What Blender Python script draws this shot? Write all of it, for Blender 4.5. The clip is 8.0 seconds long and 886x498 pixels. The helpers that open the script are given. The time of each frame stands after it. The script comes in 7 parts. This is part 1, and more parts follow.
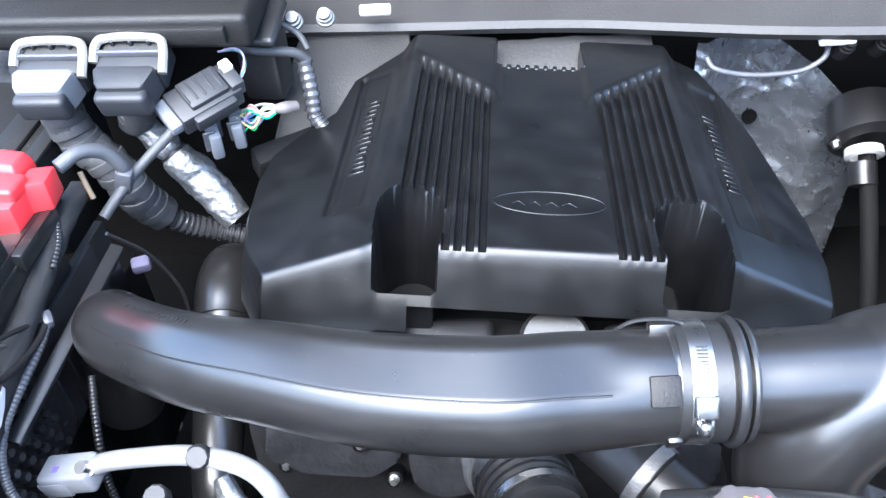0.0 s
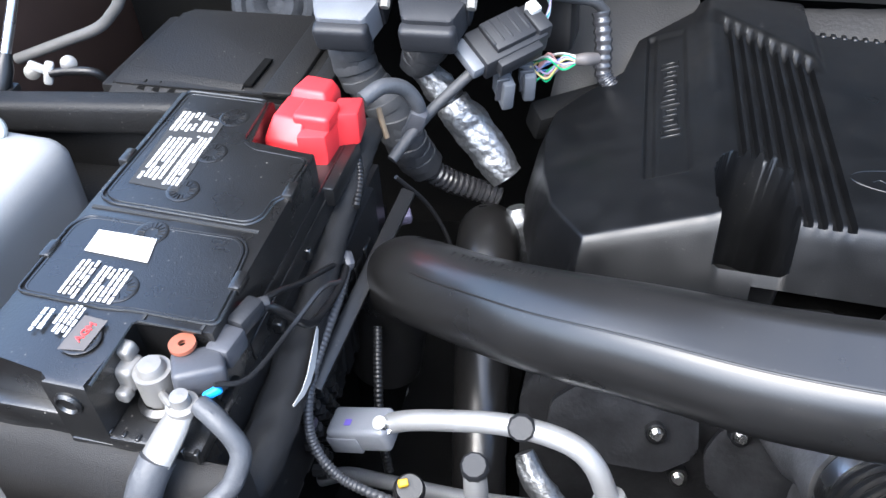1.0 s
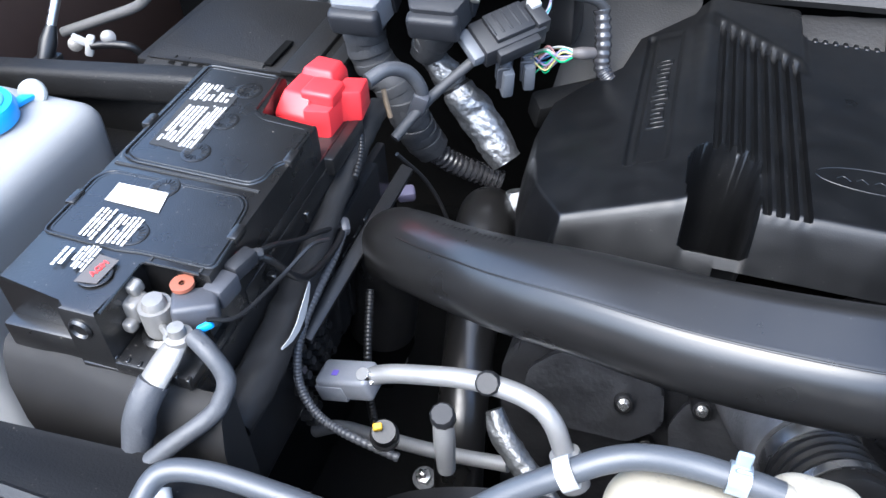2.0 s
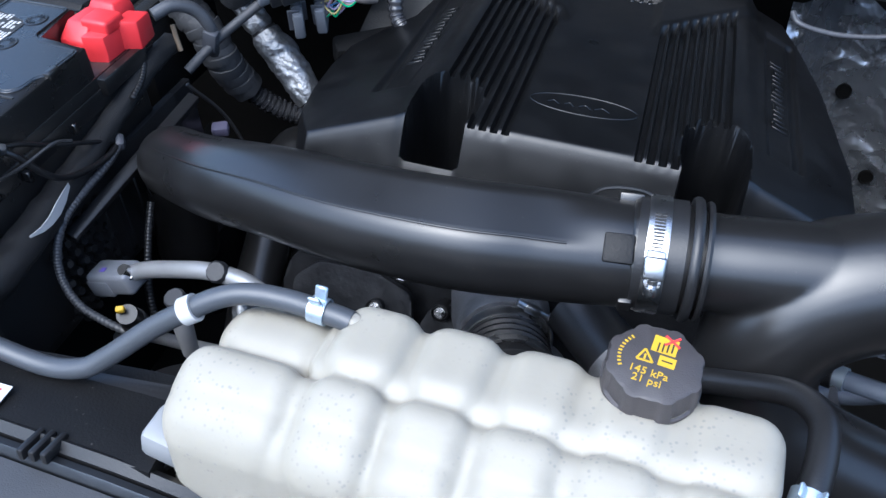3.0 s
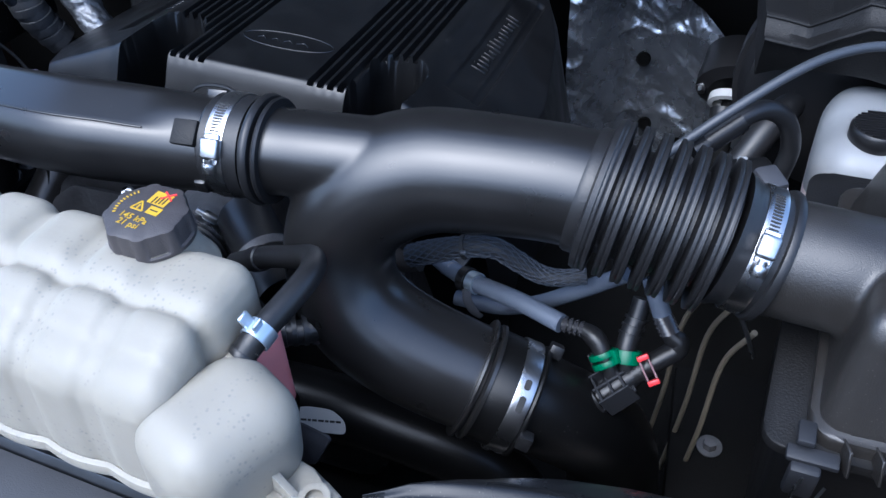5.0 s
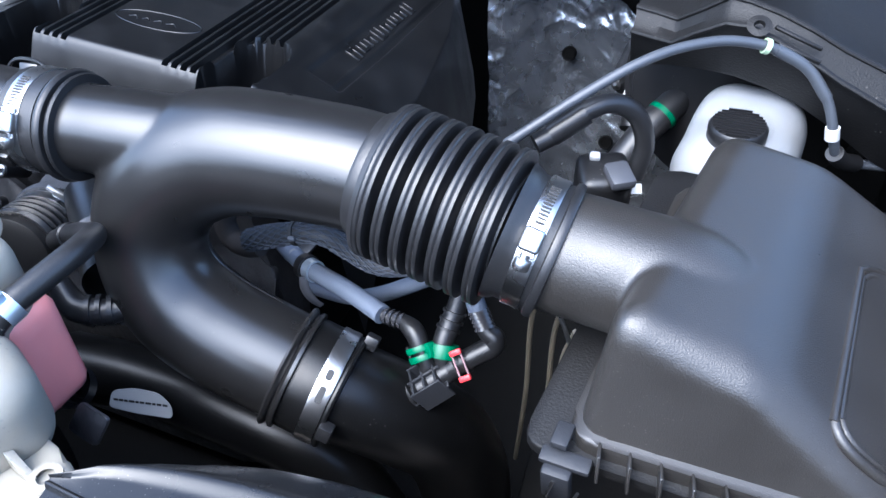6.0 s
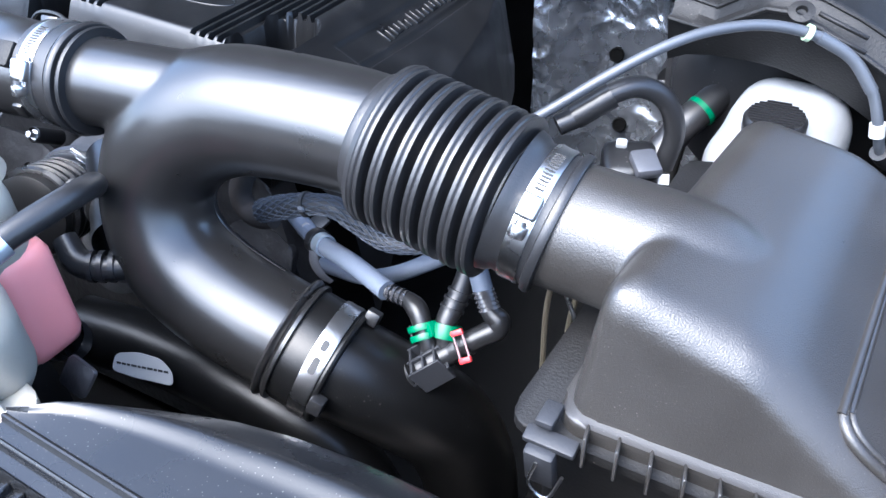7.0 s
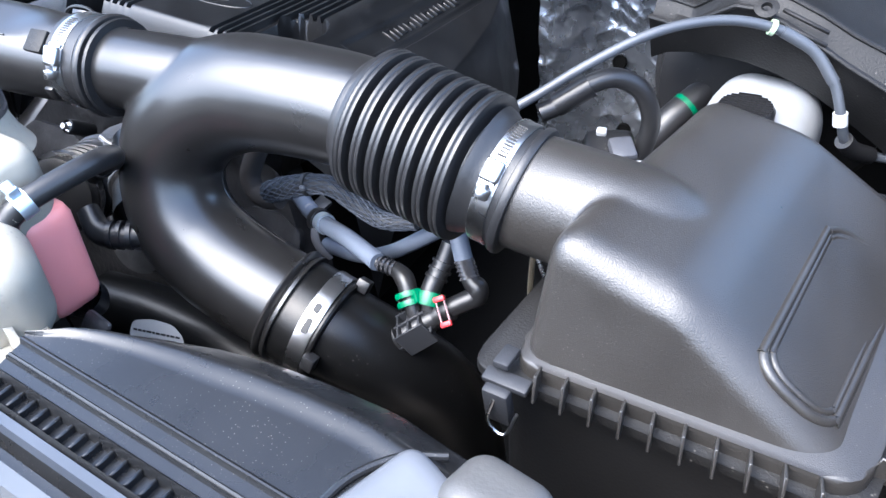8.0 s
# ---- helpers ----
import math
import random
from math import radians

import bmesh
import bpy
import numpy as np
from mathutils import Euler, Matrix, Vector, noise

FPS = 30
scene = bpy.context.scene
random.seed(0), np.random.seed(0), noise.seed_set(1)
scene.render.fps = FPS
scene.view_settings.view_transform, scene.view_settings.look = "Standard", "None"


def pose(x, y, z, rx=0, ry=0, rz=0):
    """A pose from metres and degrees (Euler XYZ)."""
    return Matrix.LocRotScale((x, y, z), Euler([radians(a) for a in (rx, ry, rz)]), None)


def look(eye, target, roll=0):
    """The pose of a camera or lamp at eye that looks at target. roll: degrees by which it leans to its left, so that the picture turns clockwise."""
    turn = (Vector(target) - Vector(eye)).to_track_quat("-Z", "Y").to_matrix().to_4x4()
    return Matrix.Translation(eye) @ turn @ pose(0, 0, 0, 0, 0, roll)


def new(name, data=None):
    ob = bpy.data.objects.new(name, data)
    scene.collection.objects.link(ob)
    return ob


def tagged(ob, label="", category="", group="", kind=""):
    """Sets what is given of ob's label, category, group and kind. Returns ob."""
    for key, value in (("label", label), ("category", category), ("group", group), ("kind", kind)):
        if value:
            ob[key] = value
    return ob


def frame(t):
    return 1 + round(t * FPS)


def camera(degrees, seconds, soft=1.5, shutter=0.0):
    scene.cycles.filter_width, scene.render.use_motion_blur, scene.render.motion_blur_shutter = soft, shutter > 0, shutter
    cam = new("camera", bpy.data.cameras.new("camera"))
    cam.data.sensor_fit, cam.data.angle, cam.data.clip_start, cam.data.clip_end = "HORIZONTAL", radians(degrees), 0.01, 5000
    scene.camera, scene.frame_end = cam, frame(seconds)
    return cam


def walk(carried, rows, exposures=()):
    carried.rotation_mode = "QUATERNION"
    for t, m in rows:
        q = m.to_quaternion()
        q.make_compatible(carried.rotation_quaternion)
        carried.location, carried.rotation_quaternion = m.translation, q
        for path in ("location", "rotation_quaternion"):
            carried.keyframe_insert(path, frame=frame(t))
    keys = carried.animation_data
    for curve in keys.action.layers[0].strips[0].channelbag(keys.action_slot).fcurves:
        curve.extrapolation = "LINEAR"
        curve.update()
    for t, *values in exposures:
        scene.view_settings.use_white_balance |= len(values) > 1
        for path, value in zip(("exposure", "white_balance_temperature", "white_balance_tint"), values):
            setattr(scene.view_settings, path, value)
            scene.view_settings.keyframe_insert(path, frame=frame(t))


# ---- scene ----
cam = camera(55.3, 8.0)
PATH = [
    (0, (0.027, 0.003, 1.563), (-0.03, 1.474, 0.208), -4.0),
    (0.5, (-0.091, -0.006, 1.576), (-0.236, 1.45, 0.212), -3.9),
    (1, (-0.188, 0.031, 1.5), (-0.454, 1.475, 0.142), -3.9),
    (1.2, (-0.203, 0.035, 1.495), (-0.506, 1.473, 0.139), -3.9),
    (2.3, (-0.064, -0.06, 1.536), (-0.429, 1.363, 0.179), -3.2),
    (2.5, (-0.01, -0.082, 1.541), (-0.377, 1.34, 0.184), -3.1),
    (3, (0.14, -0.098, 1.51), (-0.218, 1.33, 0.156), -2.5),
    (3.5, (0.269, -0.085, 1.471), (-0.109, 1.351, 0.131), -2.5),
    (4, (0.381, -0.083, 1.468), (-0.019, 1.353, 0.134), -2.4),
    (4.2, (0.406, -0.089, 1.478), (-0.01, 1.336, 0.139), -2.7),
    (5.3, (0.563, -0.144, 1.467), (0.091, 1.292, 0.157), -3.5),
    (5.5, (0.596, -0.127, 1.466), (0.109, 1.3, 0.153), -3.6),
    (6, (0.689, -0.077, 1.445), (0.162, 1.333, 0.128), -3.1),
    (6.5, (0.732, -0.056, 1.403), (0.135, 1.344, 0.106), -2.5),
    (7, (0.73, -0.067, 1.398), (0.059, 1.324, 0.127), -3.1),
    (7.5, (0.739, -0.073, 1.391), (0.009, 1.314, 0.149), -3.7),
    (8, (0.801, -0.116, 1.398), (0.039, 1.274, 0.178), -4.1),
]
EXPOSURES = [(0, 2.5, 5500, 6), (0.5, 2.15, 5600, 6), (1, 1.65, 5800, 6), (2.5, 1.35, 5450, 6), (3, 0.6, 5250, 6), (3.5, 0.15, 5200, 6), (4.2, 0.3, 5050, 8), (5.5, 0.75, 5050, 8), (6.0, 1.55, 5250, 8), (6.5, 2.05, 5350, 8), (7, 2.15, 5450, 8), (8, 2.05, 5650, 8)]
walk(cam, [(t, look(eye, target, roll)) for t, eye, target, roll in PATH], EXPOSURES)

# ---- world and light ----
SUN_EL, SUN_ROT = 57.0, 205.0
world = bpy.data.worlds.new("sky")
scene.world = world
world.use_nodes = True
_wt = world.node_tree
_wt.nodes.clear()
_sky = _wt.nodes.new("ShaderNodeTexSky")
_sky.sky_type = "NISHITA"
_sky.sun_disc = False
_sky.sun_elevation = radians(SUN_EL)
_sky.sun_rotation = radians(SUN_ROT)
_sky.dust_density = 4.0
_sky.air_density = 1.0
_bg = _wt.nodes.new("ShaderNodeBackground")
_bg.inputs["Strength"].default_value = 0.30
_wo = _wt.nodes.new("ShaderNodeOutputWorld")
_wt.links.new(_sky.outputs[0], _bg.inputs[0])
_wt.links.new(_bg.outputs[0], _wo.inputs[0])
_sun = bpy.data.lights.new("sun", "SUN")
_sun.energy, _sun.angle, _sun.color = 1.9, radians(64), (1.0, 0.945, 0.885)
_sun_ob = new("sun", _sun)
_to_sun = Vector((math.sin(radians(SUN_ROT)) * math.cos(radians(SUN_EL)), math.cos(radians(SUN_ROT)) * math.cos(radians(SUN_EL)), math.sin(radians(SUN_EL))))
_sun_ob.matrix_world = look(Vector((0.15, 0.55, 1.0)) + 6 * _to_sun, (0.15, 0.55, 1.0))


# ---- materials ----
def mat(name, color, rough=0.5, metal=0.0, bump=0.0, scale=400.0, vary=0.25, spread=25.0, spec=0.5, coat=0.0, subsurface=0.0,
        grain=0.0, dust=0.0, specks=140.0, patch=(0.5, 0.7), rvar=0.07, dot=0.15, tone=(0.3, 0.28, 0.25)):
    """A procedural surface: colour that varies at two sizes, roughness that varies, fine relief, and settled dust specks."""
    m = bpy.data.materials.new(name)
    m.use_nodes = True
    nt = m.node_tree
    b = nt.nodes["Principled BSDF"]
    co = nt.nodes.new("ShaderNodeTexCoord")
    big = nt.nodes.new("ShaderNodeTexNoise")
    big.inputs["Scale"].default_value = spread
    big.inputs["Detail"].default_value = 5
    nt.links.new(co.outputs["Object"], big.inputs["Vector"])
    fine = nt.nodes.new("ShaderNodeTexNoise")
    fine.inputs["Scale"].default_value = scale
    fine.inputs["Detail"].default_value = 3
    nt.links.new(co.outputs["Object"], fine.inputs["Vector"])
    mix = nt.nodes.new("ShaderNodeMix")
    mix.data_type = "RGBA"
    lo = [c * (1 - vary) for c in color]
    hi = [min(1, c * (1 + vary)) for c in color]
    mix.inputs["A"].default_value = (*lo, 1)
    mix.inputs["B"].default_value = (*hi, 1)
    add = nt.nodes.new("ShaderNodeMath")
    add.operation = "MULTIPLY_ADD"
    nt.links.new(fine.outputs["Fac"], add.inputs[0])
    add.inputs[1].default_value = grain
    nt.links.new(big.outputs["Fac"], add.inputs[2])
    nt.links.new(add.outputs[0], mix.inputs["Factor"])
    last = mix.outputs["Result"]
    if dust:
        dots = nt.nodes.new("ShaderNodeTexVoronoi")
        dots.inputs["Scale"].default_value = specks
        nt.links.new(co.outputs["Object"], dots.inputs["Vector"])
        where = nt.nodes.new("ShaderNodeMapRange")
        where.inputs["From Min"].default_value = dot
        where.inputs["From Max"].default_value = dot / 3
        nt.links.new(dots.outputs["Distance"], where.inputs["Value"])
        amount = nt.nodes.new("ShaderNodeMath")
        amount.operation = "MULTIPLY"
        where2 = nt.nodes.new("ShaderNodeMapRange")
        where2.inputs["From Min"].default_value = patch[0]
        where2.inputs["From Max"].default_value = patch[1]
        nt.links.new(big.outputs["Fac"], where2.inputs["Value"])
        nt.links.new(where.outputs[0], amount.inputs[0])
        nt.links.new(where2.outputs[0], amount.inputs[1])
        scaled = nt.nodes.new("ShaderNodeMath")
        scaled.operation = "MULTIPLY"
        scaled.inputs[1].default_value = dust
        nt.links.new(amount.outputs[0], scaled.inputs[0])
        dm = nt.nodes.new("ShaderNodeMix")
        dm.data_type = "RGBA"
        dm.inputs["B"].default_value = (*tone, 1)
        nt.links.new(scaled.outputs[0], dm.inputs["Factor"])
        nt.links.new(last, dm.inputs["A"])
        last = dm.outputs["Result"]
    nt.links.new(last, b.inputs["Base Color"])
    rr = nt.nodes.new("ShaderNodeMapRange")
    rr.inputs["To Min"].default_value = max(0.03, rough - rvar)
    rr.inputs["To Max"].default_value = min(1, rough + rvar)
    nt.links.new(big.outputs["Fac"], rr.inputs["Value"])
    nt.links.new(rr.outputs[0], b.inputs["Roughness"])
    b.inputs["Metallic"].default_value = metal
    b.inputs["Specular IOR Level"].default_value = spec
    b.inputs["Coat Weight"].default_value = coat
    b.inputs["Coat Roughness"].default_value = 0.15
    if subsurface:
        b.inputs["Subsurface Weight"].default_value = subsurface
        b.inputs["Subsurface Radius"].default_value = (0.03, 0.03, 0.03)
        b.inputs["Subsurface Scale"].default_value = 0.5
    if bump:
        bn = nt.nodes.new("ShaderNodeBump")
        bn.inputs["Strength"].default_value = bump
        bn.inputs["Distance"].default_value = 0.001
        nt.links.new(fine.outputs["Fac"], bn.inputs["Height"])
        nt.links.new(bn.outputs[0], b.inputs["Normal"])
    return m


COVER = mat("cover_plastic", (0.003, 0.0032, 0.0037), 0.36, bump=0.12, scale=900, dust=0.2, spec=0.5, rvar=0.2)
DUCT = mat("duct_plastic", (0.01, 0.0097, 0.0097), 0.29, bump=0.03, scale=700, dust=0.1, spec=0.72, rvar=0.05)
# duct plastic again, darkened to hold the shade low in the gap
SHADEDUCT = mat("shaded_duct_plastic", (0.0042, 0.0042, 0.00432), 0.33, bump=0.1, scale=700, dust=0.2, spec=0.3)
AIRBOX = mat("airbox_plastic", (0.0185, 0.017, 0.0154), 0.34, bump=0.3, scale=1000, dust=0.35, specks=300, spec=0.65, rvar=0.16, vary=0.45, spread=14, grain=0.35)
BLACK = mat("black_plastic", (0.0105, 0.0105, 0.0112), 0.36, bump=0.15, dust=0.3, spec=0.45)
BATT = mat("battery_case", (0.0075, 0.0073, 0.0073), 0.29, bump=0.2, scale=800, dust=0.6, spec=0.85)
RUBBER = mat("rubber", (0.0126, 0.0126, 0.0133), 0.37, bump=0.15, scale=500, spec=0.5)
HOSE = mat("grey_blue_hose", (0.05, 0.055, 0.063), 0.38, bump=0.15, scale=500)
VAPOUR = mat("vapour_line", (0.0442, 0.0493, 0.0578), 0.42, bump=0.15, scale=500)
HEATHOSE = mat("heater_hose", (0.0935, 0.1105, 0.1445), 0.5, bump=0.15, scale=500)
CLOTH = mat("insulation_fabric", (0.01445, 0.01394, 0.01394), 0.6, bump=0.6, scale=1500, spec=0.3)
TAPE = mat("harness_tape", (0.0306, 0.03145, 0.034), 0.6, bump=0.5, scale=300)
STEEL = mat("steel_band", (0.56, 0.56, 0.565), 0.28, metal=1.0, bump=0.1)
ENGCAST = mat("engine_casting", (0.036, 0.037, 0.041), 0.42, metal=0.5, bump=1.0, scale=130, spread=40, vary=0.6, rvar=0.2)
ALU = mat("aluminium", (0.33, 0.335, 0.345), 0.42, metal=0.55, bump=0.1)
ALUBLOCK = mat("cast_aluminium_block", (0.20, 0.21, 0.235), 0.45, metal=0.25, bump=0.2)
CAST = mat("cast_metal", (0.16, 0.16, 0.165), 0.5, metal=0.6, bump=0.6, scale=350, spread=60, vary=0.5)
FOIL = mat("foil", (0.40, 0.425, 0.47), 0.27, metal=0.85, bump=0.9, scale=110, spread=30, vary=0.3)
SLEEVE = mat("foil_sleeve", (0.20, 0.207, 0.218), 0.46, metal=0.85, bump=1.0, scale=260, spread=190, vary=0.7)
LEAD = mat("terminal_lead", (0.24, 0.232, 0.22), 0.5, metal=0.5, bump=0.4, scale=300)
TANK = mat("translucent_tank", (0.3, 0.279, 0.23), 0.42, bump=0.1, scale=250, vary=0.08, spread=18, subsurface=0.75, dust=0.5, specks=210, patch=(0.50, 0.58), spec=0.4, dot=0.30, tone=(0.15, 0.15, 0.155))
TANKRED = mat("tank_with_coolant", (0.74, 0.27, 0.25), 0.35, bump=0.1, scale=250, vary=0.08, subsurface=0.3)
BOTTLE = mat("white_bottle", (0.235, 0.24, 0.245), 0.4, bump=0.1, vary=0.04, subsurface=0.2)
RED = mat("red_plastic", (0.56, 0.028, 0.034), 0.42, bump=0.1, vary=0.12)
BLUE = mat("blue_plastic", (0.03, 0.3, 0.75), 0.35)
GREEN = mat("green_clip", (0, 0.115, 0.048), 0.35)
WHITE = mat("white_plastic", (0.44, 0.44, 0.43), 0.45, vary=0.05)
PAPER = mat("white_label", (0.48, 0.475, 0.46), 0.6, vary=0.06)
GREYLABEL = mat("grey_label", (0.075, 0.068, 0.066), 0.6, vary=0.15)
ORANGE = mat("orange_print", (0.9, 0.28, 0.05), 0.5, vary=0.05)
YELLOW = mat("yellow_print", (0.5, 0.32, 0.015), 0.5, vary=0.05)
INK = mat("black_print", (0.02, 0.02, 0.02), 0.6)
REDPRINT = mat("red_print", (0.7, 0.04, 0.04), 0.5)
CAP = mat("cap_plastic", (0.0476, 0.0425, 0.0425), 0.5, bump=0.3, scale=900)
CONN = mat("grey_connector", (0.05, 0.052, 0.06), 0.45, bump=0.2)
GLOSSCOND = mat("shiny_conduit", (0.034, 0.034, 0.0374), 0.22, bump=0.1, spec=0.8)
PALELEVER = mat("pale_lever", (0.17, 0.165, 0.15), 0.5, bump=0.1)
PALECONN = mat("pale_connector", (0.105, 0.112, 0.125), 0.5, bump=0.2)
CONNDARK = mat("dark_connector", (0.018, 0.019, 0.022), 0.5, bump=0.2, spec=0.35)
PAINT = mat("body_paint", (0.45, 0.46, 0.47), 0.22, coat=0.6, vary=0.1)
COWL = mat("cowl_panel", (0.019, 0.018, 0.0175), 0.6, bump=0.5, scale=300)
BROWN = mat("inner_fender", (0.0765, 0.0476, 0.0374), 0.5, bump=0.3)
COPPER = mat("copper_washer", (0.30, 0.10, 0.06), 0.5, metal=0.3)
# near-black base: the shade deep in the bay is put into the colour
DARK = mat("shaded_bay", (0.004, 0.004, 0.004), 0.8, bump=0.4, spec=0.15)
# unseen ground, its warm tone picked to warm the reflected light
WARMGROUND = mat("warm_ground", (0.13, 0.105, 0.08), 0.85, bump=0.8, scale=120, spread=3)
HOOD = mat("hood_paint", (0.8, 0.8, 0.8), 0.3, vary=0.04)
LINER = mat("hood_liner", (0.007, 0.007, 0.007), 0.9, bump=0.6)
LIDPLASTIC = mat("lid_plastic", (0.0062, 0.006, 0.006), 0.55, bump=0.5, scale=500, dust=0.5, spec=0.3)
HOLE = mat("hole_black", (0.002, 0.002, 0.002), 0.9, spec=0.1)
SHIELD = mat("shield_plastic", (0.008, 0.0082, 0.0088), 0.28, bump=0.05, scale=900, dust=0.5, specks=380, patch=(0.42, 0.62), spec=0.45, rvar=0.1)
PADGREY = mat("pad_grey", (0.055, 0.0535, 0.051), 0.5, bump=0.2)
WIRES = [mat("wire_colour", c, 0.4) for c in ((0.42, 0.42, 0.40), (0.02, 0.30, 0.13), (0.26, 0.22, 0.34), (0.40, 0.20, 0.18), (0.06, 0.16, 0.36), (0.40, 0.34, 0.12))]


# ---- building helpers ----
ORIGIN = {}


def thing(name, loc, label, category, group="", kind=""):
    ob = new(name)
    ob.empty_display_size = 0.02
    ob.location = loc
    ORIGIN[ob.name] = Vector(loc)
    return tagged(ob, label, category, group, kind)


def part(name, bm, material, parent=None, label="", flat=False, angle=40.0):
    """Link a bmesh as one mesh object; its vertices are given in the world's metres."""
    off = ORIGIN.get(parent.name, Vector()) if parent else Vector()
    bmesh.ops.recalc_face_normals(bm, faces=bm.faces)
    for v in bm.verts:
        v.co -= off
    if not flat:
        lim = math.cos(radians(angle))
        for f in bm.faces:
            f.smooth = True
        for e in bm.edges:
            if len(e.link_faces) == 2 and e.link_faces[0].normal.dot(e.link_faces[1].normal) < lim:
                e.smooth = False
    me = bpy.data.meshes.new(name)
    bm.to_mesh(me)
    bm.free()
    me.materials.append(material)
    ob = new(name, me)
    if parent:
        ob.parent = parent
        ORIGIN[ob.name] = off
    if label:
        ob["label"] = label
    return ob


def solo(name, bm, material, label, category, group="", kind="", flat=False):
    ob = part(name, bm, material, None, "", flat)
    return tagged(ob, label, category, group, kind)


def curve_points(pts, per=10):
    """Catmull-Rom through rows of (x, y, z, radius)."""
    p = [np.array(q, float) for q in pts]
    p = [2 * p[0] - p[1]] + p + [2 * p[-1] - p[-2]]
    out = []
    for i in range(1, len(p) - 2):
        a, b, c, d = p[i - 1:i + 3]
        for k in range(per):
            t = k / per
            out.append(0.5 * (2 * b + (c - a) * t + (2 * a - 5 * b + 4 * c - d) * t * t + (3 * b - a - 3 * c + d) * t ** 3))
    out.append(p[-2])
    return out


def sweep(pts, per=10, seg=24, radius=None, bm=None, cap=True, wobble=0.0, flat=1.0, crinkle=0.0):
    """A tube along points (x, y, z[, radius])."""
    pts = [(*q[:3], q[3] if len(q) > 3 else radius) for q in pts]
    rows = curve_points(pts, per) if per > 1 else [np.array(q, float) for q in pts]
    bm = bm or bmesh.new()
    pos = [Vector(r[:3]) for r in rows]
    side, rings = None, []
    for i, r in enumerate(rows):
        d = (pos[min(i + 1, len(pos) - 1)] - pos[max(i - 1, 0)]).normalized()
        if side is None:
            side = d.orthogonal().normalized() if abs(d.z) > 0.95 else d.cross(Vector((0, 0, 1))).normalized()
        side = (side - d * side.dot(d)).normalized()
        up = side.cross(d)
        ring = []
        for k in range(seg):
            a = 2 * math.pi * k / seg
            rad = max(1e-4, r[3]) * (1 + wobble * noise.noise(pos[i] * 60 + Vector((math.cos(a), math.sin(a), 0)) * 2))
            if crinkle:
                at = pos[i] + (side * math.cos(a) + up * math.sin(a)) * r[3]
                rad *= 1 - crinkle * (abs(noise.noise(at * 95)) + 0.6 * abs(noise.noise(at * 230 + Vector((4, 1, 7)))) - 0.3)
            ring.append(bm.verts.new(pos[i] + side * math.cos(a) * rad + up * math.sin(a) * rad * flat))
        rings.append(ring)
    for a, b in zip(rings, rings[1:]):
        for k in range(seg):
            bm.faces.new((a[k], a[(k + 1) % seg], b[(k + 1) % seg], b[k]))
    if cap:
        bm.faces.new(rings[0][::-1])
        bm.faces.new(rings[-1])
    return bm


def axis_frame(a, b, up=(0, 0, 1)):
    """A matrix at a whose z runs to b."""
    d = (Vector(b) - Vector(a)).normalized()
    u = Vector(up)
    if abs(d.dot(u)) > 0.95:
        u = Vector((0, 1, 0))
    x = u.cross(d).normalized()
    y = d.cross(x)
    m = Matrix((x, y, d)).transposed().to_4x4()
    m.translation = Vector(a)
    return m


def lathe(profile, m, seg=32, bm=None, arc=(0, 360)):
    """Turn rows of (radius, height) round z of the matrix m."""
    bm = bm or bmesh.new()
    full = arc[1] - arc[0] >= 360
    n = seg if full else seg + 1
    rings = []
    for r, h in profile:
        rings.append([bm.verts.new(m @ Vector((max(r, 1e-5) * math.cos(radians(arc[0] + (arc[1] - arc[0]) * k / seg)),
                                               max(r, 1e-5) * math.sin(radians(arc[0] + (arc[1] - arc[0]) * k / seg)), h))) for k in range(n)])
    for a, b in zip(rings, rings[1:]):
        for k in range(seg):
            j = (k + 1) % n
            bm.faces.new((a[k], a[j], b[j], b[k]))
    return bm


def box(size, m=None, bevel=0.0, segs=2, bm=None):
    """A box about the origin of m, its edges rounded."""
    bm2 = bmesh.new()
    bmesh.ops.create_cube(bm2, size=1)
    for v in bm2.verts:
        v.co = Vector([a * b for a, b in zip(v.co, size)])
    if bevel:
        bmesh.ops.bevel(bm2, geom=bm2.edges[:], offset=min(bevel, min(size) * 0.49), segments=segs, affect="EDGES", profile=0.5)
    if m is not None:
        bm2.transform(m)
    if bm is None:
        return bm2
    join(bm, bm2)
    return bm


def join(bm, other):
    tmp = bpy.data.meshes.new("tmp")
    other.to_mesh(tmp)
    other.free()
    bm.from_mesh(tmp)
    bpy.data.meshes.remove(tmp)
    return bm


def soft_box(size, radius, m=None, n=(10, 10, 10)):
    """A rounded box with an even net of faces on each side, to be shaped further."""
    bm = bmesh.new()
    half = Vector(size) / 2
    seen = {}

    def vert(c):
        key = tuple(round(v, 6) for v in c)
        if key not in seen:
            q = Vector((c[0] * half.x, c[1] * half.y, c[2] * half.z))
            inner = Vector([max(-h + radius, min(h - radius, v)) for v, h in zip(q, half)])
            d = q - inner
            seen[key] = bm.verts.new(inner + (d.normalized() * radius if d.length > 1e-9 else d))
        return seen[key]

    def spaced(k, total):
        return -1 + 2 * k / total
    for ax in range(3):
        u, w = (ax + 1) % 3, (ax + 2) % 3
        for s in (-1, 1):
            for i in range(n[u]):
                for j in range(n[w]):
                    quad = []
                    for di, dj in ((0, 0), (1, 0), (1, 1), (0, 1)):
                        c = [0, 0, 0]
                        c[ax], c[u], c[w] = s, spaced(i + di, n[u]), spaced(j + dj, n[w])
                        quad.append(vert(c))
                    if len(set(quad)) == 4:
                        bm.faces.new(quad)
    if m is not None:
        bm.transform(m)
    return bm


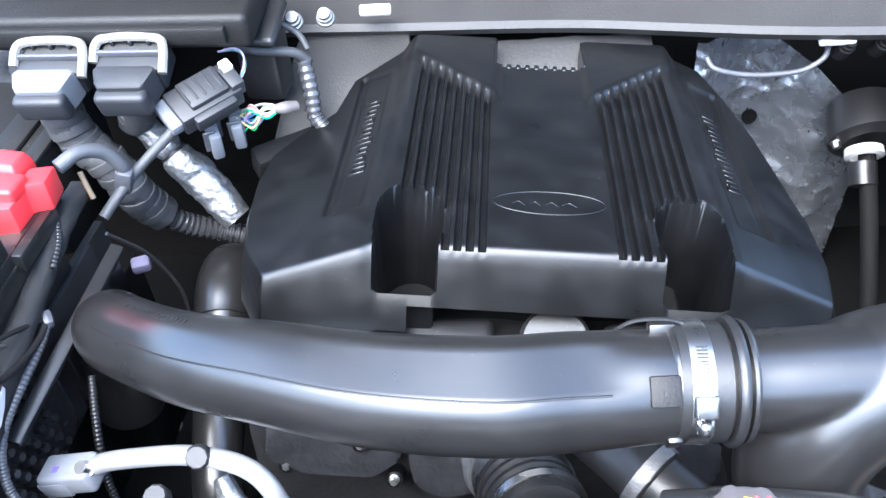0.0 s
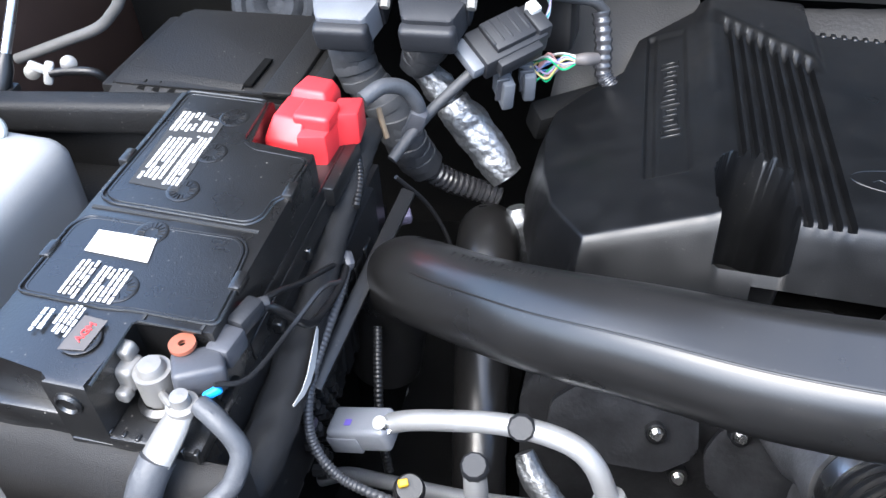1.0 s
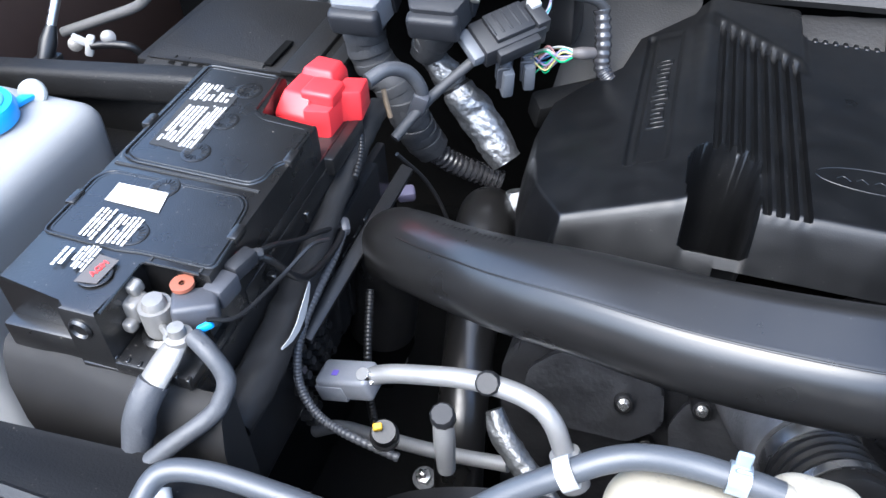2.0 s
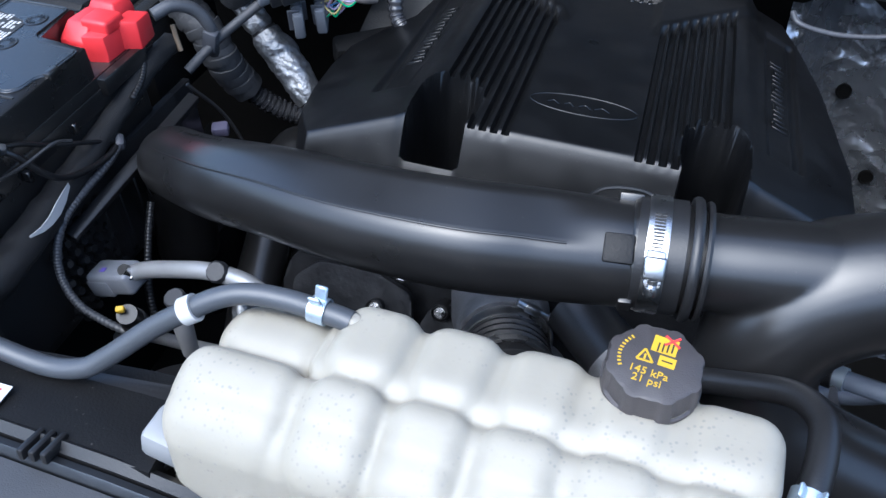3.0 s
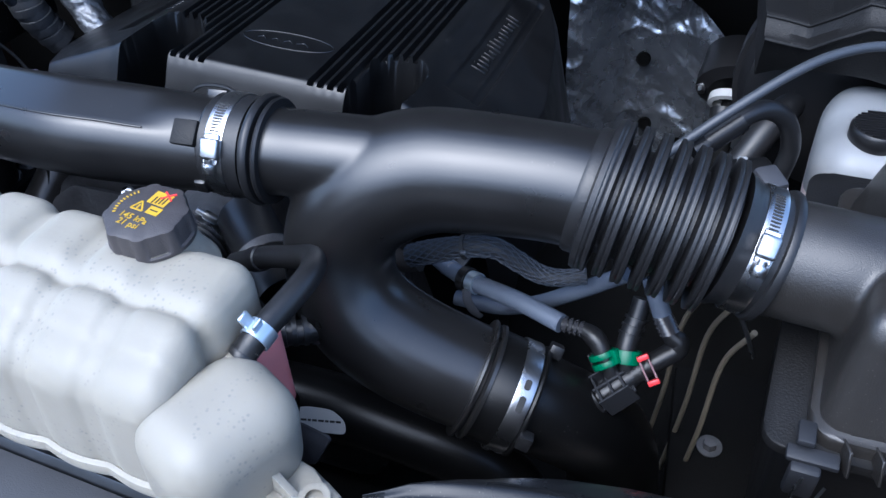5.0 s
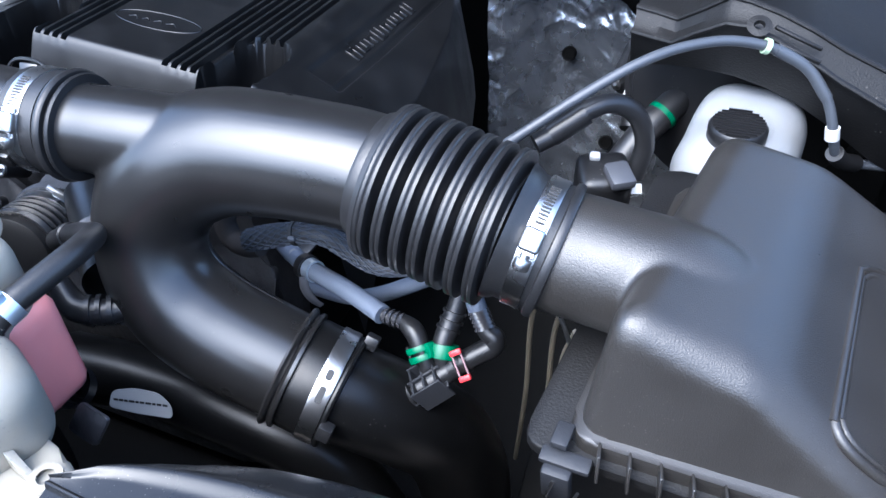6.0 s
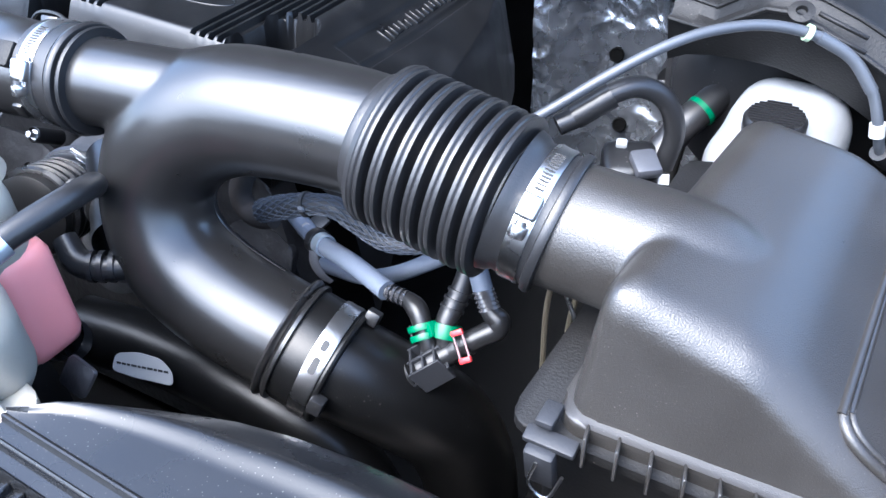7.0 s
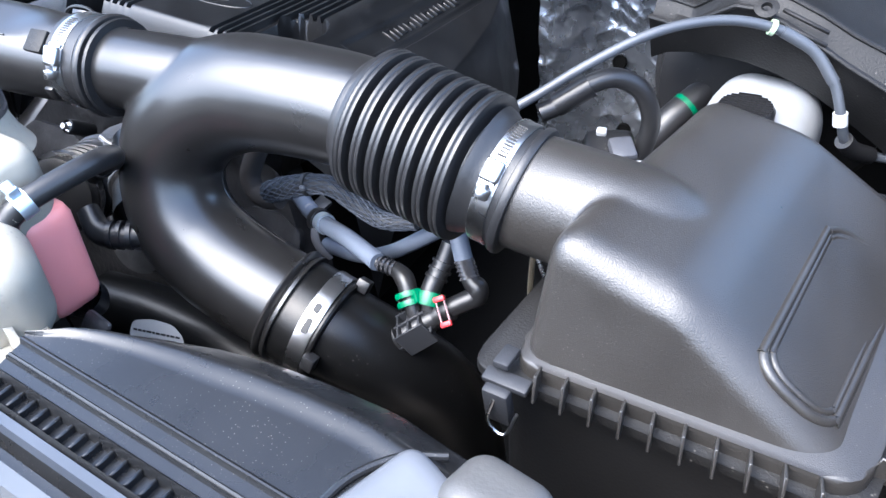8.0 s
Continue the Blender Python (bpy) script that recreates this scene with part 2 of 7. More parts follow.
def prism(outline, depth, m=None, bevel=0.0, segs=2):
    """An outline of (x, y) raised by depth along z of m."""
    bm = bmesh.new()
    low = [bm.verts.new((x, y, 0)) for x, y in outline]
    high = [bm.verts.new((x, y, depth)) for x, y in outline]
    bm.faces.new(low[::-1])
    top = bm.faces.new(high)
    n = len(outline)
    for k in range(n):
        bm.faces.new((low[k], low[(k + 1) % n], high[(k + 1) % n], high[k]))
    if bevel:
        bmesh.ops.bevel(bm, geom=list(top.edges), offset=bevel, segments=segs, affect="EDGES", profile=0.5)
    if m is not None:
        bm.transform(m)
    return bm


def loft(rings, cap=True):
    bm = bmesh.new()
    rows = [[bm.verts.new(p) for p in r] for r in rings]
    n = len(rows[0])
    for a, b in zip(rows, rows[1:]):
        for k in range(n):
            bm.faces.new((a[k], a[(k + 1) % n], b[(k + 1) % n], b[k]))
    if cap:
        bm.faces.new(rows[0][::-1])
        bm.faces.new(rows[-1])
    return bm


def rounded_poly(corners, radius, steps=5):
    """A polygon's corners rounded off; corners are (x, y)."""
    out, n = [], len(corners)
    for i in range(n):
        p, a, b = Vector(corners[i]), Vector(corners[i - 1]), Vector(corners[(i + 1) % n])
        r = min(radius, (a - p).length * 0.45, (b - p).length * 0.45)
        s, e = p + (a - p).normalized() * r, p + (b - p).normalized() * r
        for k in range(steps + 1):
            t = k / steps
            out.append(tuple((1 - t) ** 2 * s + 2 * t * (1 - t) * p + t * t * e))
    return out


def hexbolt(parent, at, direction, r=0.006, h=0.006, flange=0.009, material=None, name="bolt"):
    m = axis_frame(at, Vector(at) + Vector(direction))
    bm = lathe([(0, 0), (flange, 0), (flange, 0.0015), (r, 0.0015)], m, 24)
    bm2 = bmesh.new()
    bmesh.ops.create_cone(bm2, cap_ends=True, segments=6, radius1=r, radius2=r * 0.95, depth=h)
    bm2.transform(m @ Matrix.Translation((0, 0, h / 2 + 0.001)))
    join(bm, bm2)
    return part(name, bm, material or STEEL, parent)


def lettering(text, size, m, depth=0.0004):
    """Letters of the built-in font as a bmesh, centred on m."""
    cu = bpy.data.curves.new("letters", "FONT")
    cu.body, cu.size, cu.extrude = text, size, depth
    cu.align_x, cu.align_y = "CENTER", "CENTER"
    cu.resolution_u = 2
    ob = bpy.data.objects.new("letters", cu)
    scene.collection.objects.link(ob)
    bpy.context.view_layer.update()
    me = bpy.data.meshes.new_from_object(ob.evaluated_get(bpy.context.evaluated_depsgraph_get()))
    bm = bmesh.new()
    bm.from_mesh(me)
    bpy.data.objects.remove(ob)
    bpy.data.curves.remove(cu)
    bpy.data.meshes.remove(me)
    bm.transform(m)
    return bm


def smooth(a, b, x):
    t = max(0.0, min(1.0, (x - a) / (b - a)))
    return t * t * (3 - 2 * t)


def band_clamp(name, a, b, r, label, housing, screw, width=0.012):
    """A worm-drive hose clamp round the axis a to b, at a; housing and screw are the places that its box and its screw head face."""
    m = axis_frame(a, b)
    c = thing(name, a, label, "hose clamp", "worm-drive hose clamps")
    w = width / 2
    inv = m.inverted()

    def angle(p):
        q = inv @ Vector(p)
        return math.degrees(math.atan2(q.y, q.x))
    h, s = angle(housing), angle(screw)
    turn = (s - h + 180) % 360 - 180
    sg = 1 if turn > 0 else -1
    part("band", lathe([(r, -w), (r + 0.0012, -w), (r + 0.0016, -w * 0.7), (r + 0.0012, 0), (r + 0.0016, w * 0.7), (r + 0.0012, w), (r, w), (r, -w)], m, 64), STEEL, c)
    for k in range(12):
        q = m @ Matrix.Rotation(radians(h - sg * (15 + k * 3.4)), 4, "Z") @ Matrix.Translation((r + 0.0017, 0, 0))
        part("slot", box((0.0006, 0.0011, width * 0.5), q, 0), INK, c)
    q = m @ Matrix.Rotation(radians(h), 4, "Z") @ Matrix.Translation((r + 0.004, 0, 0))
    hb = box((0.0075, 0.017, width * 1.02), q, 0.0025, 3)
    box((0.0020, 0.024, width * 0.85), q @ Matrix.Translation((-0.0022, 0, 0)), 0.0008, 1, bm=hb)
    part("screw_housing", hb, STEEL, c)
    q = m @ Matrix.Rotation(radians(h + sg * 14.5), 4, "Z") @ Matrix.Translation((r + 0.0055, 0, 0)) @ Matrix.Rotation(radians(-90 * sg), 4, "X")
    part("screw", lathe([(0.0035, -0.004), (0.0035, 0.0), (0.0055, 0.0), (0.0058, 0.001), (0.0058, 0.007), (0.005, 0.008), (0.003, 0.008), (0.0026, 0.0065), (0, 0.0065)], q, 16), STEEL, c)
    return c


# ---- structure: ground, bay, body of the truck ----
def sheet(name, size, at, material, label, kind="structure"):
    return solo(name, box(size, Matrix.Translation(at), 0), material, label, "", kind=kind)


_g = bmesh.new()
bmesh.ops.create_grid(_g, x_segments=8, y_segments=8, size=400)
solo("ground", _g, WARMGROUND, "unseen ground to the horizon, warm-toned to tint reflections", "ground", kind="structure")

# floor, walls and core take the near-black that stands in for bay shade
solo("bay_floor", box((1.9, 1.0, 0.03), pose(0.1, 0.70, 0.46), 0.004), DARK, "splash shield under the engine, deep shade in its colour", "floor", kind="structure")
solo("wall_firewall", box((1.92, 0.03, 0.80), pose(0.045, 1.275, 0.77), 0.004), DARK, "firewall behind the engine, deep shade in its colour", "wall", kind="structure")
solo("wall_fender_right", box((0.03, 1.24, 0.74), pose(1.02, 0.67, 0.76), 0.004), DARK, "inner fender wall, deep shade in its colour", "wall", kind="structure")
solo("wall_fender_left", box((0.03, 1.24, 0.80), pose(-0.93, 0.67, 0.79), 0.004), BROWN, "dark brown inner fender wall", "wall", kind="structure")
solo("radiator_core", box((1.3, 0.05, 0.48), pose(0.02, 0.16, 0.70, 0, 0, -6), 0.004), DARK, "radiator core behind the grille, deep shade in its colour", "radiator", kind="structure")


def fender(name, x0, x1, label):
    rings = []
    for y, z, w in ((-0.35, 1.02, 0.0), (-0.1, 1.08, 0.02), (0.3, 1.12, 0.02), (0.8, 1.16, 0.02), (1.4, 1.19, 0.0)):
        ring = []
        for k in range(9):
            t = k / 8
            ring.append((x0 + (x1 - x0) * t, y, z - 0.10 * t ** 2.5))
        ring += [(x1 + (0.02 if x1 > x0 else -0.02), y, 0.55), (x1 - (0.03 if x1 > x0 else -0.03), y, 0.55)]
        ring += [(x0 + (x1 - x0) * t, y, z - 0.10 * t ** 2.5 - 0.02) for t in (0.8, 0.4, 0.0)]
        rings.append(ring)
    return solo(name, loft(rings), PAINT, label, "fender", kind="structure")


# unseen dark ring all round, added to cut low sky light and reflections
_wd = []
for k in range(73):
    a = 2 * math.pi * k / 72
    h = 1.6 + 2.8 * max(0.0, -math.sin(a)) + 0.6 * noise.noise(Vector((3 * math.cos(a), 3 * math.sin(a), 7))) + 0.25 * noise.noise(Vector((14 * math.cos(a), 14 * math.sin(a), 2)))
    _wd.append([(14 * math.cos(a), 14 * math.sin(a), -0.05), (14 * math.cos(a), 14 * math.sin(a), h), (15 * math.cos(a), 15 * math.sin(a), h - 0.4), (15 * math.cos(a), 15 * math.sin(a), -0.05)])
solo("backdrop", loft(_wd, cap=False), mat("dark_ring", (0.035, 0.045, 0.025), 0.9, bump=0.8, scale=3, spread=0.7, vary=0.6), "unseen dark ring, added to block low sky light", "woods", kind="structure")

fender("fender_right", 1.02, 1.25, "glossy silver painted front fender")
fender("fender_left", -0.95, -1.18, "glossy silver painted front fender")
_nose = []
for x in np.linspace(-1.1, 1.2, 24):
    bow = 0.30 * ((x - 0.05) / 1.15) ** 2
    _nose.append([(x, -0.36 + bow, 0.35), (x, -0.40 + bow, 0.6), (x, -0.36 + bow, 0.86), (x, -0.28 + bow, 0.93), (x, -0.25 + bow, 0.90), (x, -0.28 + bow, 0.35)])
solo("front_end", loft(_nose), PAINT, "silver painted nose panel of the truck", "bumper", kind="structure")
# the raised hood stands behind the bay, leaning back over the windscreen
_hood = []
for t in np.linspace(0, 1, 10):
    y, z = 1.24 - 0.47 * t, 1.16 + 1.15 * t
    _hood.append([(-0.85, y, z), (-0.4, y + 0.03, z + 0.02), (0.08, y + 0.04, z + 0.02), (0.55, y + 0.03, z + 0.02), (1.0, y, z),
                  (1.0, y + 0.04, z + 0.03), (0.08, y + 0.08, z + 0.05), (-0.85, y + 0.04, z + 0.03)])
solo("hood", loft(_hood), HOOD, "raised white-painted hood, underside seen in reflections", "hood", kind="structure")

_lin = []
for t in np.linspace(0.03, 0.96, 6):
    y, z = 1.24 - 0.47 * t - 0.025, 1.16 + 1.15 * t - 0.01
    _lin.append([(-0.82, y, z), (0.08, y + 0.02, z + 0.01), (0.97, y, z), (0.97, y + 0.015, z + 0.01), (0.08, y + 0.035, z + 0.02), (-0.82, y + 0.015, z + 0.01)])
solo("hood_liner", loft(_lin), LINER, "black felt liner on the hood's underside", "hood liner", kind="structure")

# cowl: a grey lip over the back of the engine and a paler ledge above it
_edge = [(-0.75, 1.0, 1.045), (-0.30, 1.0, 1.04), (-0.05, 0.997, 1.033), (0.17, 0.992, 1.028), (0.30, 0.97, 1.028), (0.42, 0.945, 1.03), (0.56, 0.93, 1.03), (0.95, 0.90, 1.03)]
_rows = curve_points([(*p, 0) for p in _edge], 6)
_cw = [[(p[0], p[1] + 0.01, p[2] - 0.012), (p[0], p[1], p[2]), (p[0], p[1] + 0.006, p[2] + 0.008), (p[0], p[1] + 0.07, p[2] + 0.022), (p[0], p[1] + 0.075, p[2] + 0.032),
        (p[0], p[1] + 0.20, p[2] + 0.05), (p[0], p[1] + 0.20, p[2] - 0.02)] for p in _rows]
solo("cowl", loft(_cw), COWL, "dull grey plastic cowl panel over the engine's back edge", "cowl panel", kind="structure")
_ld = [[(p[0], p[1] + 0.078, p[2] + 0.036), (p[0], p[1] + 0.082, p[2] + 0.048), (p[0], p[1] + 0.17, p[2] + 0.066), (p[0], p[1] + 0.17, p[2] + 0.054)] for p in _rows]
solo("cowl_seal", loft(_ld), mat("seal_grey", (0.022, 0.0215, 0.0215), 0.5, bump=0.2), "pale grey weather strip along the cowl", "trim", kind="structure")


# ---- engine cover ----
MC = pose(0.1035, 0.557, 1.043, -4, 4, -4)


def cover_left(y):
    return float(np.interp(y, [-0.04, 0, 0.06, 0.12, 0.19, 0.24, 0.27, 0.30, 0.37, 0.44, 0.50], [-0.272, -0.268, -0.300, -0.312, -0.318, -0.312, -0.285, -0.245, -0.232, -0.222, -0.20]))


def cover_right(y):
    return float(np.interp(y, [-0.04, 0, 0.06, 0.14, 0.22, 0.30, 0.37, 0.44, 0.50], [0.262, 0.262, 0.276, 0.280, 0.268, 0.254, 0.232, 0.200, 0.17]))


def cover_height(s, y):
    a = abs(s)
    z = -0.42 * max(0.0, a - 0.155 + 0.012 * smooth(0.05, 0.2, y)) * smooth(0.148, 0.175, a)
    front = max(0.0, -y)
    z -= 2.05 * front if front < 0.006 else 0.0123 + 2.3 * (front - 0.006)
    z -= 0.0015 * smooth(0.004, 0.0, abs(y))
    # raised back shoulders beside the middle panel
    inner = 0.045
    if a > inner:
        z += 0.007 * smooth(0.275, 0.300, y - 0.95 * (a - 0.066)) * smooth(0.045, 0.058, a) * smooth(0.175, 0.155, a)
    # the name strip: a shallow trench in each flank, with a step along its inner side
    z -= 0.004 * smooth(0.182, 0.186, a) * smooth(0.214, 0.210, a) * smooth(0.070, 0.076, y) * smooth(0.375, 0.365, y)
    z -= 0.006 * smooth(0.211, 0.214, a) * smooth(0.224, 0.219, a) * smooth(0.070, 0.076, y) * smooth(0.375, 0.365, y)
    # ribs
    if 0.056 < a < 0.148 and y > -0.004:
        ph = (a - 0.0576) / 0.0112
        k = ph - math.floor(ph)
        g = smooth(0.143, 0.286, k) * smooth(0.857, 0.714, k)
        z -= 0.0075 * g * smooth(-0.002, 0.003, y) * smooth(0.294, 0.280, y - 0.95 * (a - 0.066))
    # bolt pockets
    px = abs(a - 0.1328) / (0.0300 + 0.10 * max(0.0, y - 0.0) * (1 if y < 0.03 else 0) + (0.003 if y >= 0.03 else 0))
    py = max(0.0, y - 0.062) / 0.034
    d = math.hypot(px, py) if py > 0 else px
    inside = smooth(1.0, 0.80, d)
    if inside > 0:
        deep = 0.150
        if y < -0.014:
            deep = 0.045
        z = min(z, z * (1 - inside) + inside * min(z, -deep))
    return z


def engine_cover():
    c = thing("engine_cover", MC.translation, "black moulded plastic engine cover with ribs and bolt pockets", "engine cover")
    ys = [-0.034, -0.030, -0.024, -0.018, -0.014, -0.0105, -0.0085, -0.0075, -0.006, -0.003, -0.001, 0.001, 0.003, 0.006] + list(np.arange(0.009, 0.425, 0.003))
    bm = bmesh.new()
    rows = []
    for y in ys:
        l, r = cover_left(y), cover_right(y)
        row = [bm.verts.new((l - 0.014, y, cover_height(l, y) - 0.075)), bm.verts.new((l - 0.006, y, cover_height(l, y) - 0.020)),
               bm.verts.new((l - 0.0015, y, cover_height(l, y) - 0.004))]
        for k in range(-208, 190):
            s = min(r, max(l, k * 0.0016))
            row.append(bm.verts.new((s, y, cover_height(s, y))))
        row += [bm.verts.new((r + 0.0015, y, cover_height(r, y) - 0.004)), bm.verts.new((r + 0.010, y, cover_height(r, y) - 0.022)),
                bm.verts.new((r + 0.040, y, cover_height(r, y) - 0.130))]
        rows.append(row)
    for j, (a, b) in enumerate(zip(rows, rows[1:])):
        ym = (ys[j] + ys[j + 1]) / 2
        for k in range(len(a) - 1):
            sm = (a[k].co.x + a[k + 1].co.x) / 2
            if (ym > 0.356 and -0.056 < sm < 0.054) or (ym < -0.022 and -0.13 < sm < 0.20):
                continue
            bm.faces.new((a[k], a[k + 1], b[k + 1], b[k]))
    for v in [v for v in bm.verts if not v.link_faces]:
        bm.verts.remove(v)
    bmesh.ops.remove_doubles(bm, verts=bm.verts, dist=1e-5)
    bm.transform(MC)
    part("shell", bm, COVER, c, angle=60)
    # toothed edge of the notch at the back
    for k in range(10):
        x = -0.050 + 0.0112 * k
        part("tooth", box((0.0055, 0.010, 0.010), MC @ pose(x, 0.357, -0.003), 0.0012, 1), COVER, c)
    for s in (-0.055, 0.053):
        part("notch_wall", box((0.003, 0.066, 0.040), MC @ pose(s, 0.390, -0.014), 0.001, 1), COVER, c)
    # embossed oval badge, without lettering
    ring = bmesh.new()
    pts = [(0.054 * math.cos(t), 0.075 + 0.0185 * math.sin(t), 0.0001) for t in np.linspace(0, 2 * math.pi, 49)]
    sweep([(*p, 0.0007) for p in pts], per=1, seg=6, bm=ring, cap=False)
    ring.transform(MC)
    part("badge_rim", ring, COVER, c, "raised oval badge outline")
    mark = bmesh.new()
    for x0, w in ((-0.030, 0.012), (-0.014, 0.010), (0.002, 0.012), (0.019, 0.015)):
        sweep([(x0 - w / 2, 0.072, 0.0001, 0.0007), (x0, 0.076, 0.0001, 0.0007), (x0 + w / 2, 0.070, 0.0001, 0.0007)], per=5, seg=6, bm=mark)
    mark.transform(MC)
    part("badge_mark", mark, COVER, c, "raised plain shapes inside the oval")
    # raised characters on the flanks stand as plain bars
    for side in (-1, 1):
        for k in range(8):
            y = 0.152 + k * 0.0205
            s = side * 0.199
            z = cover_height(s, y)
            m = MC @ pose(s, y, z + 0.0008, 0, 0, 0) @ Matrix.Rotation(radians(23 * side), 4, "Y")
            tall = 0.019 if k in (0, 3, 7) else 0.014
            bar = box((tall, 0.0042, 0.0024), m @ Matrix.Translation((0, -0.005, 0)), 0.0005, 1)
            box((tall, 0.0042, 0.0024), m @ Matrix.Translation((0, 0.005, 0)), 0.0005, 1, bm=bar)
            box((0.0036, 0.012, 0.0024), m @ Matrix.Translation((tall * 0.36 * (1 if k % 2 else -1), 0, 0)), 0.0005, 1, bm=bar)
            part("raised_bar", bar, COVER, c)
    for side in (-1, 1):
        p = MC @ Vector((side * 0.133, 0.004, -0.086))
        hexbolt(c, p, (0, 0, 1), 0.005, 0.007, 0.008, CAST)
    return c


engine_cover()


# ---- intake tube over the engine ----
TUBE = [(-0.360, 0.591, 0.806, 0.0370), (-0.347, 0.590, 0.881, 0.0370), (-0.326, 0.566, 0.955, 0.0375), (-0.2936, 0.5227, 0.9957, 0.0374), (-0.245, 0.4812, 1.0218, 0.0372), (-0.1924, 0.4425, 1.0478, 0.0382),
        (-0.1273, 0.4105, 1.0688, 0.0392), (-0.0491, 0.3815, 1.0811, 0.0412), (0.0351, 0.3655, 1.0880, 0.0420), (0.0956, 0.3710, 1.0830, 0.0420), (0.172, 0.3775, 1.0775, 0.0395)]


def intake_tube():
    c = thing("intake_tube", (0.0, 0.41, 1.0), "satin black blow-moulded intake tube across the engine", "intake tube")
    rows = curve_points(TUBE, 12)
    bm = sweep(TUBE, per=12, seg=72)
    bm.verts.ensure_lookup_table()
    # from the middle on, a flat facet lies between the seam and the top ridge
    for i in range(1, len(rows) - 1):
        ctr = Vector(rows[i][:3])
        d = (Vector(rows[i + 1][:3]) - Vector(rows[i - 1][:3])).normalized()
        side = d.cross(Vector((0, 0, 1))).normalized()
        up = side.cross(d)
        t = min(1.0, max(0.0, (i - 40) / (len(rows) - 49)))
        lo, hi = 50 - 6 * t, 104.0
        mid, half = (lo + hi) / 2, (hi - lo) / 2
        w = smooth(58, 84, i) * smooth(len(rows) - 4, len(rows) - 12, i)
        for k in range(72):
            v = bm.verts[i * 72 + k]
            q = v.co - ctr
            a = math.degrees(math.atan2(q.dot(up), q.dot(side)))
            if lo < a < hi:
                v.co = ctr + q * (1 + w * (math.cos(radians(half)) / math.cos(radians(a - mid)) - 1))
    part("tube", bm, DUCT, c)
    seam = []
    for i in range(40, len(rows) - 9):
        p = rows[i]
        d = Vector(rows[i + 1][:3]) - Vector(rows[i - 1][:3])
        d.normalize()
        side = d.cross(Vector((0, 0, 1))).normalized()
        up = side.cross(d)
        t = (i - 40) / (len(rows) - 49)
        a = radians(52 - 6 * t)
        q = Vector(p[:3]) + (side * math.cos(a) + up * math.sin(a)) * (p[3] + 0.0001)
        seam.append((*q, 0.0008))
    part("mould_seam", sweep(seam, per=1, seg=6), DUCT, c, "thin raised mould seam")
    marks = bmesh.new()
    rv = random.Random(11)
    for i in range(44, 62):
        p = rows[i]
        d = (Vector(rows[i + 1][:3]) - Vector(p[:3])).normalized()
        side = d.cross(Vector((0, 0, 1))).normalized()
        a = radians(98)
        q = Vector(p[:3]) + (side * math.cos(a) + side.cross(d) * math.sin(a)) * p[3]
        m = Matrix((d, -side, Vector((0, 0, 1)))).transposed().to_4x4()
        m.translation = q
        if rv.random() < 0.85:
            box((0.0022, rv.uniform(0.004, 0.007), 0.0008), m, 0, bm=marks)
    part("moulded_marks", marks, DUCT, c, "row of small raised marks")
    # square locating lugs at the end
    lug = box((0.021, 0.021, 0.012), axis_frame((0.1540, 0.3502, 1.1060), (0.1540, 0.3222, 1.1390)) @ Matrix.Rotation(radians(0), 4, "Z"), 0.0015)
    part("locating_lug", lug, LIDPLASTIC, c)
    part("locating_lug", box((0.010, 0.014, 0.012), axis_frame((0.1630, 0.3422, 1.0650), (0.1630, 0.3122, 1.0550)), 0.0015), DUCT, c)
    part("locating_lug", box((0.018, 0.012, 0.010), axis_frame((0.1600, 0.4002, 1.1120), (0.1600, 0.4122, 1.1330)), 0.0015), DUCT, c)
    q = [(0.1280, 0.4042, 1.1060), (0.1380, 0.4042, 1.1150), (0.1500, 0.4032, 1.1190), (0.1660, 0.4012, 1.1200), (0.1760, 0.3992, 1.1170)]
    part("wire_clip", sweep([(*p, 0.0015) for p in q], per=5, seg=6), BLACK, c)
    return c


intake_tube()
band_clamp("hose_clamp", (0.1800, 0.3787, 1.0792), (0.2100, 0.3780, 1.0788), 0.0425, "shiny steel worm-drive clamp round the intake tube joint", (0.1790, 0.3482, 1.0970), (0.1790, 0.3342, 1.0770), 0.0155)

# ---- Y duct, bellows and air box ----
YMAIN = [(0.163, 0.378, 1.0785, 0.042), (0.178, 0.378, 1.079, 0.0422), (0.192, 0.378, 1.079, 0.042), (0.205, 0.3775, 1.0793, 0.0385), (0.22, 0.3775, 1.0795, 0.0362), (0.25, 0.378, 1.0797, 0.0360), (0.28, 0.379, 1.0797, 0.0360), (0.31, 0.380, 1.079, 0.0358), (0.34, 0.382, 1.0775, 0.034)]
YBRANCH = [(0.478, 0.3825, 1.0738, 0.0460), (0.450, 0.3840, 1.0770, 0.0462), (0.4186, 0.3845, 1.0778, 0.0468), (0.3817, 0.3850, 1.0770, 0.0482), (0.3416, 0.3855, 1.0725, 0.0507), (0.3052, 0.3810, 1.0594, 0.0525), (0.2799, 0.3710, 1.0368, 0.0503), (0.2677, 0.3585, 1.006, 0.0474),
           (0.2722, 0.3455, 0.973, 0.0470), (0.2895, 0.3375, 0.9455, 0.0482), (0.316, 0.3340, 0.925, 0.0488), (0.350, 0.3330, 0.9075, 0.0485), (0.397, 0.3335, 0.8885, 0.0475)]


